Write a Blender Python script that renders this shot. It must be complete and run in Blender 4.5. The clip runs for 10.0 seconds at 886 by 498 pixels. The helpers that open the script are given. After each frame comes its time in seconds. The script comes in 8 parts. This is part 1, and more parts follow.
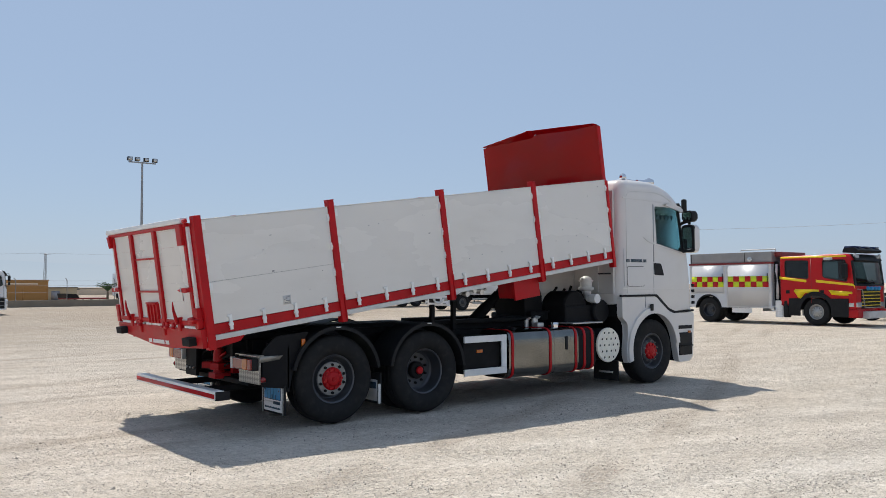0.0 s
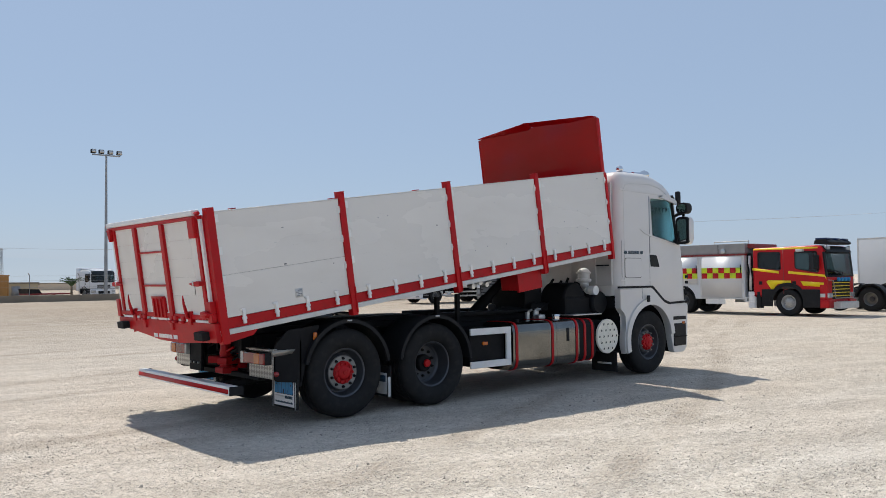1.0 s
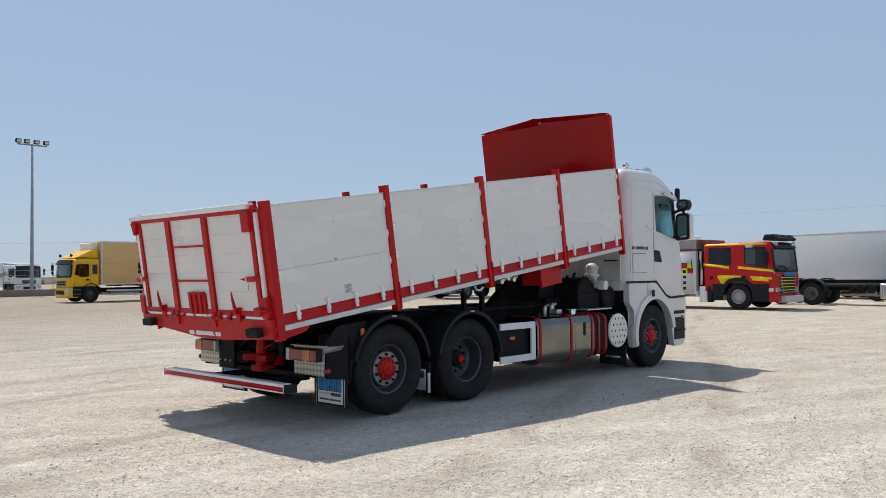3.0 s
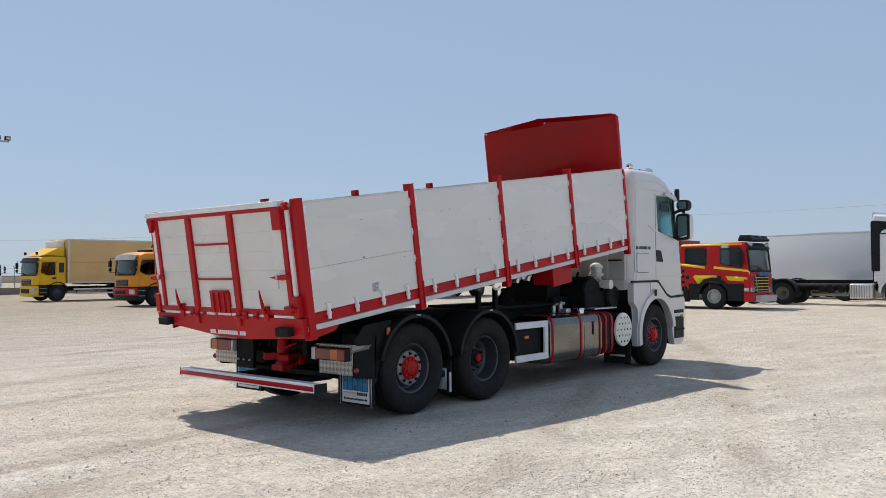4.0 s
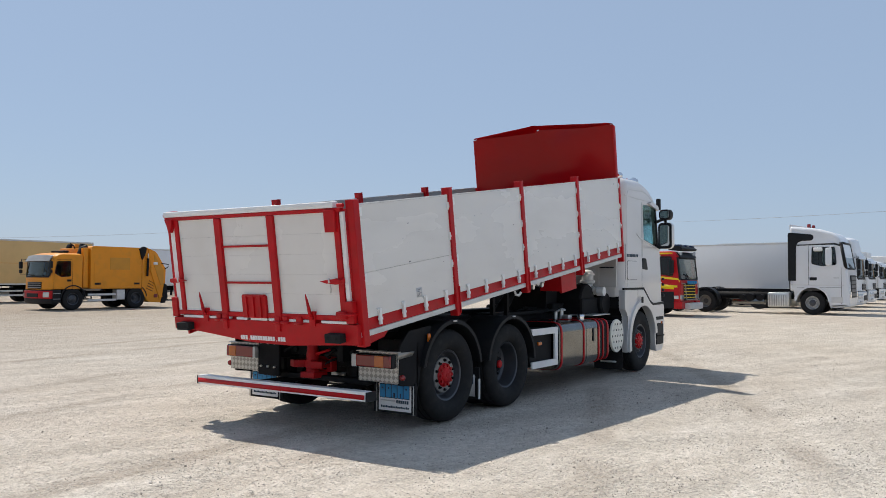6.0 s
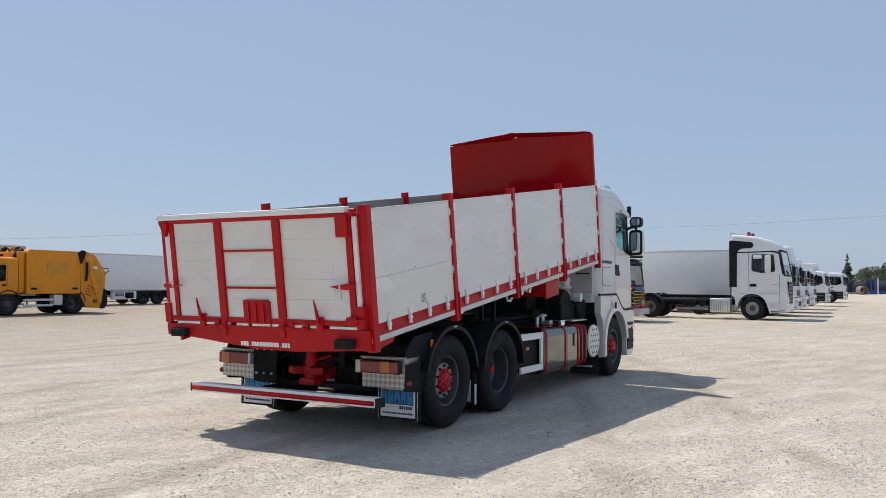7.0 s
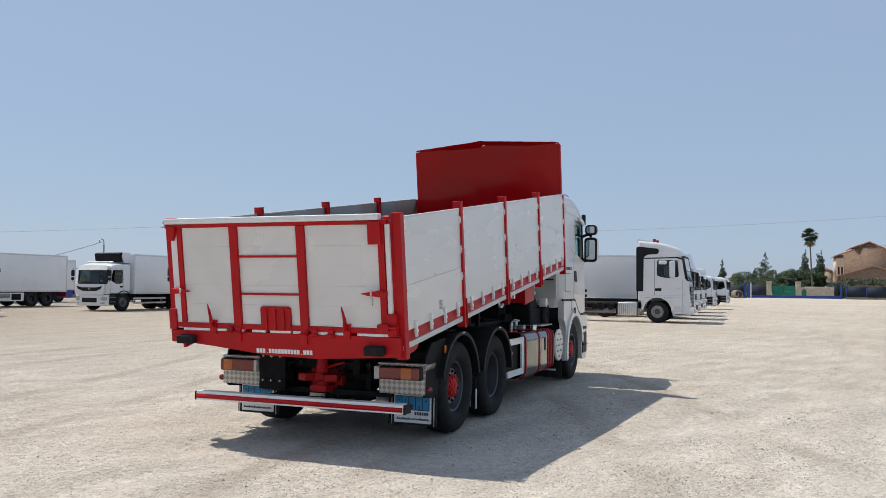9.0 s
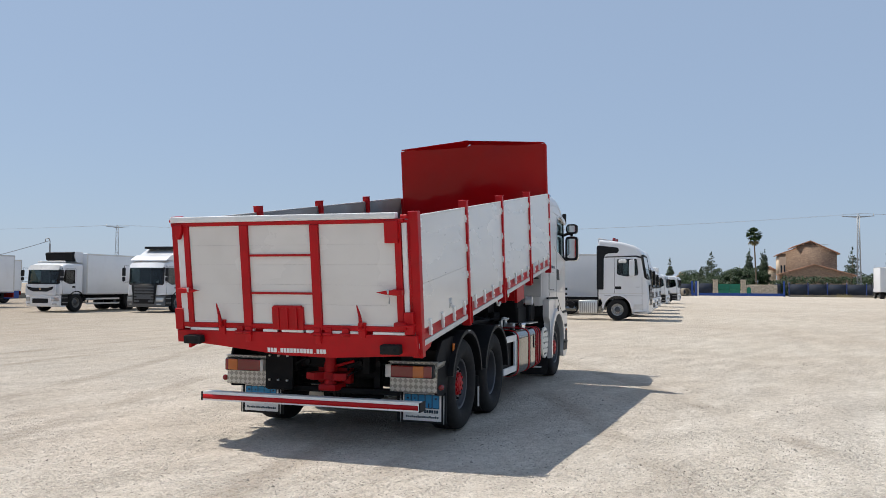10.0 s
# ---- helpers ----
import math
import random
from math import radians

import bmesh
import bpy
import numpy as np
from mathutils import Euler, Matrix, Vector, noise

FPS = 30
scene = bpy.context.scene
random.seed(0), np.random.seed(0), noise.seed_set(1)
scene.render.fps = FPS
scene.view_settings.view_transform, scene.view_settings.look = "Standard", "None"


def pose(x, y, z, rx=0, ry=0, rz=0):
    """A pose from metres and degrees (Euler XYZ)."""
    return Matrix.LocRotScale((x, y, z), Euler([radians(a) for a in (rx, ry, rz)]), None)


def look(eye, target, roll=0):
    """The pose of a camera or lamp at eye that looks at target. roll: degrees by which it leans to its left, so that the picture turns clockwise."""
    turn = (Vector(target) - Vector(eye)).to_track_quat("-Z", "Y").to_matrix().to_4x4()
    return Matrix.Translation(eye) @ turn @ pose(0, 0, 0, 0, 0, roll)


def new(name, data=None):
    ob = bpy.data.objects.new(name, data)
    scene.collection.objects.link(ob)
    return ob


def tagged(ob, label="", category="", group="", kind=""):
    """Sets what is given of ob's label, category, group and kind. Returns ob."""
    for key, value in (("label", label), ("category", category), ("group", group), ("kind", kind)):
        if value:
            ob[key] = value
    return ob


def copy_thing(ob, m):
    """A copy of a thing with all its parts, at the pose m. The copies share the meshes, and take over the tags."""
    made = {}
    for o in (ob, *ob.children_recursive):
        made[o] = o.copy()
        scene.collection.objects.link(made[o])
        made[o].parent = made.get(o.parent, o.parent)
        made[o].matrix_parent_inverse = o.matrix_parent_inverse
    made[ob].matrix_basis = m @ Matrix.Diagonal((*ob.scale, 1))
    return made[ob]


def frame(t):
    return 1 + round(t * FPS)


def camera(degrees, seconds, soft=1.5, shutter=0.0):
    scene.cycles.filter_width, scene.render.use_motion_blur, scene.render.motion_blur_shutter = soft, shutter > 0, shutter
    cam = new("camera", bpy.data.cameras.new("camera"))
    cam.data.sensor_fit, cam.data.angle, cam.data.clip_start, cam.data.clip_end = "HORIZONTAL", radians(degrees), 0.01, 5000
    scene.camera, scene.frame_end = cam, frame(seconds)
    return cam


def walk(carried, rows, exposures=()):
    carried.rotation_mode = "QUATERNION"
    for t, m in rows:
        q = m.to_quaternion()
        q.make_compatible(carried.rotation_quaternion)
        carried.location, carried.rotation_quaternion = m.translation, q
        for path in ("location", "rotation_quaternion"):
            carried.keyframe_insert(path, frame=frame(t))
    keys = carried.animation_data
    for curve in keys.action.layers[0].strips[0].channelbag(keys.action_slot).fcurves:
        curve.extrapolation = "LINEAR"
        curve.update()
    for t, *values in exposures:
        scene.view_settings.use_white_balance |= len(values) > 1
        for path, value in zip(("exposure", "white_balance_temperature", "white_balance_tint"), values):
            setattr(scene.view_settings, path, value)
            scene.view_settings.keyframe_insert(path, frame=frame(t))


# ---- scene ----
cam = camera(56.8, 10.0, soft=0.62)
PATH = [
    (0, (-5.1, -8.432, 1.629), (-3.851, -6.872, 1.717), -0.3),
    (0.5, (-5.282, -8.224, 1.625), (-3.997, -6.694, 1.713), -0.6),
    (1, (-5.498, -8.036, 1.621), (-4.182, -6.532, 1.692), -0.6),
    (1.5, (-5.736, -7.841, 1.635), (-4.389, -6.364, 1.697), -0.6),
    (2, (-5.982, -7.578, 1.632), (-4.607, -6.127, 1.692), -0.6),
    (2.5, (-6.232, -7.337, 1.634), (-4.819, -5.922, 1.689), -0.5),
    (3, (-6.468, -7.038, 1.636), (-5.021, -5.658, 1.693), -0.6),
    (4.5, (-7.173, -6.234, 1.638), (-5.629, -4.963, 1.689), -0.3),
    (5, (-7.408, -5.936, 1.646), (-5.826, -4.714, 1.696), -0.2),
    (5.5, (-7.587, -5.555, 1.642), (-5.972, -4.376, 1.7), 0.0),
    (7, (-8.171, -4.565, 1.634), (-6.434, -3.577, 1.716), 0.3),
    (7.5, (-8.386, -4.268, 1.657), (-6.616, -3.342, 1.742), 0.4),
    (8, (-8.566, -3.916, 1.66), (-6.767, -3.046, 1.746), 0.6),
    (8.5, (-8.756, -3.678, 1.662), (-6.929, -2.871, 1.749), 0.6),
    (9, (-8.886, -3.377, 1.677), (-7.032, -2.634, 1.766), 0.6),
    (9.5, (-9.014, -3.073, 1.667), (-7.137, -2.387, 1.756), 0.6),
    (10, (-9.163, -2.789, 1.664), (-7.266, -2.161, 1.752), 0.4),
]
walk(cam, [(t, look(eye, target, roll)) for t, eye, target, roll in PATH])

# ---- sky and sun ----
SUN = Vector((0.22, 1.31, 2.39)).normalized()
world = bpy.data.worlds.new("sky")
scene.world = world
world.use_nodes = True
wn = world.node_tree.nodes
sky = wn.new("ShaderNodeTexSky")
sky.sky_type, sky.sun_disc = "NISHITA", False
sky.sun_elevation = math.asin(SUN.z)
sky.sun_rotation = math.atan2(SUN.x, SUN.y)
sky.air_density, sky.dust_density, sky.ozone_density, sky.altitude = 1.0, 0.6, 1.8, 0
haze = wn.new("ShaderNodeMix")
haze.data_type = "RGBA"
haze.inputs[0].default_value = 0.74
haze.inputs[7].default_value = (3.62, 4.72, 6.52, 1)
world.node_tree.links.new(sky.outputs[0], haze.inputs[6])
world.node_tree.links.new(haze.outputs[2], wn["Background"].inputs[0])
wn["Background"].inputs[1].default_value = 0.103
sun = new("sun", bpy.data.lights.new("sun", "SUN"))
sun.data.energy, sun.data.angle, sun.data.color = 4.2, radians(0.53), (1.0, 0.94, 0.85)
sun.matrix_world = look((0, 0, 40), Vector((0, 0, 40)) - SUN)
scene.view_settings.exposure = 0.0


# ---- materials ----
def shader(name, rough=0.5, metal=0.0):
    m = bpy.data.materials.new(name)
    m.use_nodes = True
    b = m.node_tree.nodes["Principled BSDF"]
    b.inputs["Roughness"].default_value, b.inputs["Metallic"].default_value = rough, metal
    return m, m.node_tree.nodes, m.node_tree.links, b


def noise_node(nodes, links, coord, scale, detail=4.0, stretch=(1, 1, 1)):
    mp = nodes.new("ShaderNodeMapping")
    mp.inputs["Scale"].default_value = stretch
    links.new(coord, mp.inputs["Vector"])
    n = nodes.new("ShaderNodeTexNoise")
    n.inputs["Scale"].default_value, n.inputs["Detail"].default_value = scale, detail
    links.new(mp.outputs[0], n.inputs["Vector"])
    return n.outputs["Fac"]


def ramp(nodes, links, fac, a, b, ca=(0, 0, 0, 1), cb=(1, 1, 1, 1)):
    r = nodes.new("ShaderNodeValToRGB")
    r.color_ramp.elements[0].position, r.color_ramp.elements[1].position = a, b
    r.color_ramp.elements[0].color, r.color_ramp.elements[1].color = ca, cb
    links.new(fac, r.inputs[0])
    return r.outputs[0]


def mixed(nodes, links, fac, a, b, mode="MIX"):
    m = nodes.new("ShaderNodeMix")
    m.data_type, m.blend_type = "RGBA", mode
    for sock, v in ((m.inputs[0], fac), (m.inputs[6], a), (m.inputs[7], b)):
        if hasattr(v, "links"):
            links.new(v, sock)
        else:
            sock.default_value = v
    return m.outputs[2]


def mat(name, col, rough=0.5, metal=0.0, var=0.12, scale=2.5, fine=90.0, bump=0.03, dirt=None, amount=0.3, coat=0.0, stretch=(1, 1, 1), spread=0.0, spec=0.5, wave=0.0):
    """A painted, moulded or mineral surface: patches, fine grain with relief, and dust or wear."""
    m, nodes, links, b = shader(name, rough, metal)
    co = nodes.new("ShaderNodeNewGeometry").outputs["Position"]
    big, small = noise_node(nodes, links, co, scale, 5, stretch), noise_node(nodes, links, co, fine, 3, stretch)
    lo = tuple(c * (1 - var) for c in col) + (1,)
    hi = tuple(min(1, c * (1 + var)) for c in col) + (1,)
    colour = ramp(nodes, links, big, 0.3, 0.7, lo, hi)
    if dirt:
        mask = ramp(nodes, links, noise_node(nodes, links, co, scale * 2.7, 8, stretch), 0.5, 0.75, (0, 0, 0, 1), (amount,) * 3 + (1,))
        colour = mixed(nodes, links, mask, colour, (*dirt, 1))
    if spread:
        info = nodes.new("ShaderNodeObjectInfo").outputs["Random"]
        tone = ramp(nodes, links, info, 0, 1, (1 - spread,) * 3 + (1,), (1,) * 3 + (1,))
        colour = mixed(nodes, links, 1.0, colour, tone, "MULTIPLY")
    links.new(colour, b.inputs["Base Color"])
    rr = nodes.new("ShaderNodeMapRange")
    rr.inputs[3].default_value, rr.inputs[4].default_value = max(0.03, rough * 0.8), min(1, rough * 1.25)
    links.new(big, rr.inputs[0])
    links.new(rr.outputs[0], b.inputs["Roughness"])
    if bump:
        bn = nodes.new("ShaderNodeBump")
        bn.inputs["Strength"].default_value, bn.inputs["Distance"].default_value = 1.0, bump * 0.02
        links.new(small, bn.inputs["Height"])
        links.new(bn.outputs[0], b.inputs["Normal"])
        if wave:
            soft_dent = nodes.new("ShaderNodeBump")
            soft_dent.inputs["Strength"].default_value, soft_dent.inputs["Distance"].default_value = 1.0, 0.006 * wave
            links.new(noise_node(nodes, links, co, 2.2, 2), soft_dent.inputs["Height"])
            links.new(soft_dent.outputs[0], bn.inputs["Normal"])
    b.inputs["Coat Weight"].default_value = coat
    b.inputs["Specular IOR Level"].default_value = spec
    b.inputs["Coat Roughness"].default_value = 0.06
    return m


DUST = (0.55, 0.50, 0.42)
panel_white = mat("panel_white", (0.74, 0.712, 0.668), 0.26, var=0.03, scale=0.8, dirt=(0.52, 0.48, 0.42), amount=0.2, bump=0.004, fine=30, wave=0.35, coat=0.25, spread=0.004, stretch=(0.5, 1, 1.3))
cab_white = mat("cab_white", (0.67, 0.648, 0.625), 0.3, var=0.02, coat=0.5, bump=0, dirt=DUST, amount=0.05)
lorry_white = mat("lorry_white", (0.72, 0.73, 0.745), 0.32, var=0.03, coat=0.4, bump=0, dirt=DUST, amount=0.12, scale=1)
box_white = mat("box_white", (0.74, 0.75, 0.76), 0.45, var=0.03, scale=0.7, bump=0.02, dirt=(0.5, 0.48, 0.45), amount=0.15)
box_grey = mat("box_grey", (0.62, 0.635, 0.65), 0.55, var=0.015, scale=0.7, bump=0.02, dirt=(0.45, 0.45, 0.45), amount=0.05)
red_paint = mat("red_paint", (0.46, 0.005, 0.009), 0.42, var=0.10, scale=3, dirt=(0.28, 0.014, 0.012), amount=0.45, spec=0.25, bump=0.02)
red_sheet = mat("red_sheet", (0.36, 0.0018, 0.004), 0.13, var=0.10, scale=1.1, dirt=(0.20, 0.002, 0.003), amount=0.2, spec=0.26, bump=0, stretch=(1, 0.6, 1))
inner_grey = mat("inner_grey", (0.17, 0.175, 0.18), 0.5, metal=0.3, var=0.18, scale=1.5, dirt=(0.16, 0.16, 0.16), amount=0.4)
strip_grey = mat("strip_grey", (0.62, 0.61, 0.59), 0.45, metal=0.2, var=0.08, dirt=(0.4, 0.38, 0.35), amount=0.3)
chassis_black = mat("chassis_black", (0.012, 0.012, 0.013), 0.6, var=0.3, dirt=(0.05, 0.045, 0.04), amount=0.12, spec=0.12)
plastic_black = mat("plastic_black", (0.011, 0.0115, 0.013), 0.55, var=0.2, dirt=(0.045, 0.042, 0.038), amount=0.2, spec=0.22)
rubber = mat("rubber", (0.0155, 0.0155, 0.016), 0.8, var=0.2, scale=5, dirt=(0.05, 0.045, 0.039), amount=0.3, spec=0.25, bump=0.06)
tank_metal = mat("tank_metal", (0.175, 0.178, 0.172), 0.11, metal=0.97, var=0.22, scale=2.2, dirt=(0.22, 0.21, 0.19), amount=0.4, bump=0.02)
rim_grey = mat("rim_grey", (0.075, 0.08, 0.09), 0.42, metal=0.5, var=0.15, dirt=(0.10, 0.09, 0.08), amount=0.4)
rim_silver = mat("rim_silver", (0.20, 0.20, 0.195), 0.42, metal=0.5, var=0.15, dirt=(0.14, 0.125, 0.105), amount=0.4)
ring_grey = mat("ring_grey", (0.24, 0.24, 0.235), 0.42, metal=0.4, var=0.2, scale=6, dirt=(0.09, 0.08, 0.07), amount=0.4)
mirror_face = mat("mirror_face", (0.62, 0.66, 0.66), 0.03, metal=1.0, var=0.02, bump=0)
chrome = mat("chrome", (0.72, 0.72, 0.73), 0.12, metal=1.0, var=0.05, bump=0)
bright_metal = mat("bright_metal", (0.62, 0.62, 0.60), 0.35, metal=0.7, var=0.12, dirt=(0.3, 0.28, 0.25), amount=0.3)
white_tape = mat("white_tape", (0.80, 0.79, 0.77), 0.4, var=0.05, dirt=DUST, amount=0.25)
cream = mat("cream", (0.84, 0.80, 0.69), 0.5, var=0.06, scale=6, dirt=(0.5, 0.45, 0.36), amount=0.3)
back_grey = mat("back_grey", (0.58, 0.57, 0.55), 0.4, metal=0.25, var=0.06, dirt=(0.4, 0.38, 0.34), amount=0.25)
dark_glass = mat("dark_glass", (0.014, 0.020, 0.024), 0.06, var=0.4, scale=0.8, bump=0, spec=0.35)
red_lens = mat("red_lens", (0.22, 0.012, 0.01), 0.15, var=0.1, bump=0, coat=0.5)
orange_lens = mat("orange_lens", (0.55, 0.13, 0.01), 0.15, var=0.1, bump=0, coat=0.5)
head_lens = mat("head_lens", (0.55, 0.56, 0.56), 0.12, metal=0.5, var=0.1, bump=0)
logo_blue = mat("logo_blue", (0.02, 0.24, 0.50), 0.5, var=0.05)
logo_dark = mat("logo_dark", (0.02, 0.05, 0.08), 0.5, var=0.05)
yellow_paint = mat("yellow_paint", (0.78, 0.45, 0.010), 0.35, var=0.06, scale=1, coat=0.1, spec=0.3, dirt=(0.45, 0.30, 0.08), amount=0.2)
ochre_panel = mat("ochre_panel", (0.66, 0.44, 0.18), 0.5, var=0.05, scale=0.6, dirt=(0.48, 0.33, 0.13), amount=0.25)
orange_paint = mat("orange_paint", (0.72, 0.265, 0.014), 0.4, var=0.07, scale=1, spec=0.3, dirt=(0.40, 0.19, 0.03), amount=0.3)
fire_red = mat("fire_red", (0.48, 0.006, 0.010), 0.3, var=0.05, coat=0.1, spec=0.25, bump=0)
fire_dark = mat("fire_dark", (0.20, 0.02, 0.02), 0.4, var=0.1)
lime = mat("lime", (0.62, 0.74, 0.02), 0.4, var=0.03)
stripe_yellow = mat("stripe_yellow", (0.90, 0.66, 0.01), 0.4, var=0.03)
shutter_grey = mat("shutter_grey", (0.60, 0.61, 0.63), 0.4, metal=0.2, var=0.03, scale=0.8)
bar_blue = mat("bar_blue", (0.012, 0.025, 0.075), 0.2, var=0.1, bump=0)
concrete = mat("concrete", (0.22, 0.19, 0.15), 0.9, var=0.15, scale=0.7, fine=14, bump=0.3, dirt=(0.16, 0.135, 0.10), amount=0.5)
beige_wall = mat("beige_wall", (0.46, 0.38, 0.25), 0.85, var=0.08, scale=0.3, dirt=(0.36, 0.29, 0.19), amount=0.3)
tan_wall = mat("tan_wall", (0.40, 0.20, 0.06), 0.8, var=0.08, scale=0.25, dirt=(0.33, 0.19, 0.07), amount=0.3)
cream_wall = mat("cream_wall", (0.66, 0.52, 0.38), 0.85, var=0.06, scale=0.4)
rim_bright = mat("rim_bright", (0.42, 0.42, 0.41), 0.4, metal=0.4, var=0.1, dirt=(0.2, 0.18, 0.16), amount=0.3)
locker_grey = mat("locker_grey", (0.30, 0.29, 0.28), 0.45, metal=0.3, var=0.1)
roof_tile = mat("roof_tile", (0.46, 0.25, 0.16), 0.85, var=0.2, scale=1.5, fine=6, bump=0.5, dirt=(0.22, 0.15, 0.10), amount=0.4)
fence_blue = mat("fence_blue", (0.012, 0.055, 0.26), 0.5, var=0.12)
mesh_dark = mat("mesh_dark", (0.018, 0.026, 0.045), 0.8, var=0.25, scale=1.0)
gate_green = mat("gate_green", (0.008, 0.17, 0.10), 0.6, var=0.12, scale=0.8)
galvanised = mat("galvanised", (0.30, 0.31, 0.32), 0.5, metal=0.4, var=0.12)
bark = mat("bark", (0.16, 0.12, 0.08), 0.9, var=0.25, scale=3, fine=20, bump=0.5)
wire_dark = mat("wire_dark", (0.30, 0.31, 0.33), 0.6, var=0.1, bump=0)


def leaf_material(name, dark, light):
    m, nodes, links, b = shader(name, 0.65)
    rnd = nodes.new("ShaderNodeNewGeometry").outputs["Random Per Island"]
    links.new(ramp(nodes, links, rnd, 0, 1, (*dark, 1), (*light, 1)), b.inputs["Base Color"])
    b.inputs["Transmission Weight"].default_value = 0.0
    return m


leaf_dark = leaf_material("leaf_dark", (0.012, 0.028, 0.012), (0.04, 0.07, 0.03))
leaf_mid = leaf_material("leaf_mid", (0.012, 0.030, 0.010), (0.042, 0.082, 0.024))
leaf_palm = leaf_material("leaf_palm", (0.02, 0.05, 0.015), (0.08, 0.13, 0.04))
dry_grass = leaf_material("dry_grass", (0.16, 0.13, 0.06), (0.32, 0.27, 0.14))


def stone_material(name, tones, scale, gap=(0.30, 0.26, 0.20)):
    m, nodes, links, b = shader(name, 0.9)
    co = nodes.new("ShaderNodeTexCoord").outputs["Object"]
    mp = nodes.new("ShaderNodeMapping")
    mp.inputs["Scale"].default_value = (1, 1, 1.6)
    links.new(co, mp.inputs["Vector"])
    v = nodes.new("ShaderNodeTexVoronoi")
    v.inputs["Scale"].default_value = scale
    e = nodes.new("ShaderNodeTexVoronoi")
    e.feature = "DISTANCE_TO_EDGE"
    e.inputs["Scale"].default_value = scale
    links.new(mp.outputs[0], v.inputs["Vector"]), links.new(mp.outputs[0], e.inputs["Vector"])
    tone = ramp(nodes, links, v.outputs["Color"], 0.1, 0.9, (*tones[0], 1), (*tones[1], 1))
    grain = noise_node(nodes, links, co, 9, 6)
    tone = mixed(nodes, links, 0.5, tone, ramp(nodes, links, grain, 0.2, 0.8, (*tones[0], 1), (*tones[1], 1)))
    joint = ramp(nodes, links, e.outputs["Distance"], 0.02, 0.09)
    links.new(mixed(nodes, links, joint, (*gap, 1), tone), b.inputs["Base Color"])
    bn = nodes.new("ShaderNodeBump")
    bn.inputs["Distance"].default_value = 0.04
    links.new(joint, bn.inputs["Height"]), links.new(bn.outputs[0], b.inputs["Normal"])
    return m


house_stone = stone_material("house_stone", ((0.19, 0.125, 0.088), (0.42, 0.30, 0.215)), 2.8, (0.27, 0.19, 0.135))
rubble_stone = stone_material("rubble_stone", ((0.44, 0.36, 0.26), (0.72, 0.62, 0.48)), 2.0, (0.42, 0.36, 0.27))


# tyre tracks in the gravel: a place on the track, heading, radius of its bend, distance between the wheels
TRACKS = ((-3.6, 0.40, 3, 60, 0.5), (-1.0, -3.2, 20, 60, 0.95), (-2.0, 5.5, 12, 70, 0.95), (6.0, 12.0, 4, -90, 1.0))


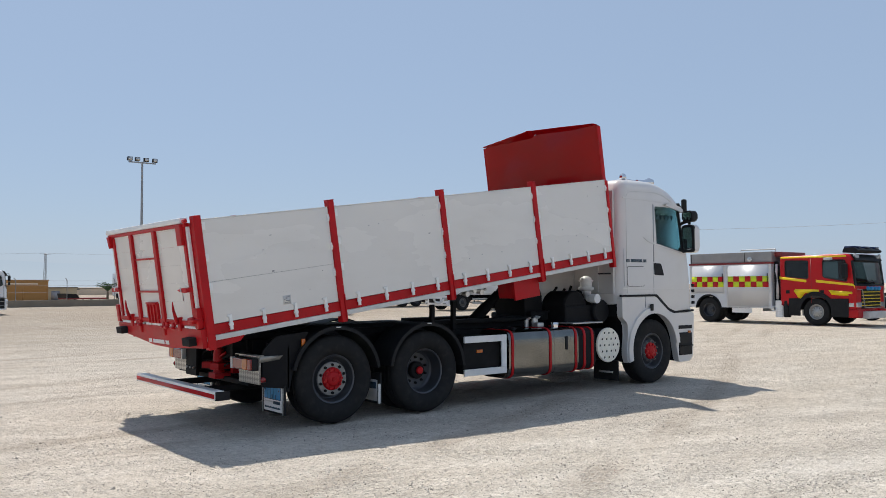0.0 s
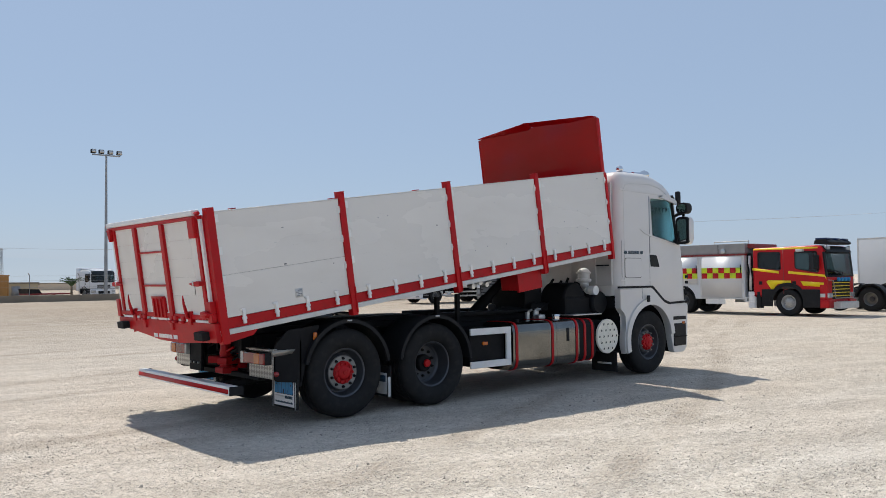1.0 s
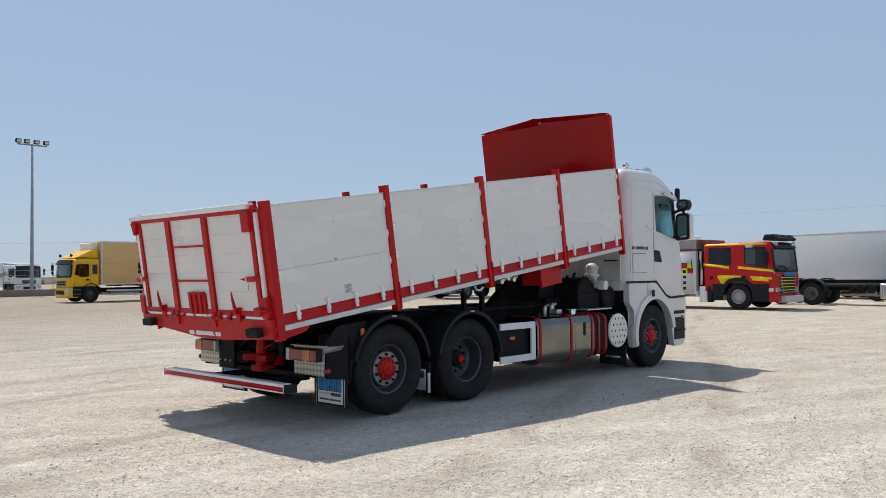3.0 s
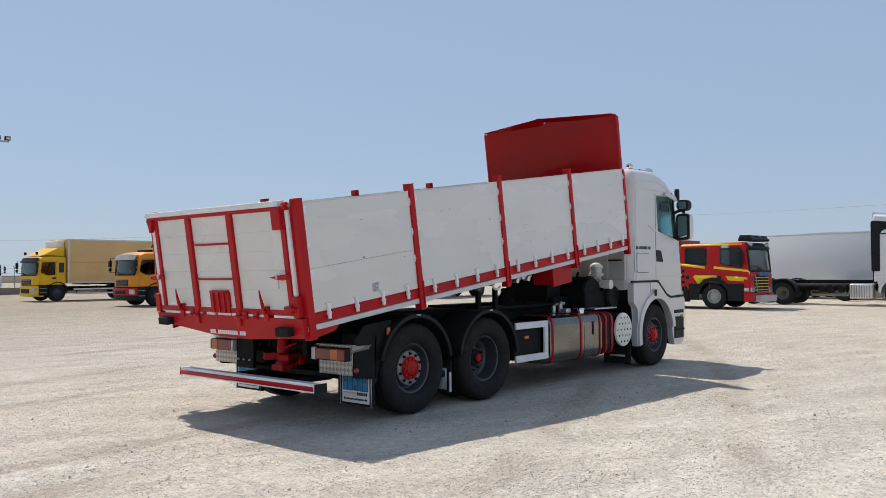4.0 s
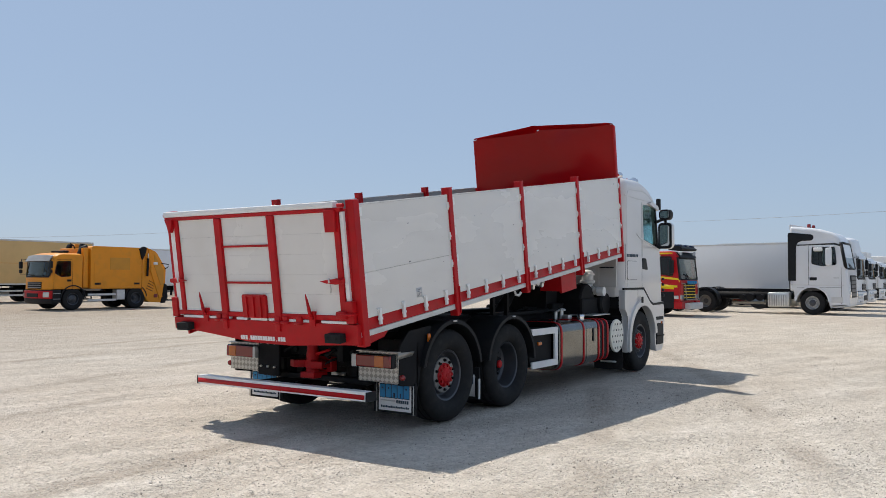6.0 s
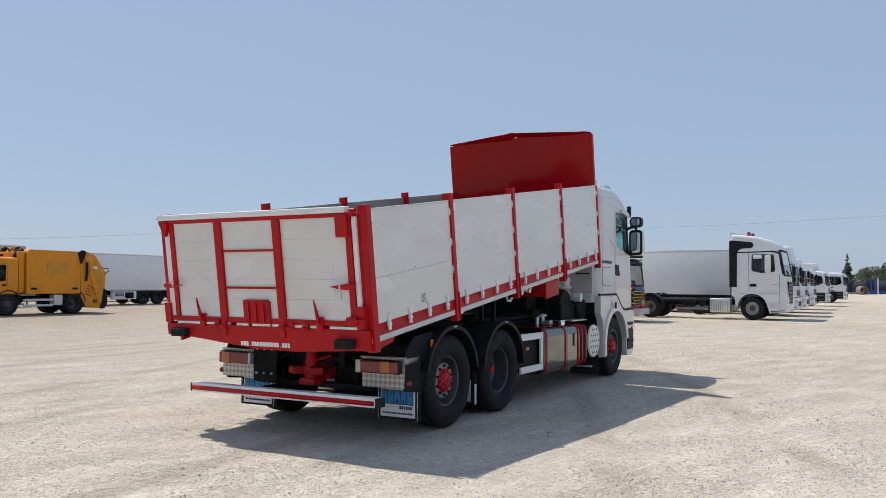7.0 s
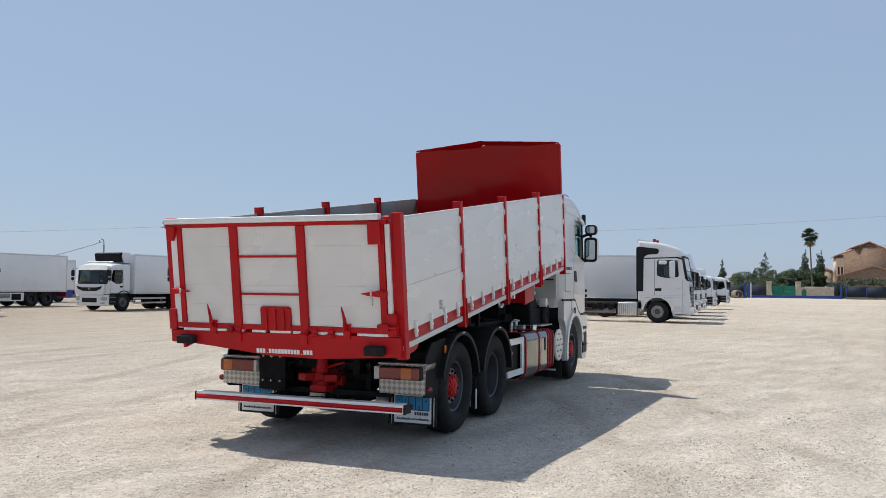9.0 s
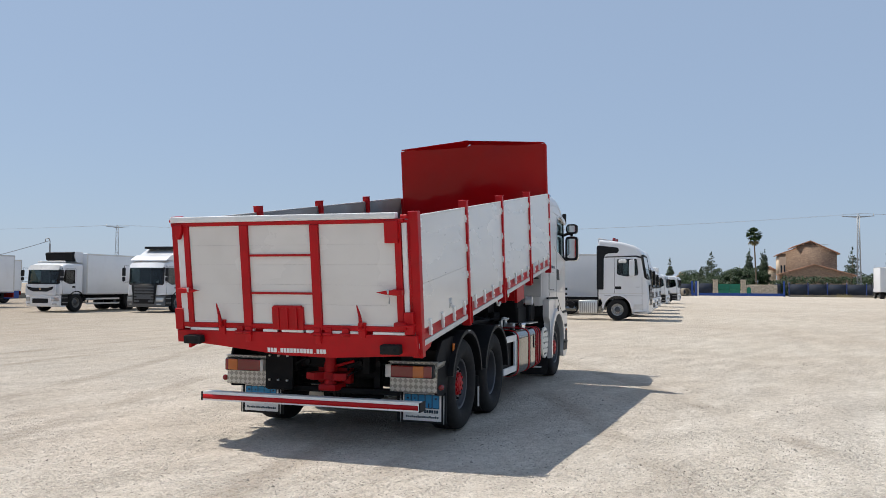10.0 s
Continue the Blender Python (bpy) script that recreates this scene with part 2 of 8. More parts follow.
def gravel_material():
    m, nodes, links, b = shader("gravel", 0.95)
    b.inputs["Specular IOR Level"].default_value = 0.2
    co = nodes.new("ShaderNodeTexCoord").outputs["Object"]

    def calc(op, x, y=None, z=None):
        n = nodes.new("ShaderNodeMath")
        n.operation = op
        for sock, v in zip(n.inputs, (x, y, z)):
            if v is None:
                continue
            if hasattr(v, "links"):
                links.new(v, sock)
            else:
                sock.default_value = v
        return n.outputs[0]

    def grey(v):
        return (v, v, v, 1)

    broad = noise_node(nodes, links, co, 0.09, 6)
    patch = noise_node(nodes, links, co, 0.55, 8)
    turned = nodes.new("ShaderNodeMapping")
    turned.inputs["Rotation"].default_value = (0, 0, radians(18))
    links.new(co, turned.inputs["Vector"])
    track = noise_node(nodes, links, turned.outputs[0], 0.8, 7, (0.16, 1.5, 1))
    streak = noise_node(nodes, links, co, 0.5, 6, (0.3, 1.6, 1))
    clump = noise_node(nodes, links, turned.outputs[0], 1.5, 6, (0.45, 1.3, 1))
    clod = noise_node(nodes, links, co, 9, 7)
    lump = noise_node(nodes, links, co, 30, 4)
    coarse = noise_node(nodes, links, co, 13, 5)
    grain = noise_node(nodes, links, co, 62, 4)
    grit = noise_node(nodes, links, co, 150, 3)
    # wheel tracks: bands along wide bends, with fine tread lines
    band = tread = None
    for px, py, head, bend, gauge in TRACKS:
        h = radians(head)
        far = nodes.new("ShaderNodeVectorMath")
        far.operation = "DISTANCE"
        far.inputs[1].default_value = (px - bend * math.sin(h), py + bend * math.cos(h), 0)
        links.new(co, far.inputs[0])
        off = calc("SUBTRACT", far.outputs["Value"], abs(bend))
        one = nodes.new("ShaderNodeMapRange")
        one.inputs[1].default_value, one.inputs[2].default_value, one.inputs[3].default_value, one.inputs[4].default_value = 0.10, 0.24, 1.0, 0.0
        links.new(calc("ABSOLUTE", calc("SUBTRACT", calc("ABSOLUTE", off), gauge)), one.inputs[0])
        lines = calc("MULTIPLY", calc("SINE", calc("MULTIPLY", off, 2 * math.pi / 0.052)), one.outputs[0])
        band = one.outputs[0] if band is None else calc("MAXIMUM", band, one.outputs[0])
        tread = lines if tread is None else calc("ADD", tread, lines)
    worn = ramp(nodes, links, patch, 0.38, 0.58)
    band, tread = calc("MULTIPLY", band, worn), calc("MULTIPLY", tread, worn)
    c = ramp(nodes, links, broad, 0.35, 0.65, (0.60, 0.532, 0.456, 1), (0.69, 0.638, 0.564, 1))
    c = mixed(nodes, links, ramp(nodes, links, streak, 0.44, 0.72, grey(0), grey(0.5)), c, (0.71, 0.675, 0.617, 1))
    c = mixed(nodes, links, ramp(nodes, links, track, 0.48, 0.72, grey(0), grey(0.38)), c, (0.515, 0.452, 0.377, 1))
    c = mixed(nodes, links, ramp(nodes, links, patch, 0.46, 0.72, grey(0), grey(0.4)), c, (0.70, 0.662, 0.605, 1))
    c = mixed(nodes, links, calc("MULTIPLY", band, 0.6), c, (0.47, 0.405, 0.335, 1))
    c = mixed(nodes, links, 0.9, c, ramp(nodes, links, clod, 0.30, 0.68, (0.85, 0.83, 0.80, 1), grey(1.10)), "MULTIPLY")
    c = mixed(nodes, links, 0.9, c, ramp(nodes, links, grain, 0.30, 0.70, (0.82, 0.80, 0.77, 1), grey(1.26)), "MULTIPLY")
    # gatherings of small crumb specks, with the smooth beaten ground between them
    loose = calc("MAXIMUM", ramp(nodes, links, clump, 0.38, 0.66, grey(0.50), grey(1)), calc("MULTIPLY", band, 0.9))
    shaded_crumbs = calc("MULTIPLY", ramp(nodes, links, lump, 0.53, 0.64), loose)
    fine = calc("MULTIPLY", ramp(nodes, links, grain, 0.55, 0.66), calc("MULTIPLY_ADD", loose, 0.7, 0.3))
    knobs = []
    for size, keep in ((30, 0.66), (58, 0.60), (120, 0.5)):
        cell = nodes.new("ShaderNodeTexVoronoi")
        cell.voronoi_dimensions = "2D"
        cell.inputs["Scale"].default_value = size
        links.new(co, cell.inputs["Vector"])
        tone = nodes.new("ShaderNodeSeparateColor")
        links.new(cell.outputs["Color"], tone.inputs[0])
        knob = nodes.new("ShaderNodeMapRange")
        knob.inputs[1].default_value, knob.inputs[2].default_value, knob.inputs[3].default_value, knob.inputs[4].default_value = 0.10, 0.46, 1.0, 0.0
        links.new(cell.outputs["Distance"], knob.inputs[0])
        there = calc("MULTIPLY", calc("GREATER_THAN", tone.outputs[0], keep), calc("GREATER_THAN", loose, calc("MULTIPLY", tone.outputs[1], 0.95)))
        knob = calc("MULTIPLY", knob.outputs[0], there)
        knobs.append(knob)
        c = mixed(nodes, links, calc("MULTIPLY", ramp(nodes, links, knob, 0.10, 0.35), 0.5 if size < 100 else 0.2), c, ramp(nodes, links, tone.outputs[2], 0.1, 0.9, (0.29, 0.252, 0.21, 1), (0.70, 0.645, 0.57, 1)))
    # Dark specks put the shade between grains into the colour; relief alone is weak.
    c = mixed(nodes, links, calc("MULTIPLY", shaded_crumbs, 0.25), c, (0.30, 0.262, 0.22, 1))
    c = mixed(nodes, links, calc("MULTIPLY", calc("MULTIPLY", ramp(nodes, links, coarse, 0.56, 0.68), loose), 0.26), c, (0.29, 0.255, 0.215, 1))
    c = mixed(nodes, links, calc("MULTIPLY", fine, 0.22), c, (0.31, 0.27, 0.225, 1))
    c = mixed(nodes, links, calc("MULTIPLY", calc("MAXIMUM", tread, 0.0), 0.10), c, (0.36, 0.31, 0.25, 1))
    sep = nodes.new("ShaderNodeSeparateXYZ")
    links.new(co, sep.inputs[0])
    lane = calc("MULTIPLY_ADD", sep.outputs[0], -0.5, sep.outputs[1])
    wob = calc("MULTIPLY_ADD", broad, 30.0, lane)
    soil = nodes.new("ShaderNodeMapRange")
    soil.inputs[1].default_value, soil.inputs[2].default_value, soil.inputs[4].default_value = 18.0, 40.0, 0.9
    links.new(wob, soil.inputs[0])
    c = mixed(nodes, links, soil.outputs[0], c, mixed(nodes, links, 1.0, c, (0.67, 0.635, 0.60, 1), "MULTIPLY"))
    c = mixed(nodes, links, 1.0, c, ramp(nodes, links, clump, 0.36, 0.62, (0.955, 0.95, 0.945, 1), (0.90, 0.89, 0.875, 1)), "MULTIPLY")
    sandy = nodes.new("ShaderNodeMapRange")
    sandy.inputs[1].default_value, sandy.inputs[2].default_value, sandy.inputs[3].default_value, sandy.inputs[4].default_value = -3.5, 3.0, 1.0, 0.0
    links.new(calc("ADD", calc("MULTIPLY_ADD", patch, 6.0, -3.0), sep.outputs[0]), sandy.inputs[0])
    c = mixed(nodes, links, sandy.outputs[0], c, mixed(nodes, links, 1.0, c, (1.05, 1.045, 1.045, 1), "MULTIPLY"))
    dry = nodes.new("ShaderNodeMapRange")
    dry.inputs[1].default_value, dry.inputs[2].default_value = 3.0, 13.0
    links.new(calc("MULTIPLY_ADD", broad, 8.0, calc("ADD", sep.outputs[0], -4.0)), dry.inputs[0])
    c = mixed(nodes, links, dry.outputs[0], c, mixed(nodes, links, 1.0, c, (0.96, 0.94, 0.91, 1), "MULTIPLY"))
    links.new(c, b.inputs["Base Color"])
    high = calc("MULTIPLY_ADD", clod, 0.40, calc("MULTIPLY", grit, 0.10))
    high = calc("MULTIPLY_ADD", grain, 0.22, high)
    high = calc("MULTIPLY_ADD", shaded_crumbs, 0.20, high)
    high = calc("MULTIPLY_ADD", fine, 0.08, high)
    for knob, tall in zip(knobs, (0.46, 0.26, 0.12)):
        high = calc("MULTIPLY_ADD", knob, tall, high)
    high = calc("MULTIPLY_ADD", ramp(nodes, links, coarse, 0.50, 0.66), 0.22, high)
    high = calc("MULTIPLY_ADD", tread, 0.05, high)
    bn = nodes.new("ShaderNodeBump")
    bn.inputs["Distance"].default_value, bn.inputs["Strength"].default_value = 0.034, 1.0
    links.new(high, bn.inputs["Height"]), links.new(bn.outputs[0], b.inputs["Normal"])
    return m


gravel = gravel_material()
stone_grey = leaf_material("loose_stone", (0.20, 0.175, 0.145), (0.66, 0.60, 0.52))


def chequer_material():
    m, nodes, links, b = shader("chequer_plate", 0.38, 0.55)
    co = nodes.new("ShaderNodeTexCoord").outputs["Object"]
    mp = nodes.new("ShaderNodeMapping")
    mp.inputs["Rotation"].default_value = (radians(45), 0, 0)
    mp.inputs["Scale"].default_value = (0.0, 1.0, 1.0)
    links.new(co, mp.inputs["Vector"])
    w = nodes.new("ShaderNodeTexChecker")
    w.inputs["Scale"].default_value = 24
    w.inputs["Color1"].default_value, w.inputs["Color2"].default_value = (0.60, 0.565, 0.50, 1), (0.33, 0.305, 0.265, 1)
    links.new(mp.outputs[0], w.inputs["Vector"])
    links.new(w.outputs["Color"], b.inputs["Base Color"])
    bn = nodes.new("ShaderNodeBump")
    bn.inputs["Distance"].default_value = 0.012
    links.new(w.outputs["Fac"], bn.inputs["Height"]), links.new(bn.outputs[0], b.inputs["Normal"])
    return m


chequer = chequer_material()


def glass_material(name, tint, ior=1.1):
    m, nodes, links, b = shader(name, 0.02)
    b.inputs["Base Color"].default_value = (*tint, 1)
    b.inputs["Transmission Weight"].default_value = 1.0
    b.inputs["IOR"].default_value = ior
    return m


cab_glass = glass_material("cab_glass", (0.50, 0.74, 0.71), 1.2)
lorry_glass = glass_material("lorry_glass", (0.22, 0.28, 0.275), 1.45)
lining_dark = mat("lining_dark", (0.045, 0.045, 0.048), 0.8, var=0.15)


# Self-lit surface; its colour changes from low to high to mimic distant haze.
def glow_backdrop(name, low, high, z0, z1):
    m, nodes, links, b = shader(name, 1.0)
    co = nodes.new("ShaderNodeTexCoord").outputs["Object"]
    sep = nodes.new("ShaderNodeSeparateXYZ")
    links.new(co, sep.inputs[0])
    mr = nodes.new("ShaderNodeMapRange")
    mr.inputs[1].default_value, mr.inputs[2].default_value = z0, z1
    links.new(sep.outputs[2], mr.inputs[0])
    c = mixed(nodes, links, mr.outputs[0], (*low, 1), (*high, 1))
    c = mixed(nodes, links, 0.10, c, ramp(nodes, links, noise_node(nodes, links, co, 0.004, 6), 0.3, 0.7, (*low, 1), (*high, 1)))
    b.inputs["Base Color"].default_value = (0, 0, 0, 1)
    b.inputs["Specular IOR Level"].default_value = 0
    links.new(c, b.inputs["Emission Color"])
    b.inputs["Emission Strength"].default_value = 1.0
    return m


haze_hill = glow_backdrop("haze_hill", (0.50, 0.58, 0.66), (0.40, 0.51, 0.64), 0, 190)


# ---- building helpers ----
def thing(name, m, label, category, group=""):
    ob = new(name)
    ob.empty_display_size = 0.3
    ob.matrix_basis = m
    return tagged(ob, label, category, group)


def finish(name, bm, smooth=False):
    """To a mesh; the narrow faces of a bevel stay apart from the broad flat face beside them."""
    bmesh.ops.recalc_face_normals(bm, faces=bm.faces)
    if smooth:
        limit = radians(smooth if smooth > 1 else 40)
        for e in bm.edges:
            if len(e.link_faces) == 2:
                a, b = (f.calc_area() for f in e.link_faces)
                turn = e.calc_face_angle(0)
                e.smooth = turn < limit and not (max(a, b) > 4 * min(a, b) and turn > radians(6) and max(a, b) > 0.01)
    me = bpy.data.meshes.new(name)
    bm.to_mesh(me)
    bm.free()
    if smooth:
        for p in me.polygons:
            p.use_smooth = True
    return me


def part(name, bm, material, parent, label="", m=None, smooth=38):
    me = bm if isinstance(bm, bpy.types.Mesh) else finish(name, bm, smooth)
    if not me.materials:
        me.materials.append(material)
    ob = new(name, me)
    ob.parent = parent
    if m is not None:
        ob.matrix_basis = m
    return tagged(ob, label) if label else ob


def solo(name, bm, material, label, category, group="", kind="", m=None, smooth=38):
    ob = part(name, bm, material, None, label, m, smooth)
    return tagged(ob, "", category, group, kind)


def box(bm, x0, x1, y0, y1, z0, z1, bevel=0.0):
    r = bmesh.ops.create_cube(bm, size=1, matrix=Matrix.Translation(((x0 + x1) / 2, (y0 + y1) / 2, (z0 + z1) / 2)) @ Matrix.Diagonal((abs(x1 - x0), abs(y1 - y0), abs(z1 - z0), 1)))
    if bevel:
        edges = list({e for v in r["verts"] for e in v.link_edges})
        bmesh.ops.bevel(bm, geom=edges, offset=min(bevel, 0.45 * min(abs(x1 - x0), abs(y1 - y0), abs(z1 - z0))), segments=2, affect="EDGES", profile=0.6)
    return bm


def boxes(*rows, bevel=0.0):
    bm = bmesh.new()
    for r in rows:
        box(bm, *r, bevel=bevel)
    return bm


def axes_point(axis, a, u, v):
    return {"x": (a, u, v), "y": (u, a, v), "z": (u, v, a)}[axis]


def prism(bm, poly, axis, a0, a1, bevel=0.0):
    """A polygon in the plane across the axis, drawn out from a0 to a1."""
    lo = [bm.verts.new(axes_point(axis, a0, *p)) for p in poly]
    hi = [bm.verts.new(axes_point(axis, a1, *p)) for p in poly]
    n = len(poly)
    fs = [bm.faces.new(lo), bm.faces.new(hi)] + [bm.faces.new((lo[i], lo[(i + 1) % n], hi[(i + 1) % n], hi[i])) for i in range(n)]
    if bevel:
        bmesh.ops.bevel(bm, geom=list({e for f in fs[:2] for e in f.edges}), offset=bevel, segments=2, affect="EDGES", profile=0.6)
    return bm


def rod(bm, p0, p1, r, seg=10, r2=None):
    p0, p1 = Vector(p0), Vector(p1)
    d = p1 - p0
    m = Matrix.Translation((p0 + p1) / 2) @ d.to_track_quat("Z", "Y").to_matrix().to_4x4()
    bmesh.ops.create_cone(bm, cap_ends=True, segments=seg, radius1=r, radius2=r if r2 is None else r2, depth=d.length, matrix=m)
    return bm


def tube(bm, pts, r, seg=8):
    """A round tube along points."""
    pts = [Vector(p) for p in pts]
    rings = []
    for i, p in enumerate(pts):
        d = (pts[min(i + 1, len(pts) - 1)] - pts[max(i - 1, 0)]).normalized()
        q = d.to_track_quat("Z", "Y")
        rings.append([bm.verts.new(p + q @ Vector((r * math.cos(a), r * math.sin(a), 0))) for a in (2 * math.pi * k / seg for k in range(seg))])
    for a, b in zip(rings, rings[1:]):
        for k in range(seg):
            bm.faces.new((a[k], a[(k + 1) % seg], b[(k + 1) % seg], b[k]))
    bm.faces.new(rings[0]), bm.faces.new(rings[-1])
    return bm


def lathe(bm, prof, seg=32, c=(0, 0, 0), axis="y", close=False, cap=True):
    """Turn a profile of (radius, place along the axis) round the axis."""
    rings = []
    for r, h in prof:
        ring = []
        for k in range(seg):
            a = 2 * math.pi * k / seg
            p = axes_point(axis, h, r * math.cos(a), r * math.sin(a))
            ring.append(bm.verts.new(Vector(c) + Vector(p)))
        rings.append(ring)
    for a, b in list(zip(rings, rings[1:])) + ([(rings[-1], rings[0])] if close else []):
        for k in range(seg):
            bm.faces.new((a[k], a[(k + 1) % seg], b[(k + 1) % seg], b[k]))
    if not close:
        bm.faces.new(rings[-1])
        if cap:
            bm.faces.new(rings[0])
    return bm


def rounded(poly, rad, n=4):
    """A polygon with its corners rounded; rad is one radius or one for each corner."""
    out = []
    for i, p in enumerate(poly):
        r = rad[i] if isinstance(rad, (list, tuple)) else rad
        a, b, c = Vector(poly[i - 1]), Vector(p), Vector(poly[(i + 1) % len(poly)])
        u, v = (a - b), (c - b)
        if r <= 0 or u.length < 1e-6 or v.length < 1e-6:
            out.append(tuple(b))
            continue
        k = min(r, 0.45 * u.length, 0.45 * v.length)
        s, e = b + u.normalized() * k, b + v.normalized() * k
        for j in range(n + 1):
            t = j / n
            out.append(tuple((1 - t) ** 2 * s + 2 * t * (1 - t) * b + t * t * e))
    return out


def inset(poly, d):
    n, area = len(poly), sum(poly[i - 1][0] * poly[i][1] - poly[i][0] * poly[i - 1][1] for i in range(len(poly)))
    sgn = 1 if area > 0 else -1
    out = []
    for i in range(n):
        a, b, c = Vector(poly[i - 1]), Vector(poly[i]), Vector(poly[(i + 1) % n])
        u, v = (b - a), (c - b)
        nu, nv = Vector((-u.y, u.x)), Vector((-v.y, v.x))
        k = (nu.normalized() if nu.length > 1e-6 else Vector((0, 0))) + (nv.normalized() if nv.length > 1e-6 else Vector((0, 0)))
        k = k.normalized() if k.length > 1e-6 else k
        out.append(tuple(b + k * d * sgn))
    return out


def holed(bm, outer, holes, axis, a):
    """A flat face with holes, across the axis."""
    from mathutils.geometry import tessellate_polygon
    loops = [[Vector((*p, 0)) for p in loop] for loop in (outer, *holes)]
    verts = [bm.verts.new(axes_point(axis, a, p.x, p.y)) for loop in loops for p in loop]
    for tri in tessellate_polygon(loops):
        try:
            bm.faces.new([verts[i] for i in tri])
        except ValueError:
            pass
    return verts


def shell(bm, prof, half, r, holes=(), steps=4, opening=None):
    """A body drawn out across y from a side profile, with edges rounded by r; holes are cut into both sides."""
    cross = [(-(half - r) - r * math.sin(math.pi / 2 * (1 - k / steps)), r * (1 - math.cos(math.pi / 2 * (1 - k / steps)))) for k in range(steps + 1)]
    cross += [(-y, d) for y, d in reversed(cross)]
    rings = [[bm.verts.new((x, y, z)) for x, z in inset(prof, d)] for y, d in cross]
    n = len(prof)
    for j, (a, b) in enumerate(zip(rings, rings[1:])):
        for k in range(n):
            if opening and j == steps and all(opening[0] < prof[q][0] < opening[1] and opening[2] < prof[q][1] < opening[3] for q in (k, (k + 1) % n)):
                continue
            bm.faces.new((a[k], a[(k + 1) % n], b[(k + 1) % n], b[k]))
    for y in (-half, half):
        holed(bm, inset(prof, r), holes, "y", y)
    bmesh.ops.remove_doubles(bm, verts=bm.verts, dist=1e-5)
    return bm


def arc(cx, cz, r, a0, a1, n=12):
    return [(cx + r * math.cos(radians(a0 + (a1 - a0) * k / n)), cz + r * math.sin(radians(a0 + (a1 - a0) * k / n))) for k in range(n + 1)]


# ---- ground ----
def spaced(lo, hi, fine_lo, fine_hi, step, grow=1.35):
    """Coordinates that are close together between fine_lo and fine_hi and wider apart outside."""
    mid = list(np.arange(fine_lo, fine_hi + 1e-6, step))
    for sgn, end in ((1, hi), (-1, lo)):
        d, p = step, mid[-1] if sgn > 0 else mid[0]
        while abs(p - (fine_hi if sgn > 0 else fine_lo)) < abs(end - (fine_hi if sgn > 0 else fine_lo)):
            d *= grow
            p += sgn * d
            mid = mid + [p] if sgn > 0 else [p] + mid
    return mid


def ground_height(x, y):
    near = max(0.0, 1 - math.hypot(x - 2, y + 1) / 40)
    return near * (0.012 * noise.noise((x * 0.5, y * 1.3, 0)) + 0.009 * noise.noise((x * 2.2, y * 2.2, 3)) + 0.006 * noise.noise((x * 7, y * 7, 5))) - 0.012


def build_ground():
    xs, ys = spaced(-3500, 4500, -8, 9, 0.09), spaced(-3500, 4500, -8, 5, 0.09)
    verts = [(x, y, ground_height(x, y)) for y in ys for x in xs]
    n = len(xs)
    faces = [(j * n + i, j * n + i + 1, (j + 1) * n + i + 1, (j + 1) * n + i) for j in range(len(ys) - 1) for i in range(n - 1)]
    me = bpy.data.meshes.new("ground")
    me.from_pydata(verts, [], faces)
    for p in me.polygons:
        p.use_smooth = True
    me.materials.append(gravel)
    tagged(new("ground", me), "pale beige compacted gravel yard with tyre marks", "ground", kind="structure")


build_ground()


def build_stones():
    rng = random.Random(4)
    verts, faces = [], []
    for k in range(52000):
        x, y = rng.uniform(-7, 11), rng.uniform(-7.5, 7)
        if k % 3 == 0:
            x, y = rng.uniform(-6, 4), rng.uniform(-6, 1)
        if noise.noise((x * 0.6 + y * 0.2, y * 1.9 - x * 0.5, 9)) + 0.5 * noise.noise((x * 2.6, y * 2.6, 1)) < rng.uniform(-0.25, 0.35):
            continue
        s = 0.0035 + 0.007 * rng.random() ** 3 + (0.003 + 0.012 * rng.random() if rng.random() < 0.012 else 0)
        z = ground_height(x, y) + s * 0.25
        b = len(verts)
        for dx, dy, dz in ((1, 0, 0), (-0.5, 0.87, 0), (-0.5, -0.87, 0), (0, 0, 0.8), (0, 0, -0.6)):
            verts.append((x + s * (dx + rng.uniform(-0.3, 0.3)), y + s * (dy + rng.uniform(-0.3, 0.3)), z + s * (dz + rng.uniform(-0.2, 0.2))))
        faces += [(b, b + 1, b + 3), (b + 1, b + 2, b + 3), (b + 2, b, b + 3), (b + 1, b, b + 4), (b + 2, b + 1, b + 4), (b, b + 2, b + 4)]
    me = bpy.data.meshes.new("loose_stones")
    me.from_pydata(verts, [], faces)
    me.materials.append(stone_grey)
    tagged(new("loose_stones", me), "small loose stones scattered over the gravel", "stones", kind="stuff")


build_stones()

# ---- wheels ----
TYRE = [(0.285, -0.10), (0.30, -0.128), (0.36, -0.148), (0.42, -0.150), (0.475, -0.142), (0.505, -0.128), (0.518, -0.110), (0.521, -0.075), (0.510, -0.072), (0.510, -0.062), (0.523, -0.058),
        (0.524, -0.012), (0.511, -0.010), (0.511, 0.010), (0.524, 0.012), (0.523, 0.058), (0.510, 0.062), (0.510, 0.072), (0.521, 0.075), (0.518, 0.110), (0.505, 0.128), (0.42, 0.150), (0.30, 0.128), (0.285, 0.10)]
RIMS = {
    "flat": [(0.287, -0.105), (0.296, -0.122), (0.288, -0.130), (0.270, -0.122), (0.262, -0.085), (0.235, -0.030), (0.222, -0.026), (0.205, -0.052), (0.188, -0.075), (0.150, -0.085), (0.10, -0.086)],
    "deep": [(0.287, -0.105), (0.296, -0.122), (0.288, -0.130), (0.272, -0.120), (0.262, -0.060), (0.250, 0.050), (0.225, 0.075), (0.14, 0.080), (0.10, 0.080)],
}
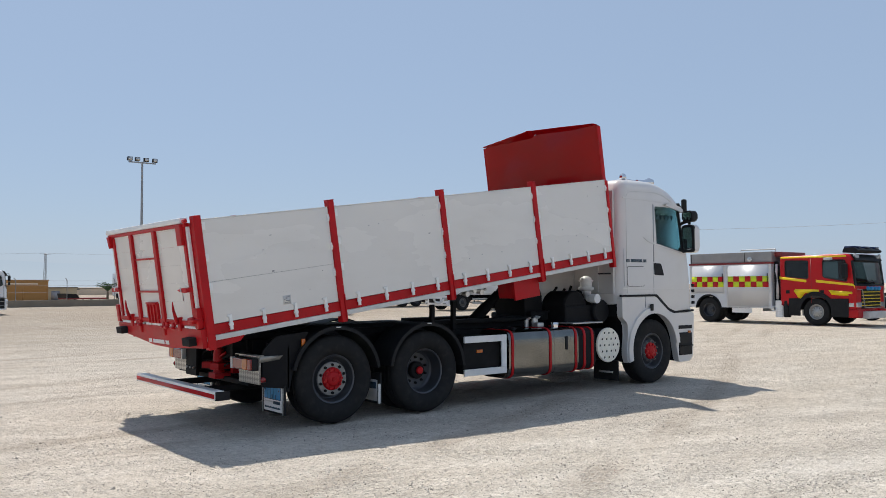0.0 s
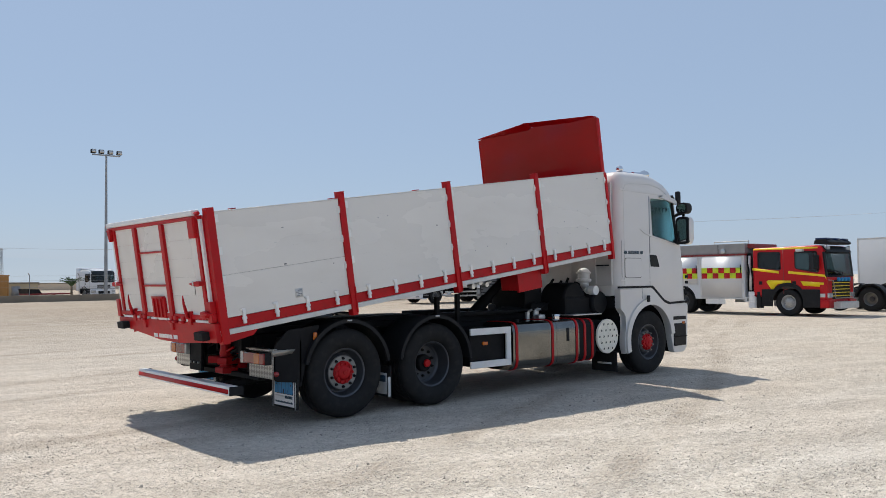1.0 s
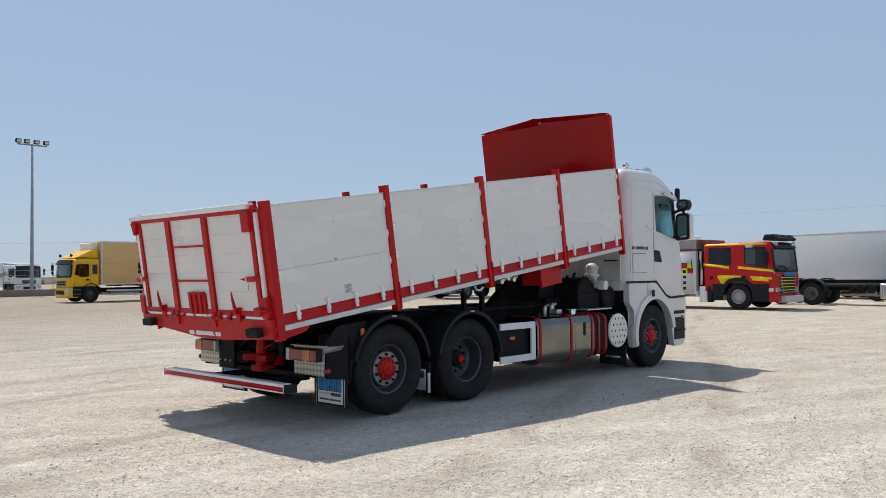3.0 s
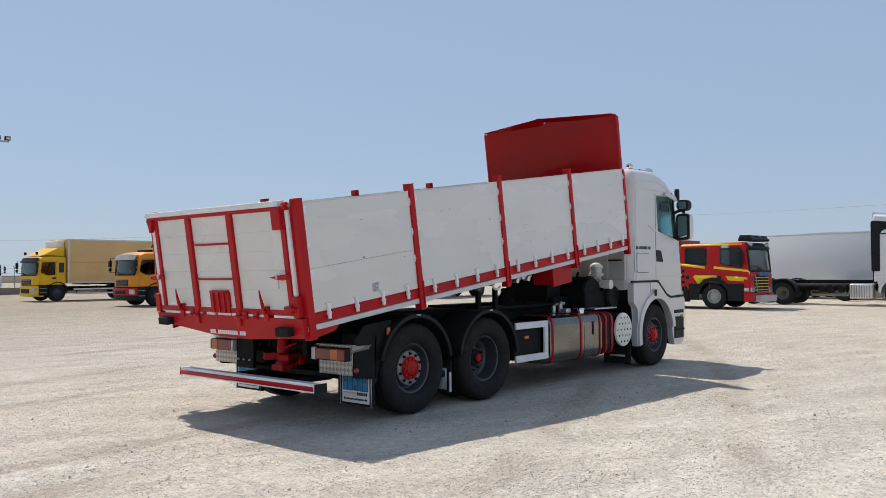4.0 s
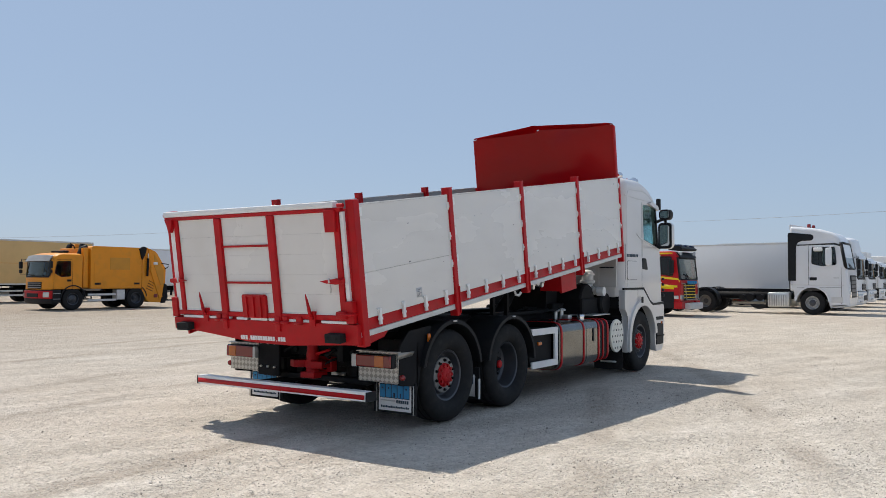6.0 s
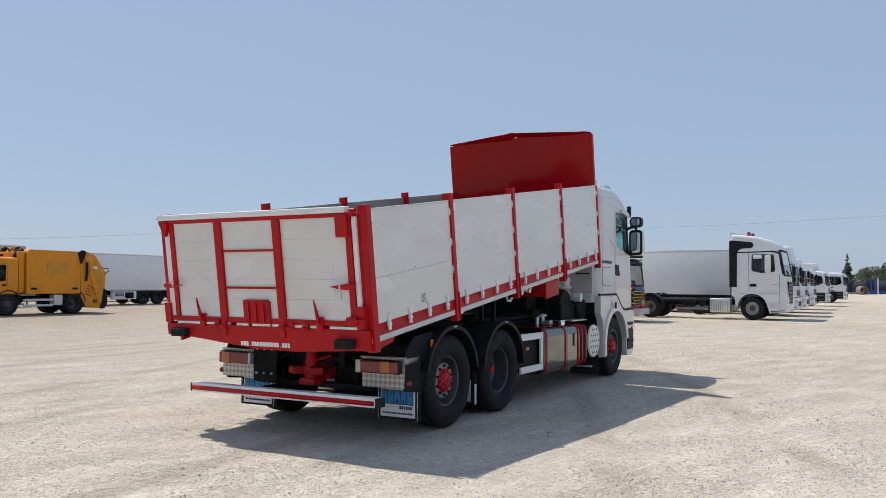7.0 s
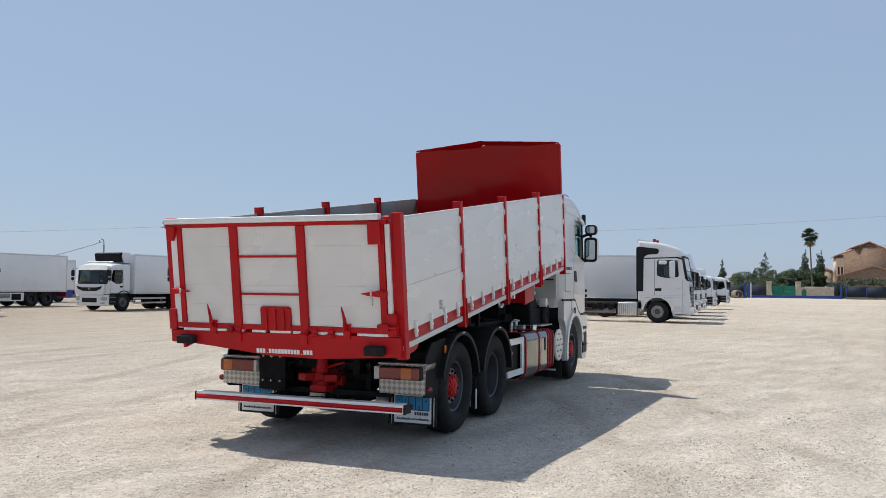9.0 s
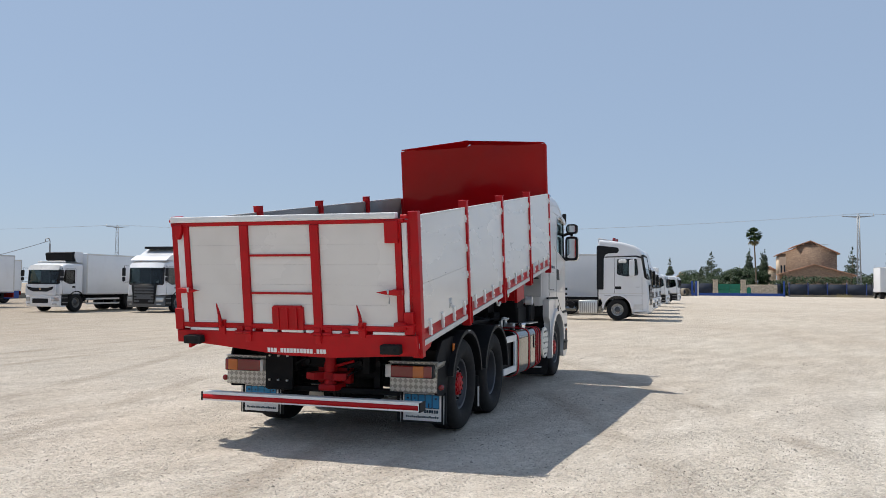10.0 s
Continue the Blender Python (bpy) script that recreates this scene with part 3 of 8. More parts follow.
HUBS = {
    "flat": [(0.140, -0.084), (0.136, -0.100), (0.124, -0.112), (0.092, -0.118), (0.084, -0.130), (0.070, -0.137), (0.030, -0.139), (0.026, -0.146), (0.0, -0.146)],
    "deep": [(0.112, 0.080), (0.112, 0.030), (0.098, 0.012), (0.06, 0.006), (0.05, -0.015), (0.04, -0.022), (0.0, -0.022)],
}
tyre_mesh = finish("tyre", lathe(bmesh.new(), TYRE, 44, close=True), 35)
tyre_mesh.materials.append(rubber)
nut_mesh = finish("wheel_nut", rod(rod(bmesh.new(), (0, 0, 0), (0, -0.014, 0), 0.019, 6), (0, -0.014, 0), (0, -0.034, 0), 0.013, 6))
nut_mesh.materials.append(chassis_black)
hub_black = chassis_black
bright_nut = nut_mesh.copy()
bright_nut.materials.clear()
bright_nut.materials.append(rim_silver)
hub_bolt = finish("hub_bolt", rod(bmesh.new(), (0, 0, 0), (0, -0.018, 0), 0.020, 8))
hub_bolt.materials.append(red_paint)
rim_meshes = {}
ring_mesh = finish("bolt_ring", lathe(bmesh.new(), [(0.120, -0.080), (0.120, -0.090), (0.150, -0.0925), (0.196, -0.0890), (0.204, -0.078)], 36, cap=False), 35)
ring_mesh.materials.append(ring_grey)


# wide single tyre: its wall stands 40 mm outside the rim's edge, with ribs round the tread
WIDE = [(0.285, -0.12), (0.302, -0.150), (0.345, -0.182), (0.40, -0.192), (0.45, -0.188), (0.485, -0.176), (0.506, -0.158), (0.519, -0.132), (0.521, -0.098), (0.509, -0.094), (0.509, -0.082), (0.523, -0.078),
        (0.524, -0.022), (0.511, -0.019), (0.511, -0.008), (0.524, -0.005), (0.524, 0.045), (0.511, 0.048), (0.511, 0.060), (0.522, 0.064), (0.519, 0.110), (0.505, 0.128), (0.42, 0.150), (0.30, 0.128), (0.285, 0.10)]
wide_mesh = finish("tyre", lathe(bmesh.new(), WIDE, 52, close=True), 35)
wide_mesh.materials.append(rubber)


def wheel(root, x, y, side, style="flat", rim_mat=None, hub_mat=None, nuts=True, r=0.522, twin=False, label="", ring=False, tyre=None):
    """side -1: the outer face looks along -y; 1: along +y."""
    rim_mat, hub_mat = rim_mat or rim_grey, hub_mat or rim_grey
    key = (style, rim_mat.name, hub_mat.name)
    if key not in rim_meshes:
        a, b = finish("rim", lathe(bmesh.new(), RIMS[style], 36, cap=False), 35), finish("hub", lathe(bmesh.new(), HUBS[style], 24), 30)
        a.materials.append(rim_mat), b.materials.append(hub_mat)
        rim_meshes[key] = (a, b)
    a, b = rim_meshes[key]
    m = pose(x, y, r, 0, 0, 0 if side < 0 else 180) @ Matrix.Diagonal((r / 0.522, 1, r / 0.522, 1))
    w = part("wheel", a, None, root, label, m)
    part("tyre", tyre or tyre_mesh, None, w, "black rubber tyre")
    part("hub", b, None, w)
    if hub_mat is hub_black:
        part("hub_cap", lathe(bmesh.new(), [(0.052, -0.016), (0.050, -0.034), (0.040, -0.044), (0.0, -0.046)], 16), red_paint, w, "small red hub cap")
    if ring:
        part("bolt_ring", ring_mesh, None, w, "bright bolt ring")
    if twin:
        part("tyre", tyre_mesh, None, w, m=pose(0, 0.33, 0))
    if hub_mat is red_paint and style == "flat":
        for k in range(10):
            t = 2 * math.pi * k / 10
            part("hub_bolt", hub_bolt, None, w, m=pose(0.108 * math.cos(t), -0.112, 0.108 * math.sin(t)))
    if nuts:
        for k in range(10):
            t = 2 * math.pi * (k + 0.5) / 10
            depth, rr = (-0.083, 0.166) if style == "flat" else (0.080, 0.166)
            part("wheel_nut", nut_mesh if ring or style == "deep" else bright_nut, None, w, m=pose(rr * math.cos(t), depth, rr * math.sin(t)))
    return w


# ---- the tipper lorry: x forward, y to its left, z up; rear axle at x = 0 ----
TIP = 8.0
truck = thing("tipper_truck", pose(0, 1.24, 0), "white and red tipper lorry with half-raised load body on gravel", "truck")
RX, DX, FX = 0.0, 1.355, 6.12

wheel(truck, RX, -1.085, -1, "flat", rim_grey, red_paint, label="rear wheel with dull rim and red hub", ring=True, tyre=wide_mesh)
wheel(truck, RX, 1.085, 1, "flat", rim_grey, red_paint, ring=True, tyre=wide_mesh)
wheel(truck, DX, -1.085, -1, "deep", rim_grey, hub_black, twin=True, label="deep dished drive wheel with small red cap", tyre=wide_mesh)
wheel(truck, DX, 1.085, 1, "deep", rim_grey, hub_black, twin=True, tyre=wide_mesh)
wheel(truck, FX, -1.06, -1, "flat", rim_grey, red_paint, label="front wheel with red hub")
wheel(truck, FX, 1.06, 1, "flat", rim_grey, red_paint)

# chassis
for s in (-1, 1):
    part("chassis_rail", boxes((-0.95, 6.6, s * 0.44 - 0.04, s * 0.44 + 0.04, 0.70, 0.98), bevel=0.01), chassis_black, truck)
    part("sub_frame_rail", boxes((-1.15, 4.7, s * 0.44 - 0.045, s * 0.44 + 0.045, 0.985, 1.07), bevel=0.008), chassis_black, truck)
for x in (-0.8, 0.65, 2.0, 3.3, 4.6):
    part("cross_member", boxes((x - 0.05, x + 0.05, -0.40, 0.40, 0.74, 0.94), bevel=0.01), chassis_black, truck)
for x in (RX, DX, FX):
    bm = rod(bmesh.new(), (x, -0.95, 0.52), (x, 0.95, 0.52), 0.075, 14)
    if x != FX:
        bmesh.ops.create_uvsphere(bm, u_segments=14, v_segments=10, radius=0.22, matrix=pose(x, 0, 0.52))
    part("axle", bm, chassis_black, truck)
    for s in (-1, 1):
        part("air_bellow", lathe(bmesh.new(), [(0.0, 0.56), (0.11, 0.56), (0.135, 0.62), (0.11, 0.66), (0.135, 0.70), (0.0, 0.72)], 14, (x - 0.35 if x != FX else x - 0.4, s * 0.42, 0), "z"), rubber, truck)
bm = bmesh.new()
rod(bm, (1.5, 0, 0.78), (4.4, 0, 0.72), 0.06, 10)
part("propeller_shaft", bm, chassis_black, truck)
part("gearbox", boxes((4.3, 5.6, -0.36, 0.36, 0.52, 1.15), bevel=0.08), chassis_black, truck)
# clutter over the frame behind the cab
for r in ((4.35, 5.15, -0.9, -0.45, 0.98, 1.30), (4.5, 5.1, 0.3, 1.0, 0.98, 1.16), (3.9, 4.3, -0.6, -0.42, 1.07, 1.22)):
    part("equipment_box", boxes(r, bevel=0.04), chassis_black, truck)
bm = lathe(bmesh.new(), [(0.0, -0.25), (0.25, -0.25), (0.27, -0.22), (0.27, 0.22), (0.25, 0.25), (0.0, 0.25)], 24, (4.62, -0.62, 1.26))
part("air_reservoir", bm, chassis_black, truck)
for k, (y0, z0) in enumerate(((-0.25, 1.35), (-0.1, 1.30), (0.08, 1.33))):
    pts = [(5.2, y0, z0 + 0.25), (5.05, y0, z0 + 0.12 * math.sin(k)), (4.8, y0 + 0.05, z0 - 0.12), (4.5, y0 + 0.1, z0 - 0.2)]
    part("air_hose", tube(bmesh.new(), pts, 0.022), rubber, truck)
for r in ((4.55, 5.20, -0.20, 0.95, 1.0, 1.34), (-0.6, 1.9, -0.36, 0.36, 0.99, 1.12)):
    part("equipment_box", boxes(r, bevel=0.05), chassis_black, truck)
# oil tank, intake duct and valves between the frame and the tipped body
part("oil_tank", prism(bmesh.new(), rounded([(-0.50, 1.08), (0.18, 1.08), (0.18, 1.60), (-0.50, 1.60)], 0.14, 6), "x", 3.86, 4.24, 0.03), chassis_black, truck, "black hydraulic oil tank")
part("intake_duct", tube(bmesh.new(), [(5.10, -0.56, 1.50), (5.02, -0.52, 1.36), (4.92, -0.52, 1.18), (4.88, -0.56, 1.04)], 0.085, 14), plastic_black, truck, "black ribbed intake duct")
for k in range(7):
    part("duct_rib", lathe(bmesh.new(), [(0.086, -0.010), (0.098, -0.006), (0.098, 0.006), (0.086, 0.010)], 16, (4.90 + 0.006 * k * k * 0.5, -0.53, 1.12 + 0.045 * k), "z", close=True), plastic_black, truck)
part("filter_drum", lathe(bmesh.new(), [(0.0, -0.98), (0.17, -0.98), (0.19, -0.95), (0.19, -0.50), (0.17, -0.47), (0.0, -0.47)], 22, (5.12, 0, 1.20)), plastic_black, truck, "dark filter drum")
for k, (x, y) in enumerate(((3.62, -0.78), (3.74, -0.82), (3.84, -0.76))):
    part("valve", rod(rod(bmesh.new(), (x, y, 0.99), (x, y, 1.10 + 0.02 * k), 0.035, 10), (x, y, 1.10 + 0.02 * k), (x + 0.05, y - 0.05, 1.13), 0.016, 8), bright_metal, truck)
for k in range(4):
    y = -0.50 + 0.09 * k
    part("hydraulic_hose", tube(bmesh.new(), [(3.3, y, 1.08), (3.6, y - 0.05, 1.10 + 0.02 * k), (4.0, y - 0.12, 1.13), (4.4, y - 0.05, 1.22), (4.7, y + 0.05, 1.30)], 0.018, 7), rubber, truck)
for x, z in ((1.86, 1.36), (2.24, 1.40)):
    part("upright_stay", boxes((x, x + 0.06, -0.72, -0.66, 0.99, z), bevel=0.008), chassis_black, truck)
# hydraulic ram under the body
bm = rod(bmesh.new(), (2.9, 0, 0.82), (3.5, 0, 1.28), 0.09, 18)
rod(bm, (3.5, 0, 1.28), (3.75, 0, 1.47), 0.075, 18), rod(bm, (3.75, 0, 1.47), (3.95, 0, 1.63), 0.055, 18)
part("hydraulic_ram", bm, chassis_black, truck)
bm = boxes((2.0, 3.6, -0.60, -0.36, 1.075, 1.13), (2.3, 3.9, 0.36, 0.62, 1.075, 1.13), bevel=0.015)
part("catwalk", bm, chassis_black, truck)

# rear: lamps, plates, flaps, hitch and guard bar
for s in (-1, 1):
    y0, y1 = sorted((s * 1.265, s * 0.735))
    bracket = part("lamp_bracket", boxes((-0.985, -0.97, y0, y1, 0.53, 0.845), bevel=0.004), chequer, truck, "chequered aluminium plate")
    part("top_plate", boxes((-1.03, -0.93, y0, y1, 0.846, 0.856), bevel=0.003), chequer, bracket)
    part("side_plate", prism(bmesh.new(), [(-0.985, 0.845), (-0.70, 0.845), (-0.74, 0.80), (-0.985, 0.775)], "y", s * 1.262, s * 1.268), chequer, bracket)
    c = (y0 + y1) / 2
    lamp = part("rear_lamp", boxes((-1.06, -0.986, c - 0.245, c + 0.245, 0.685, 0.825), bevel=0.012), plastic_black, truck)
    part("lens", boxes((-1.085, -1.055, c - 0.235, c + 0.235, 0.693, 0.818), bevel=0.012), red_lens, lamp, "dark red lens")
    o = c - 0.09 if s < 0 else c + 0.13
    part("indicator", boxes((-1.091, -1.06, o - 0.06, o + 0.06, 0.695, 0.816), bevel=0.008), orange_lens, lamp, "orange indicator lens")
    e = c + 0.235 if s < 0 else c - 0.235
    part("end_cap", boxes((-1.09, -1.0, e - 0.02, e + 0.045 if s < 0 else e + 0.02, 0.688, 0.823), bevel=0.012), strip_grey, lamp)
    bm = bmesh.new()
    bmesh.ops.create_uvsphere(bm, u_segments=14, v_segments=8, radius=0.033, matrix=pose(-0.96, s * 1.305, 0.59))
    part("marker_lamp", bm, red_lens, truck, "round red marker lamp")
    part("flap_board", prism(bmesh.new(), rounded([(-0.94, 0.50), (-0.94, 0.90), (-0.78, 1.06), (-0.36, 1.10), (-0.53, 0.80), (-0.60, 0.46)], 0.03), "y", s * 1.235 - 0.015, s * 1.235 + 0.015, 0.004), chassis_black, truck)
    part("mud_wing_back", boxes((-0.64, -0.60, min(s * 1.25, s * 0.72), max(s * 1.25, s * 0.72), 0.42, 0.95), bevel=0.012), plastic_black, truck)
    flap = part("mudflap", boxes((-0.68, -0.655, min(s * 1.27, s * 0.70), max(s * 1.27, s * 0.70), 0.16, 0.50), bevel=0.006), rubber, truck, "black rubber mudflap")
    f0, f1 = sorted((s * 1.215, s * 0.775))
    part("flap_sign", boxes((-0.686, -0.681, f0, f1, 0.185, 0.485), bevel=0.002), white_tape, flap, "white advertising sign")
    part("flap_edge", boxes((-0.69, -0.68, f0 - 0.034, f0 - 0.026, 0.16, 0.50)), strip_grey, flap)
    part("flap_edge", boxes((-0.69, -0.68, f1 + 0.026, f1 + 0.034, 0.16, 0.50)), strip_grey, flap)
    # blue and dark shapes in place of the printed name
    wdt = (f1 - f0 - 0.036) / 5
    for k in range(5):
        a = f1 - 0.018 - k * wdt
        part("dark_block", prism(bmesh.new(), rounded([(a + 0.004, 0.322), (a + 0.006, 0.472), (a - wdt * 0.95, 0.474), (a - wdt * 0.97, 0.318)], 0.010), "x", -0.6885, -0.6862), logo_dark, flap)
        blk = prism(bmesh.new(), rounded([(a - 0.001, 0.330), (a, 0.466), (a - wdt * 0.86, 0.468), (a - wdt * 0.88, 0.326)], 0.012), "x", -0.691, -0.6887)
        part("blue_block", blk, logo_blue, flap, "blue lettering block")
        part("dark_bar", boxes((-0.6925, -0.6912, a - wdt * (0.56 if k % 2 else 0.60), a - wdt * (0.40 if k % 2 else 0.30), *((0.330, 0.378) if k in (2, 3) else (0.418, 0.436)))), logo_dark, flap)
    part("grey_bar", boxes((-0.690, -0.6865, f0 + 0.21, f1 - 0.03, 0.288, 0.300)), strip_grey, flap)
    for k in range(6):
        q = f0 + 0.035 + 0.028 * k
        part("dark_bar", boxes((-0.690, -0.6865, q, q + 0.021, 0.272, 0.305)), logo_dark, flap)
    for k in range(17):
        q = f0 + 0.03 + 0.0225 * k
        part("dark_bar", boxes((-0.690, -0.6865, q, q + 0.016, 0.217, 0.234 + 0.006 * (k % 3 == 1))), logo_dark, flap)
bar = part("rear_guard_bar", boxes((-1.50, -1.39, -1.25, 1.235, 0.405, 0.502), bevel=0.008), white_tape, truck, "white guard bar with red reflective stripe")
part("red_stripe", boxes((-1.504, -1.499, -1.245, 1.23, 0.423, 0.470)), red_paint, bar)
for s in (-1, 1):
    part("bar_end_cap", boxes((-1.49, -1.33, s * 1.252 - 0.012, s * 1.252 + 0.012, 0.40, 0.495), bevel=0.004), plastic_black, bar)
    part("bar_arm", boxes((-1.39, -0.60, s * 0.48 - 0.035, s * 0.48 + 0.035, 0.40, 0.47), bevel=0.008), chassis_black, bar)
    part("bar_upright", boxes((-0.78, -0.68, s * 0.50 - 0.035, s * 0.50 + 0.035, 0.47, 0.98), bevel=0.008), chassis_black, truck)
part("rear_cross_beam", boxes((-0.72, -0.62, -0.55, 0.55, 0.62, 0.98), bevel=0.012), chassis_black, truck)
part("lower_cross_beam", boxes((-0.90, -0.78, -0.80, 0.80, 0.47, 0.53), bevel=0.012), chassis_black, truck)
part("bracket_plate", boxes((-1.04, -1.00, 0.40, 0.74, 0.50, 0.98), bevel=0.008), chassis_black, truck)
for k in range(6):
    part("bolt", rod(bmesh.new(), (-1.04, 0.46 + 0.11 * (k % 3), 0.60 + 0.27 * (k // 3)), (-1.062, 0.46 + 0.11 * (k % 3), 0.60 + 0.27 * (k // 3)), 0.013, 8), bright_metal, truck)
hitch = part("tow_hitch", boxes((-0.82, -0.72, -0.20, 0.20, 0.56, 0.90), bevel=0.02), red_paint, truck, "red tow hitch", Matrix.Identity(4))
bm = prism(bmesh.new(), [(-0.82, 0.18), (-1.02, 0.24), (-1.08, 0.12), (-0.98, 0.05), (-0.98, -0.05), (-1.08, -0.12), (-1.02, -0.24), (-0.82, -0.18)], "z", 0.62, 0.70, 0.012)
part("jaw", bm, red_paint, hitch)
part("jaw", prism(bmesh.new(), [(-0.82, 0.14), (-1.00, 0.10), (-1.00, -0.10), (-0.82, -0.14)], "z", 0.50, 0.57, 0.012), red_paint, hitch)
bm = lathe(bmesh.new(), [(0.0, 0.50), (0.07, 0.50), (0.08, 0.56), (0.06, 0.62), (0.075, 0.74), (0.06, 0.86), (0.0, 0.89)], 16, (-0.91, 0, 0), "z")
part("pin_housing", bm, red_paint, hitch)
part("hitch_lever", rod(bmesh.new(), (-0.92, -0.05, 0.76), (-0.96, -0.30, 0.83), 0.016, 8), red_paint, hitch)
for y, z in ((-0.34, 0.86), (-0.28, 0.74), (0.3, 0.88)):
    part("air_line", tube(bmesh.new(), [(-0.66, y, z), (-0.90, y + 0.02, z - 0.04), (-0.96, y + 0.10, z - 0.10), (-0.84, y + 0.16, z - 0.14), (-0.66, y + 0.18, z - 0.10)], 0.014, 6), rubber, truck)
for y in (-0.55, 0.3, -0.33):
    part("air_coupling", rod(rod(bmesh.new(), (-0.70, y, 0.80), (-0.86, y, 0.80), 0.022, 8), (-0.86, y, 0.80), (-0.88, y, 0.80), 0.032, 10), plastic_black, truck)

# wheel wings
for s in (-1, 1):
    for x, a0, a1 in ((RX, 8, 168), (DX, 2, 172)):
        out, inn = arc(x, 0.545, 0.600, a0, a1, 18), arc(x, 0.545, 0.582, a1, a0, 18)
        y0, y1 = sorted((s * 1.285, s * 0.80))
        wing = part("wheel_wing", prism(bmesh.new(), out + inn, "y", y0, y1, 0.004), plastic_black, truck, smooth=30)
        lip = part("wing_lip", prism(bmesh.new(), arc(x, 0.545, 0.608, a0, a1, 18) + arc(x, 0.545, 0.565, a1, a0, 18), "y", s * 1.286, s * 1.318, 0.006), plastic_black, wing, smooth=30)
        part("wing_stay", boxes((x - 0.03, x + 0.03, s * 1.324 - 0.008, s * 1.324 + 0.006, 1.130, 1.146)), strip_grey, wing)
    # flap between the two wheels
    part("mudflap", boxes((0.64, 0.665, min(s * 1.25, s * 0.75), max(s * 1.25, s * 0.75), 0.17, 0.55), bevel=0.006), rubber, truck, "black mudflap with a blue sign")
    part("flap_sign", boxes((0.633, 0.6385, min(s * 1.19, s * 0.85), max(s * 1.19, s * 0.85), 0.20, 0.46)), strip_grey, truck, "grey printed sign")
    part("blue_block", boxes((0.629, 0.6325, min(s * 1.17, s * 0.88), max(s * 1.17, s * 0.88), 0.35, 0.43)), logo_dark, truck)
    part("flap_stay", boxes((0.60, 0.635, s * 1.262 - 0.008, s * 1.262 + 0.008, 0.18, 0.42), bevel=0.004), strip_grey, truck)
    part("marker_lamp", boxes((-0.47, -0.42, s * 1.275 - 0.012, s * 1.275 + 0.012, 0.93, 1.02), bevel=0.01), orange_lens, truck, "orange side marker", m=None)

# side frame, tanks and canisters on both flanks
for s in (-1, 1):
    Y = s * 1.235
    y0, y1 = sorted((Y, Y - s * 0.03))
    bm = bmesh.new()
    for r in ((2.02, 2.79, 0.845, 0.935), (2.02, 2.79, 0.40, 0.49), (2.70, 2.79, 0.49, 0.845)):
        box(bm, r[0], r[1], y0, y1, r[2], r[3], 0.006)
    fr = part("side_guard_frame", bm, white_tape, truck, "white rectangular guard frame")
    part("battery_box", boxes((2.05, 2.72, min(s * 1.17, s * 0.62), max(s * 1.17, s * 0.62), 0.42, 0.92), bevel=0.02), chassis_black, truck)
    part("marker_lamp", boxes((2.28, 2.38, s * 1.178 - 0.014, s * 1.178 + 0.014, 0.70, 0.745), bevel=0.008), orange_lens, truck)

    def tank_section(grow=0.0):
        a, b, c, d = Y - s * 0.0 + s * grow, s * 0.60 - s * grow, 0.31 - grow, 0.985 + grow
        return rounded([(a, c), (a, d), (b, d), (b, c)], 0.14 + grow, 6)

    t1 = part("fuel_tank", prism(bmesh.new(), tank_section(), "x", 2.83, 4.27, 0.02), tank_metal, truck, "dull aluminium fuel tank with red straps")
    part("tank_seam", prism(bmesh.new(), tank_section(0.003), "x", 3.755, 3.765), tank_metal, t1)
    for x in (2.90, 3.66, 4.21):
        part("strap", prism(bmesh.new(), tank_section(0.010), "x", x - 0.022, x + 0.022, 0.004), red_paint, t1, "red steel strap")
    bm = lathe(bmesh.new(), [(0.0, 0.98), (0.055, 0.98), (0.055, 1.03), (0.065, 1.03), (0.06, 1.06), (0.0, 1.065)], 16, (3.95, s * 1.05, 0), "z")
    part("tank_cap", bm, chrome if s < 0 else plastic_black, t1)
    part("level_plate", boxes((3.98, 4.03, Y + s * 0.001, Y + s * 0.008, 0.66, 0.86), bevel=0.003), plastic_black, t1)
    part("valve", rod(bmesh.new(), (3.05, s * 1.1, 0.98), (3.05, s * 1.1, 1.02), 0.03, 10), plastic_black, t1)
    t2 = part("canister", prism(bmesh.new(), tank_section(-0.02), "x", 4.285, 4.68, 0.03), chassis_black, truck, "black canister with red straps")
    for x in (4.42, 4.60):
        part("strap", prism(bmesh.new(), tank_section(-0.008), "x", x - 0.024, x + 0.024, 0.004), red_paint, t2, "red steel strap")
    sil = part("silencer", lathe(bmesh.new(), [(0.0, s * 0.62), (0.25, s * 0.62), (0.25, s * 1.20), (0.0, s * 1.20)], 28, (4.97, 0, 0.68)), chassis_black, truck)
    cover = part("cover_disc", lathe(bmesh.new(), [(0.0, s * 1.202), (0.268, s * 1.202), (0.27, s * 1.222), (0.262, s * 1.235), (0.0, s * 1.240)], 40, (4.97, 0, 0.68)), cream, truck, "round cream cover plate with punched slots")
    rng = random.Random(3)
    for i in range(-2, 3):
        for j in range(-2, 3):
            px, pz = i * 0.105 + (0.05 if j % 2 else 0), j * 0.095
            if math.hypot(px, pz) < 0.225:
                part("slot", prism(bmesh.new(), [(4.97 + px - 0.012, 0.68 + pz - 0.015), (4.97 + px + 0.008, 0.68 + pz - 0.015), (4.97 + px + 0.014, 0.68 + pz + 0.012), (4.97 + px - 0.006, 0.68 + pz + 0.018)], "y", s * 1.2385, s * 1.2425), chassis_black, cover)
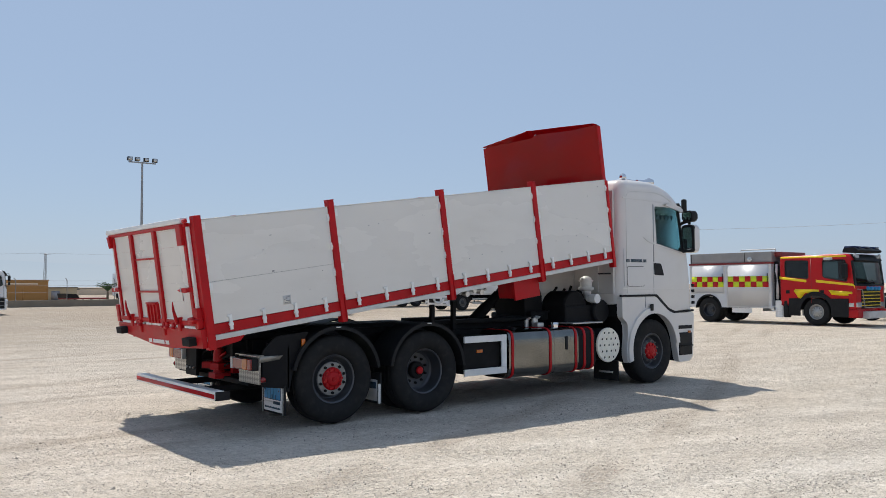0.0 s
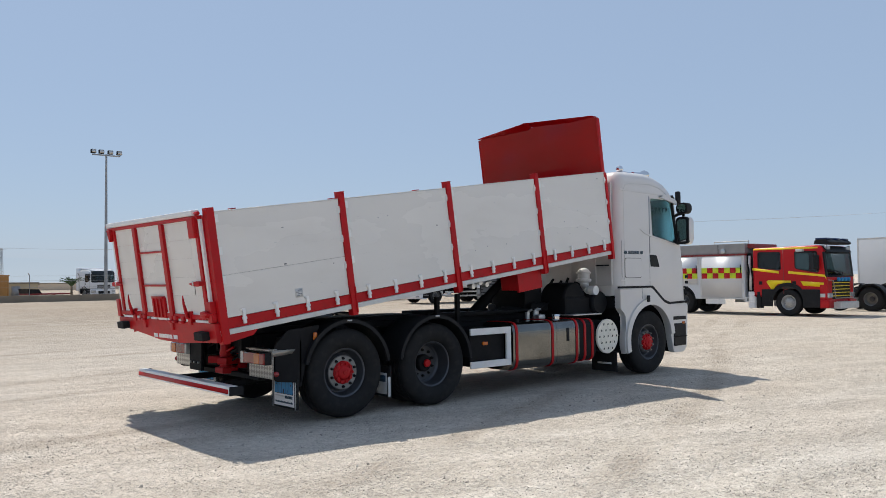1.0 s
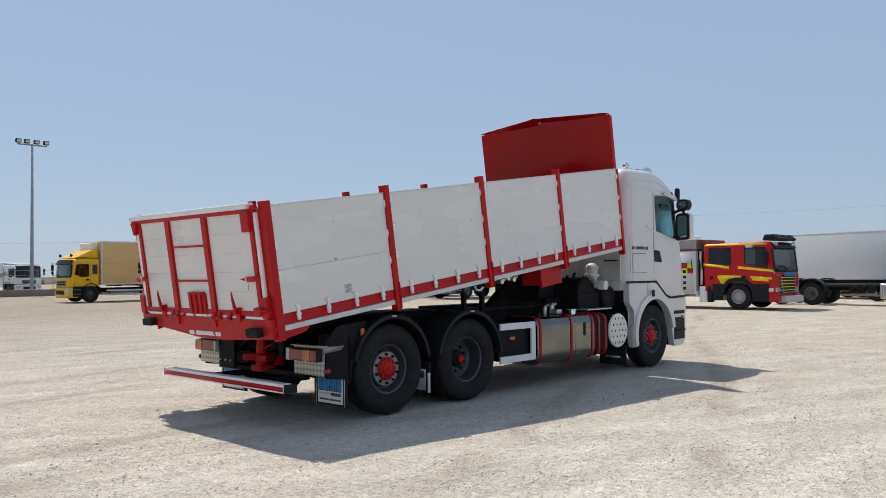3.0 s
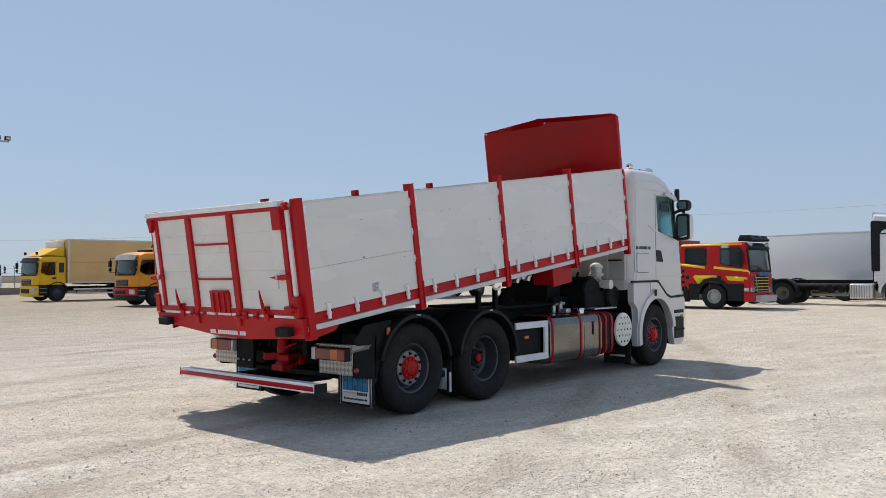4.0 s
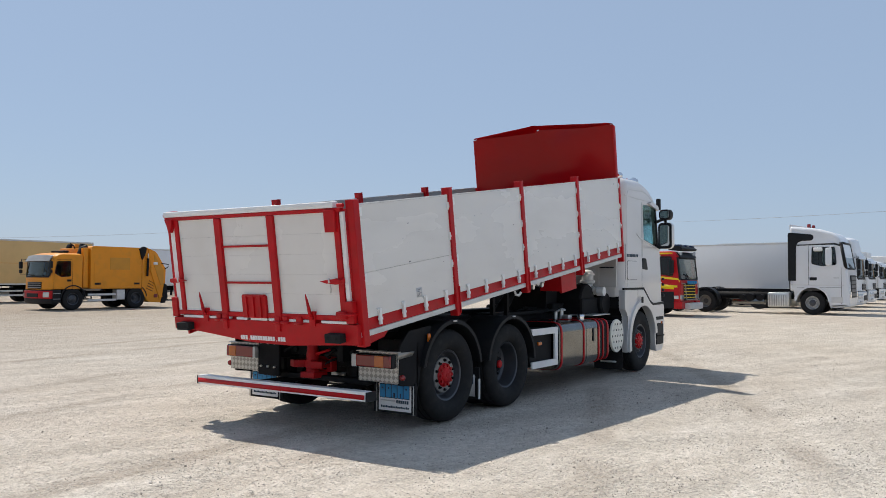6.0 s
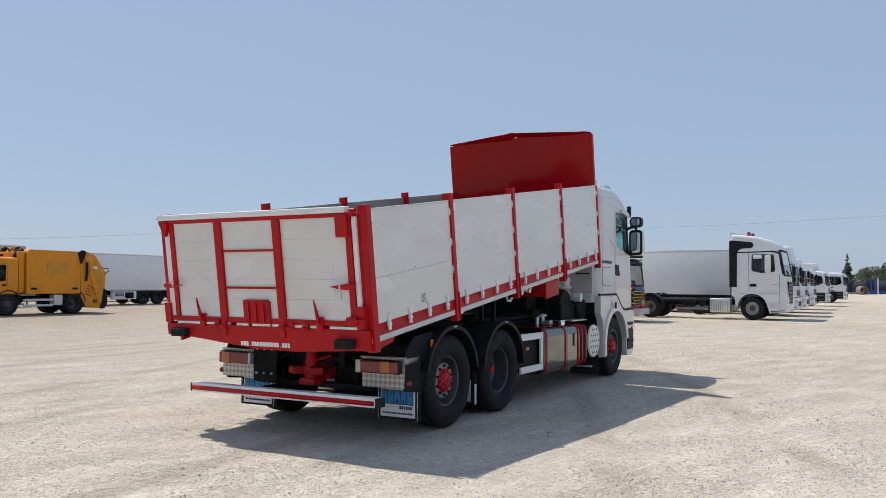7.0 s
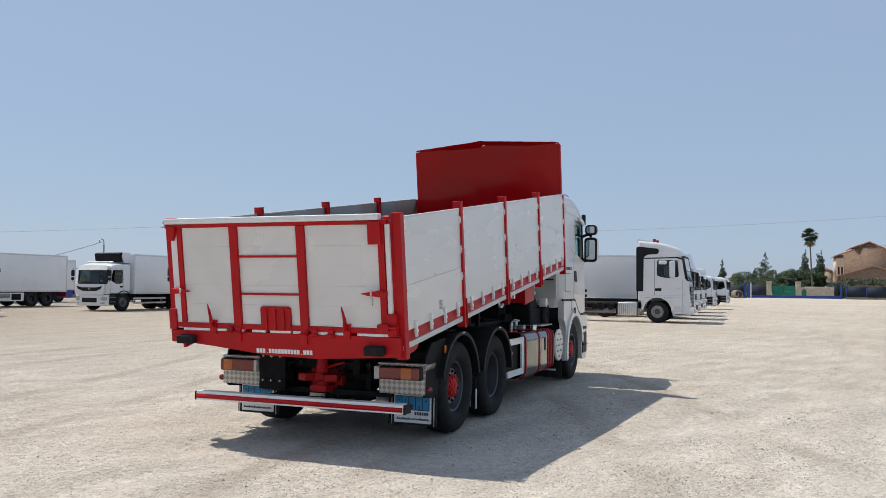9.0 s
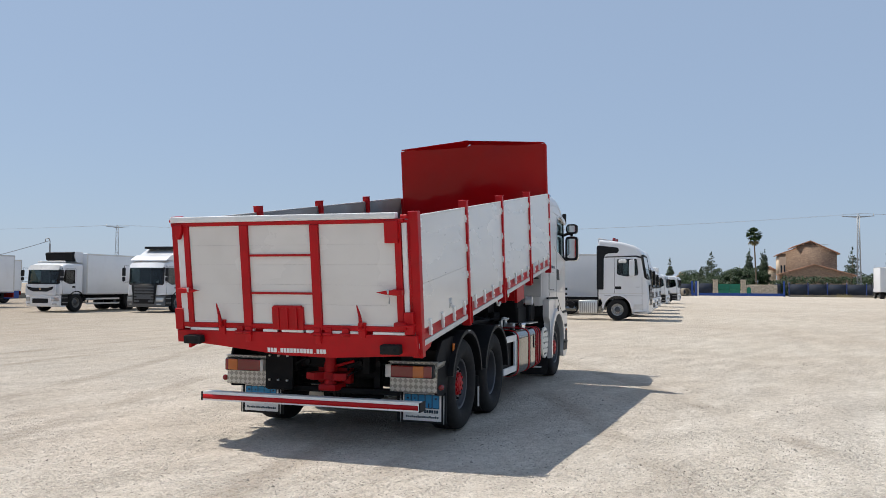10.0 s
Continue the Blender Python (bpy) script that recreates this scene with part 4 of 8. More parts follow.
    part("mudflap", boxes((5.20, 5.225, min(s * 1.22, s * 0.72), max(s * 1.22, s * 0.72), 0.10, 0.42), bevel=0.006), rubber, truck)
    part("pale_bar", boxes((5.19, 5.198, min(s * 1.12, s * 0.84), max(s * 1.12, s * 0.84), 0.215, 0.245)), strip_grey, truck)
    part("tank_step", boxes((4.30, 5.0, min(s * 1.1, s * 0.7), max(s * 1.1, s * 0.7), 1.02, 1.04), bevel=0.005), bright_metal, truck, "bright step plate")
    part("step_clutter", boxes((3.66, 3.80, min(s * 0.98, s * 0.86), max(s * 0.98, s * 0.86), 0.99, 1.06), bevel=0.02), bright_metal, truck)

# white breather behind the cab
bm = lathe(bmesh.new(), [(0.0, 1.765), (0.04, 1.76), (0.085, 1.735), (0.10, 1.70), (0.118, 1.695), (0.118, 1.672), (0.098, 1.668), (0.098, 1.59), (0.125, 1.58), (0.125, 1.545), (0.085, 1.52), (0.080, 1.47), (0.0, 1.47)], 22, (5.13, -0.64, 0), "z")
tube(bm, [(5.13, -0.64, 1.50), (5.09, -0.70, 1.45), (5.03, -0.79, 1.41), (4.99, -0.84, 1.40)], 0.062, 12)
lathe(bm, [(0.0, -1.0), (0.075, -1.0), (0.075, -0.88), (0.0, -0.88)], 16, (4.99, 0, 1.40), "y")
part("air_breather", bm, white_tape, truck, "white capped air intake with elbow")

# ---- load body: own frame with u forward, v up from the lower rear edge, tipped about the rear ----
BODY = pose(-1.60, 0.0, 1.045, 0, -TIP, 0)
LEN, TOP, R, L = 6.74, 1.285, -1.29, 1.45
SPAN = L - R
body = part("load_body", boxes((0.02, LEN - 0.02, R + 0.06, L - 0.06, 0.09, 0.15), (0.0, LEN, R + 0.03, R + 0.09, 0.0, 0.16), (0.0, LEN, L - 0.09, L - 0.03, 0.0, 0.16), bevel=0.006), inner_grey, truck, "red and white tipping load body", BODY)
for s, y in ((-1, R), (1, L)):
    o = 1 if s > 0 else -1
    part("lower_rail", boxes((0.02, LEN, min(y, y - o * 0.05), max(y, y - o * 0.05), 0.052, 0.165), bevel=0.005), red_paint, body, "red lower rail")
    part("rail_strip", boxes((0.0, LEN + 0.01, min(y + o * 0.006, y - o * 0.05), max(y + o * 0.006, y - o * 0.05), -0.008, 0.049), bevel=0.005), strip_grey, body, "pale metal edging")
for x in np.arange(0.5, LEN, 0.62):
    part("floor_bearer", boxes((x - 0.03, x + 0.03, R + 0.09, L - 0.09, -0.02, 0.088), bevel=0.005), chassis_black, body)
for y in (-0.44, 0.44):
    part("body_beam", boxes((0.25, LEN - 0.1, y - 0.05, y + 0.05, -0.11, -0.022), bevel=0.01), chassis_black, body)
for s, y in ((-1, R), (1, L)):
    o = 1 if s > 0 else -1
    part("hanging_plate", boxes((4.62, 5.12, min(y - o * 0.10, y - o * 0.14), max(y - o * 0.10, y - o * 0.14), -0.29, -0.012), bevel=0.006), red_paint, body, "red steel plate")
    part("hanging_plate", boxes((4.62, 4.65, min(y - o * 0.14, y - o * 0.45), max(y - o * 0.14, y - o * 0.45), -0.26, -0.012), bevel=0.006), red_paint, body)
    part("rear_gusset", prism(bmesh.new(), [(0.10, -0.012), (0.44, -0.012), (0.38, -0.065), (0.10, -0.095)], "y", min(y - o * 0.02, y - o * 0.05), max(y - o * 0.02, y - o * 0.05)), red_paint, body)
    if s < 0:
        for k, (u, d) in enumerate(((3.72, 0.0), (3.86, 0.03), (3.98, -0.01))):
            part("body_fitting", rod(rod(bmesh.new(), (u, y + 0.16, -0.05 + d), (u, y + 0.07, -0.06 + d), 0.036, 10), (u, y + 0.12, -0.055 + d), (u + 0.11, y + 0.11, -0.045), 0.018, 8), bright_metal, body, "bright metal hydraulic fitting")
    part("rope_hook", tube(bmesh.new(), [(3.1, y - o * 0.02, -0.02), (3.1, y - o * 0.01, -0.07), (3.18, y - o * 0.01, -0.09), (3.24, y - o * 0.01, -0.06)], 0.016), strip_grey, body)

# posts, boards and their fittings on both sides
POSTS = (0.045, 1.70, 3.39, 5.10, LEN - 0.03)
tab = finish("hinge_tab", boxes((-0.017, 0.017, -0.014, 0.012, -0.085, 0.080), (-0.034, 0.016, -0.010, 0.012, 0.055, 0.079), (-0.026, 0.022, -0.018, 0.010, -0.040, -0.012), bevel=0.003))
tab.materials.append(white_tape)
clip = finish("latch_clip", boxes((-0.024, 0.024, -0.010, 0.010, -0.042, 0.042), (-0.012, 0.012, -0.016, 0.008, -0.014, 0.014), bevel=0.002))
clip.materials.append(white_tape)
board_cache = {}


def board(u0, u1, v0, v1, y0, y1, parent, material):
    key = (round(u1 - u0, 3), round(v1 - v0, 3), round(y1 - y0, 3), material.name)
    if key not in board_cache:
        a, b, c = (u1 - u0) / 2, (v1 - v0) / 2, (y1 - y0) / 2
        bm = boxes((-a, a, -c, c, -b, b), bevel=0.0009 if material is panel_white and c < 0.0155 else 0.0003)
        board_cache[key] = finish("board", bm)
        board_cache[key].materials.append(material)
    return part("board", board_cache[key], None, parent, m=pose((u0 + u1) / 2, (y0 + y1) / 2, (v0 + v1) / 2))


for s, y in ((-1, R), (1, L)):
    o = 1 if s > 0 else -1
    for k, u in enumerate(POSTS):
        last, first = k == 4, k == 0
        w = 0.037 if not (first or last) else (0.044 if first else 0.028)
        v0, v1 = (-0.085 if not first else (-0.10 if s < 0 else 0.0), TOP + (0.085 if 0 < k < 4 else 0.055 if first else 0.0))
        bm = boxes((u - w, u + w, min(y + o * 0.032, y - o * 0.07), max(y + o * 0.032, y - o * 0.07), v0, v1), bevel=0.008)
        if 0 < k < 4:
            box(bm, u - 0.050, u - 0.037, min(y + o * 0.04, y), max(y + o * 0.04, y), 0.18, TOP - 0.05, 0.003)
            box(bm, u + 0.020, u + 0.035, min(y + o * 0.046, y), max(y + o * 0.046, y), -0.06, 0.25, 0.003)
        p = part("post", bm, red_paint, body, "red upright post")
        if 0 < k < 4:
            part("post_cap", boxes((u - w + 0.001, u + w - 0.001, min(y + o * 0.036, y - o * 0.074), max(y + o * 0.036, y - o * 0.074), v1, v1 + 0.008)), red_paint, body)
        for v in (0.52, 0.83, 1.17):
            for d in ((-w - 0.012, w + 0.012) if 0 < k < 4 else (w + 0.012,) if first else (-w - 0.004,)):
                part("latch_clip", clip, None, body, m=pose(u + d, y + o * 0.02, v + (0.05 if d > 0 else 0), 0, 0, 0 if s < 0 else 180))
    for k in range(4):
        u0, u1 = POSTS[k] + (0.047 if k == 0 else 0.040), POSTS[k + 1] - (0.052 if k < 3 else 0.031)
        n, base = 5, 0.172
        h = (TOP - base) / n
        for j in range(n):
            gap = 0.0028 if (k == 0 and j == 2) else 0.00005
            board(u0, u1, base + j * h + gap, base + (j + 1) * h, y - 0.016, y + 0.016, body, panel_white)
        part("inner_lining", boxes((u0, u1, min(y - o * 0.019, y - o * 0.028), max(y - o * 0.019, y - o * 0.028), 0.152, TOP - 0.004)), inner_grey, body, "grey inner lining")
        part("top_cap", boxes((u0, u1, y - 0.022, y + 0.022, TOP + 0.001, TOP + 0.014), bevel=0.004), strip_grey, body)
        for q in range(4):
            u = u0 + (u1 - u0) * (0.12 + 0.255 * q)
            part("hinge_tab", tab, None, body, m=pose(u, y + o * 0.026, 0.165, 0, 0, 0 if s < 0 else 180))
part("sticker", boxes((0.93, 1.03, R - 0.0185, R - 0.0165, 0.245, 0.345)), strip_grey, body, "small printed sticker")
for k in range(4):
    part("sticker_bar", boxes((0.945 + 0.02 * (k % 2), 0.985 + 0.03 * (k % 2), R - 0.0200, R - 0.0187, 0.26 + 0.02 * k, 0.27 + 0.02 * k)), galvanised, body)
# scuffs on the boards
rng = random.Random(11)
for k in range(16):
    u, v = rng.uniform(0.3, 6.5), rng.uniform(0.35, 1.2)
    part("scuff", boxes((u, u + rng.uniform(0.01, 0.03), R - 0.0178, R - 0.0163, v, v + rng.uniform(0.008, 0.015))), strip_grey if k % 3 else inner_grey, body)

# bolt heads low on the forward bays
for u, v in ((3.75, 0.42), (3.98, 0.45), (4.35, 0.44), (5.45, 0.47), (5.72, 0.43), (5.90, 0.50), (6.15, 0.46), (6.38, 0.55), (2.2, 1.02), (2.35, 1.03), (5.62, 0.62)):
    part("bolt_head", lathe(bmesh.new(), [(0.0, R - 0.0185), (0.007, R - 0.0185), (0.008, R - 0.016), (0.0, R - 0.0155)], 8, (u, 0, v)), galvanised, body)

# headboard
HL = L - 0.07
GAB = [(R + 0.0, 0.0), (R + 0.0, 2.165), (R + 0.02, 2.185), ((R + L) / 2 - 0.08, 2.265), ((R + L) / 2 - 0.02, 2.262), ((R + L) / 2 + 0.02, 2.280), ((R + L) / 2 + 0.10, 2.262), (HL - 0.02, 2.165), (HL, 2.14), (HL, 0.0)]


def head_top(y):
    for (a, za), (b, zb) in zip(GAB[1:-1], GAB[2:-1]):
        if a <= y <= b:
            return za + (zb - za) * (y - a) / max(1e-6, b - a)
    return 2.15


def lip_height(y):
    """How far the bend lies below the top edge of the headboard."""
    peak = (R + L) / 2 + 0.02
    far = (y - R) / (peak - R) if y < peak else (HL - y) / (HL - peak)
    return 0.012 + (0.095 * far if y > peak else 0.05 * min(1.0, 2.5 * far)) + 0.008 * noise.noise((y * 5, 3, 2))


def headboard_mesh():
    bm = bmesh.new()
    nu, nv = 26, 22

    for face in (0, 1):
        grid = []
        for j in range(nv + 1):
            row = []
            for i in range(nu + 1):
                y = R + (HL - R) * i / nu
                v = 0.02 + (head_top(y) - lip_height(y) - 0.02) * j / nv
                dent = 0.026 * noise.noise((y * 1.3, v * 1.3, 2.0)) + 0.010 * noise.noise((y * 4, v * 4, 6.0)) * min(1, 3 * j / nv)
                row.append(bm.verts.new((LEN - 0.035 - 0.03 * face + dent, y, v)))
            grid.append(row)
        for j in range(nv):
            for i in range(nu):
                bm.faces.new((grid[j][i], grid[j][i + 1], grid[j + 1][i + 1], grid[j + 1][i]))
        if face == 0:
            first = grid
    for j in range(nv):
        for i in (0, nu):
            bm.faces.new((first[j][i], first[j + 1][i], grid[j + 1][i], grid[j][i]))
    for i in range(nu):
        for j in (0, nv):
            bm.faces.new((first[j][i], first[j][i + 1], grid[j][i + 1], grid[j][i]))
    return bm


head = part("headboard", headboard_mesh(), red_sheet, truck, "tall red steel headboard with a dented peaked top", BODY)
for y in (R + 0.005, HL - 0.005):
    part("side_flange", boxes((LEN - 0.075, LEN - 0.01, y - 0.010, y + 0.010, 0.0, 2.14), bevel=0.004), red_paint, head)


def folded_lip():
    """The top edge of the sheet, bent back over the load and beaten out of shape."""
    bm, n = bmesh.new(), 60
    rows = []
    for i in range(n + 1):
        y = R + 0.01 + (HL - R - 0.03) * i / n
        h = lip_height(y)
        back = 0.03 + 1.1 * h + 0.012 * noise.noise((y * 4, 1, 8))
        z, x = head_top(y) + 0.006 * noise.noise((y * 9, 4, 4)), LEN - 0.066
        rows.append([bm.verts.new(p) for p in ((x + 0.012, y, z - h - 0.004), (x - 0.004, y, z - h - 0.006), (x - back, y, z - 0.004), (x - back + 0.002, y, z + 0.004), (x + 0.006, y, z - h + 0.008))])
    for a, b in zip(rows, rows[1:]):
        for k in range(5):
            bm.faces.new((a[k], a[(k + 1) % 5], b[(k + 1) % 5], b[k]))
    bm.faces.new(rows[0]), bm.faces.new(rows[-1])
    return bm


part("folded_edge", folded_lip(), red_sheet, head, "bent top edge of the red sheet", smooth=25)
for y in (-0.6, 0.1, 0.8):
    part("rib", boxes((LEN - 0.02, LEN + 0.03, y - 0.04, y + 0.04, 0.0, 2.05), bevel=0.006), red_paint, head)

# tailgate
GATE_R, GATE_L = R + 0.055, L - 0.055
gate = part("tailgate", boxes((-0.006, 0.002, GATE_R, GATE_L, 0.10, 1.26)), red_paint, truck, "white tailgate in a red frame", BODY)


def rear_box(name, y0, y1, v0, v1, d0=0.045, d1=0.02, material=red_paint, label="", bevel=0.005):
    return part(name, boxes((-d0, -d1 + 0.02, min(y0, y1), max(y0, y1), v0, v1), bevel=bevel), material, gate, label)


def gy(a):
    """Across the tailgate: 0 at its left end, 1 at its right end, as seen from behind."""
    return L - a * SPAN


rear_box("top_rail", gy(0.0), gy(0.937), 1.275, 1.335, 0.07, 0.0, white_tape, "white top rail", 0.012)
rear_box("frame_bar", gy(0.0), gy(0.965), 1.235, 1.273, 0.055)
rear_box("frame_bar", gy(0.02), gy(0.975), 0.165, 0.215, 0.05)
for a0, a1 in ((0.054, 0.076), (0.303, 0.336), (0.597, 0.630), (0.928, 0.952)):
    rear_box("frame_bar", gy(a0), gy(a1), 0.216 if a0 in (0.054, 0.928) else 0.06, 1.234, 0.062 if 0.2 < a0 < 0.8 else 0.05)
rear_box("edge_strip", gy(0.022), gy(0.053), 0.150, 1.233, 0.036, material=white_tape)
rear_box("edge_strip", gy(0.955), gy(0.972), 0.150, 1.233, 0.036, material=white_tape)
for v in (0.535, 0.925):
    rear_box("frame_bar", gy(0.337), gy(0.596), v - 0.011, v + 0.011, 0.05, bevel=0.003)
for a0, a1 in ((0.077, 0.302), (0.337, 0.596), (0.631, 0.927)):
    h = (1.234 - 0.217) / 5
    for j in range(5):
        board(-0.03, 0.0, 0.217 + j * h + 0.0004, 0.217 + (j + 1) * h - 0.0004, gy(a1), gy(a0), gate, panel_white)
for a0, a1 in ((0.076, 0.303), (0.336, 0.597), (0.630, 0.928)):
    for q in (0.2168, 1.2245):
        rear_box("edge_strip", gy(a0 + 0.002), gy(a1 - 0.002), q, q + 0.009, 0.038, material=white_tape, bevel=0.002)
part("inner_lining", boxes((0.003, 0.012, GATE_R, GATE_L, 0.16, 1.27)), inner_grey, gate)
for a0, a1 in ((0.06, 0.19), (0.22, 0.27), (0.30, 0.34), (0.38, 0.44), (0.46, 0.55), (0.56, 0.62), (0.66, 0.72), (0.74, 0.80), (0.83, 0.955)):
    rear_box("reflector_dash", gy(a0), gy(a1), 0.133, 0.160, 0.050, material=white_tape, bevel=0.003)
# lower beam with its bent lower edge
beam = part("rear_beam", prism(bmesh.new(), [(L, 0.132), (R, 0.132), (R, -0.07), (gy(0.93), -0.075), (gy(0.66), -0.115), (gy(0.46), -0.105), (gy(0.2), -0.03), (gy(0.08), -0.0), (L, 0.0)], "x", -0.055, 0.02, 0.006), red_paint, gate, "red rear beam")
for a in (0.085, 0.905):
    b = rear_box("rubber_buffer", gy(a - 0.038), gy(a + 0.038), -0.045 if a > 0.5 else 0.0, 0.045 if a > 0.5 else 0.085, 0.14, 0.045, rubber, "black rubber buffer", 0.012)
    for d in (-0.02, 0.02):
        z = 0.005 if a > 0.5 else 0.04
        part("buffer_hole", lathe(bmesh.new(), [(0.0, -0.1415), (0.016, -0.1415), (0.016, -0.1390), (0.0, -0.1390)], 12, (0, gy(a + d), z), "x"), chassis_black, gate)
for k in range(18):
    if k in (3, 14):
        rear_box("pale_bar", gy(0.397 + 0.01367 * k + 0.004), gy(0.397 + 0.01367 * k + 0.008), -0.078, -0.070, 0.0575, 0.05, white_tape, bevel=0.001)
    else:
        rear_box("pale_bar", gy(0.397 + 0.01367 * k), gy(0.397 + 0.01367 * k + 0.0112), -0.078, -0.032, 0.0575, 0.05, white_tape, "white lettering bar", 0.001)
# trap door
trap = rear_box("trap_door", gy(0.425), gy(0.555), 0.16, 0.395, 0.062, label="small red grain trap door")
for a in (0.452, 0.490, 0.528):
    rear_box("trap_rib", gy(a - 0.004), gy(a + 0.004), 0.17, 0.40, 0.078, 0.06, bevel=0.002)
rear_box("trap_lid", gy(0.432), gy(0.548), 0.385, 0.41, 0.075)
# hooks and hinges
for a in (0.205, 0.790):
    bm, y = bmesh.new(), gy(a)
    horn = [(-0.085, y, 0.20, 0.020), (-0.100, y - 0.006, 0.27, 0.019), (-0.108, y - 0.002, 0.33, 0.015), (-0.104, y + 0.014, 0.385, 0.011), (-0.096, y + 0.030, 0.43, 0.005)]
    for q, r in zip(horn, horn[1:]):
        rod(bm, q[:3], r[:3], q[3], 8, r[3])
    part("hook", bm, red_paint, gate, "red curved hook")
    part("hook_pin", rod(bmesh.new(), (-0.085, y - 0.03, 0.19), (-0.085, y + 0.03, 0.19), 0.014, 8), red_paint, gate)
    rear_box("hook_base", gy(a - 0.014), gy(a + 0.014), 0.10, 0.25, 0.07)
for a in (0.320, 0.612, 0.285, 0.725, 0.655):
    rear_box("hinge", gy(a - 0.013), gy(a + 0.013), 0.03 if a in (0.320, 0.612) else 0.14, 0.19, 0.075)
    part("hinge_pin", rod(bmesh.new(), (-0.08, gy(a - 0.018), 0.13), (-0.08, gy(a + 0.018), 0.13), 0.016, 8), red_paint, gate)
for a, d in ((0.045, 1), (0.935, -1)):
    v = 0.56
    rear_box("lock_block", gy(a - 0.022), gy(a + 0.022), v - 0.025, v + 0.025, 0.085, bevel=0.008)
    part("lock_lever", prism(bmesh.new(), [(gy(a) + d * 0.06, v - 0.02), (gy(a), v - 0.028), (gy(a) - d * 0.12, v - 0.016), (gy(a) - d * 0.21, v + 0.002), (gy(a) - d * 0.12, v + 0.018), (gy(a), v + 0.030), (gy(a) + d * 0.06, v + 0.02)], "x", -0.112, -0.082, 0.004), red_paint, gate)
    part("lock_pin", rod(bmesh.new(), (-0.115, gy(a + d * 0.03), v - 0.012), (-0.115, gy(a + d * 0.03), v + 0.035), 0.010, 8), strip_grey, gate)
    if a > 0.5:
        part("chain", tube(bmesh.new(), [(-0.10, gy(0.905), v - 0.02), (-0.102, gy(0.908), v - 0.07), (-0.10, gy(0.905), v - 0.11)], 0.006, 6), bright_metal, gate)
rear_box("upper_hinge", gy(0.895), gy(0.945), 1.04, 1.26, 0.085, label="red hinge box", bevel=0.008)
part("upper_hinge", prism(bmesh.new(), [(gy(0.01), 1.25), (gy(0.055), 1.25), (gy(0.055), 1.19), (gy(0.04), 1.10), (gy(0.03), 1.10), (gy(0.025), 1.19)], "x", -0.085, -0.02, 0.006), red_paint, gate)
for a in (0.01, 0.968):
    part("gate_hinge_pin", rod(bmesh.new(), (-0.05, gy(a - 0.012), 1.295), (-0.05, gy(a + 0.012), 1.295), 0.020, 12), red_paint, gate)
    rear_box("post_plate", gy(a - 0.014), gy(a + 0.02), 0.14, 0.36, 0.062)
rear_box("lower_lock", gy(0.918), gy(0.965), 0.19, 0.265, 0.105, bevel=0.02)
rear_box("lower_lock", gy(0.935), gy(0.992), 0.225, 0.245, 0.115, bevel=0.006)

# ---- cab ----
def mirror_outline(y, half, z0, z1, r):
    return rounded([(y - half, z0), (y + half, z0), (y + half, z1), (y - half, z1)], r)


side = [(5.31, 1.30), (5.31, 3.17), (5.42, 3.34), (6.25, 3.36), (6.72, 3.22), (7.0, 2.98), (7.20, 2.20), (7.28, 1.55), (7.285, 1.04), (6.72, 1.01), (6.55, 1.06), (6.22, 1.30)]
prof = rounded(side, [0.02, 0.10, 0.14, 0.5, 0.3, 0.25, 0.3, 0.2, 0.05, 0.06, 0.12, 0.08])
WIN = rounded([(6.21, 2.93), (6.26, 2.29), (6.95, 2.17), (6.99, 2.24), (6.86, 2.92)], [0.05, 0.04, 0.03, 0.03, 0.05])
cab_bm = shell(bmesh.new(), prof, 1.21, 0.16, [WIN], opening=(6.9, 7.3, 2.12, 3.03))
cab = part("cab_body", cab_bm, cab_white, truck, "glossy white sleeper cab", smooth=35)
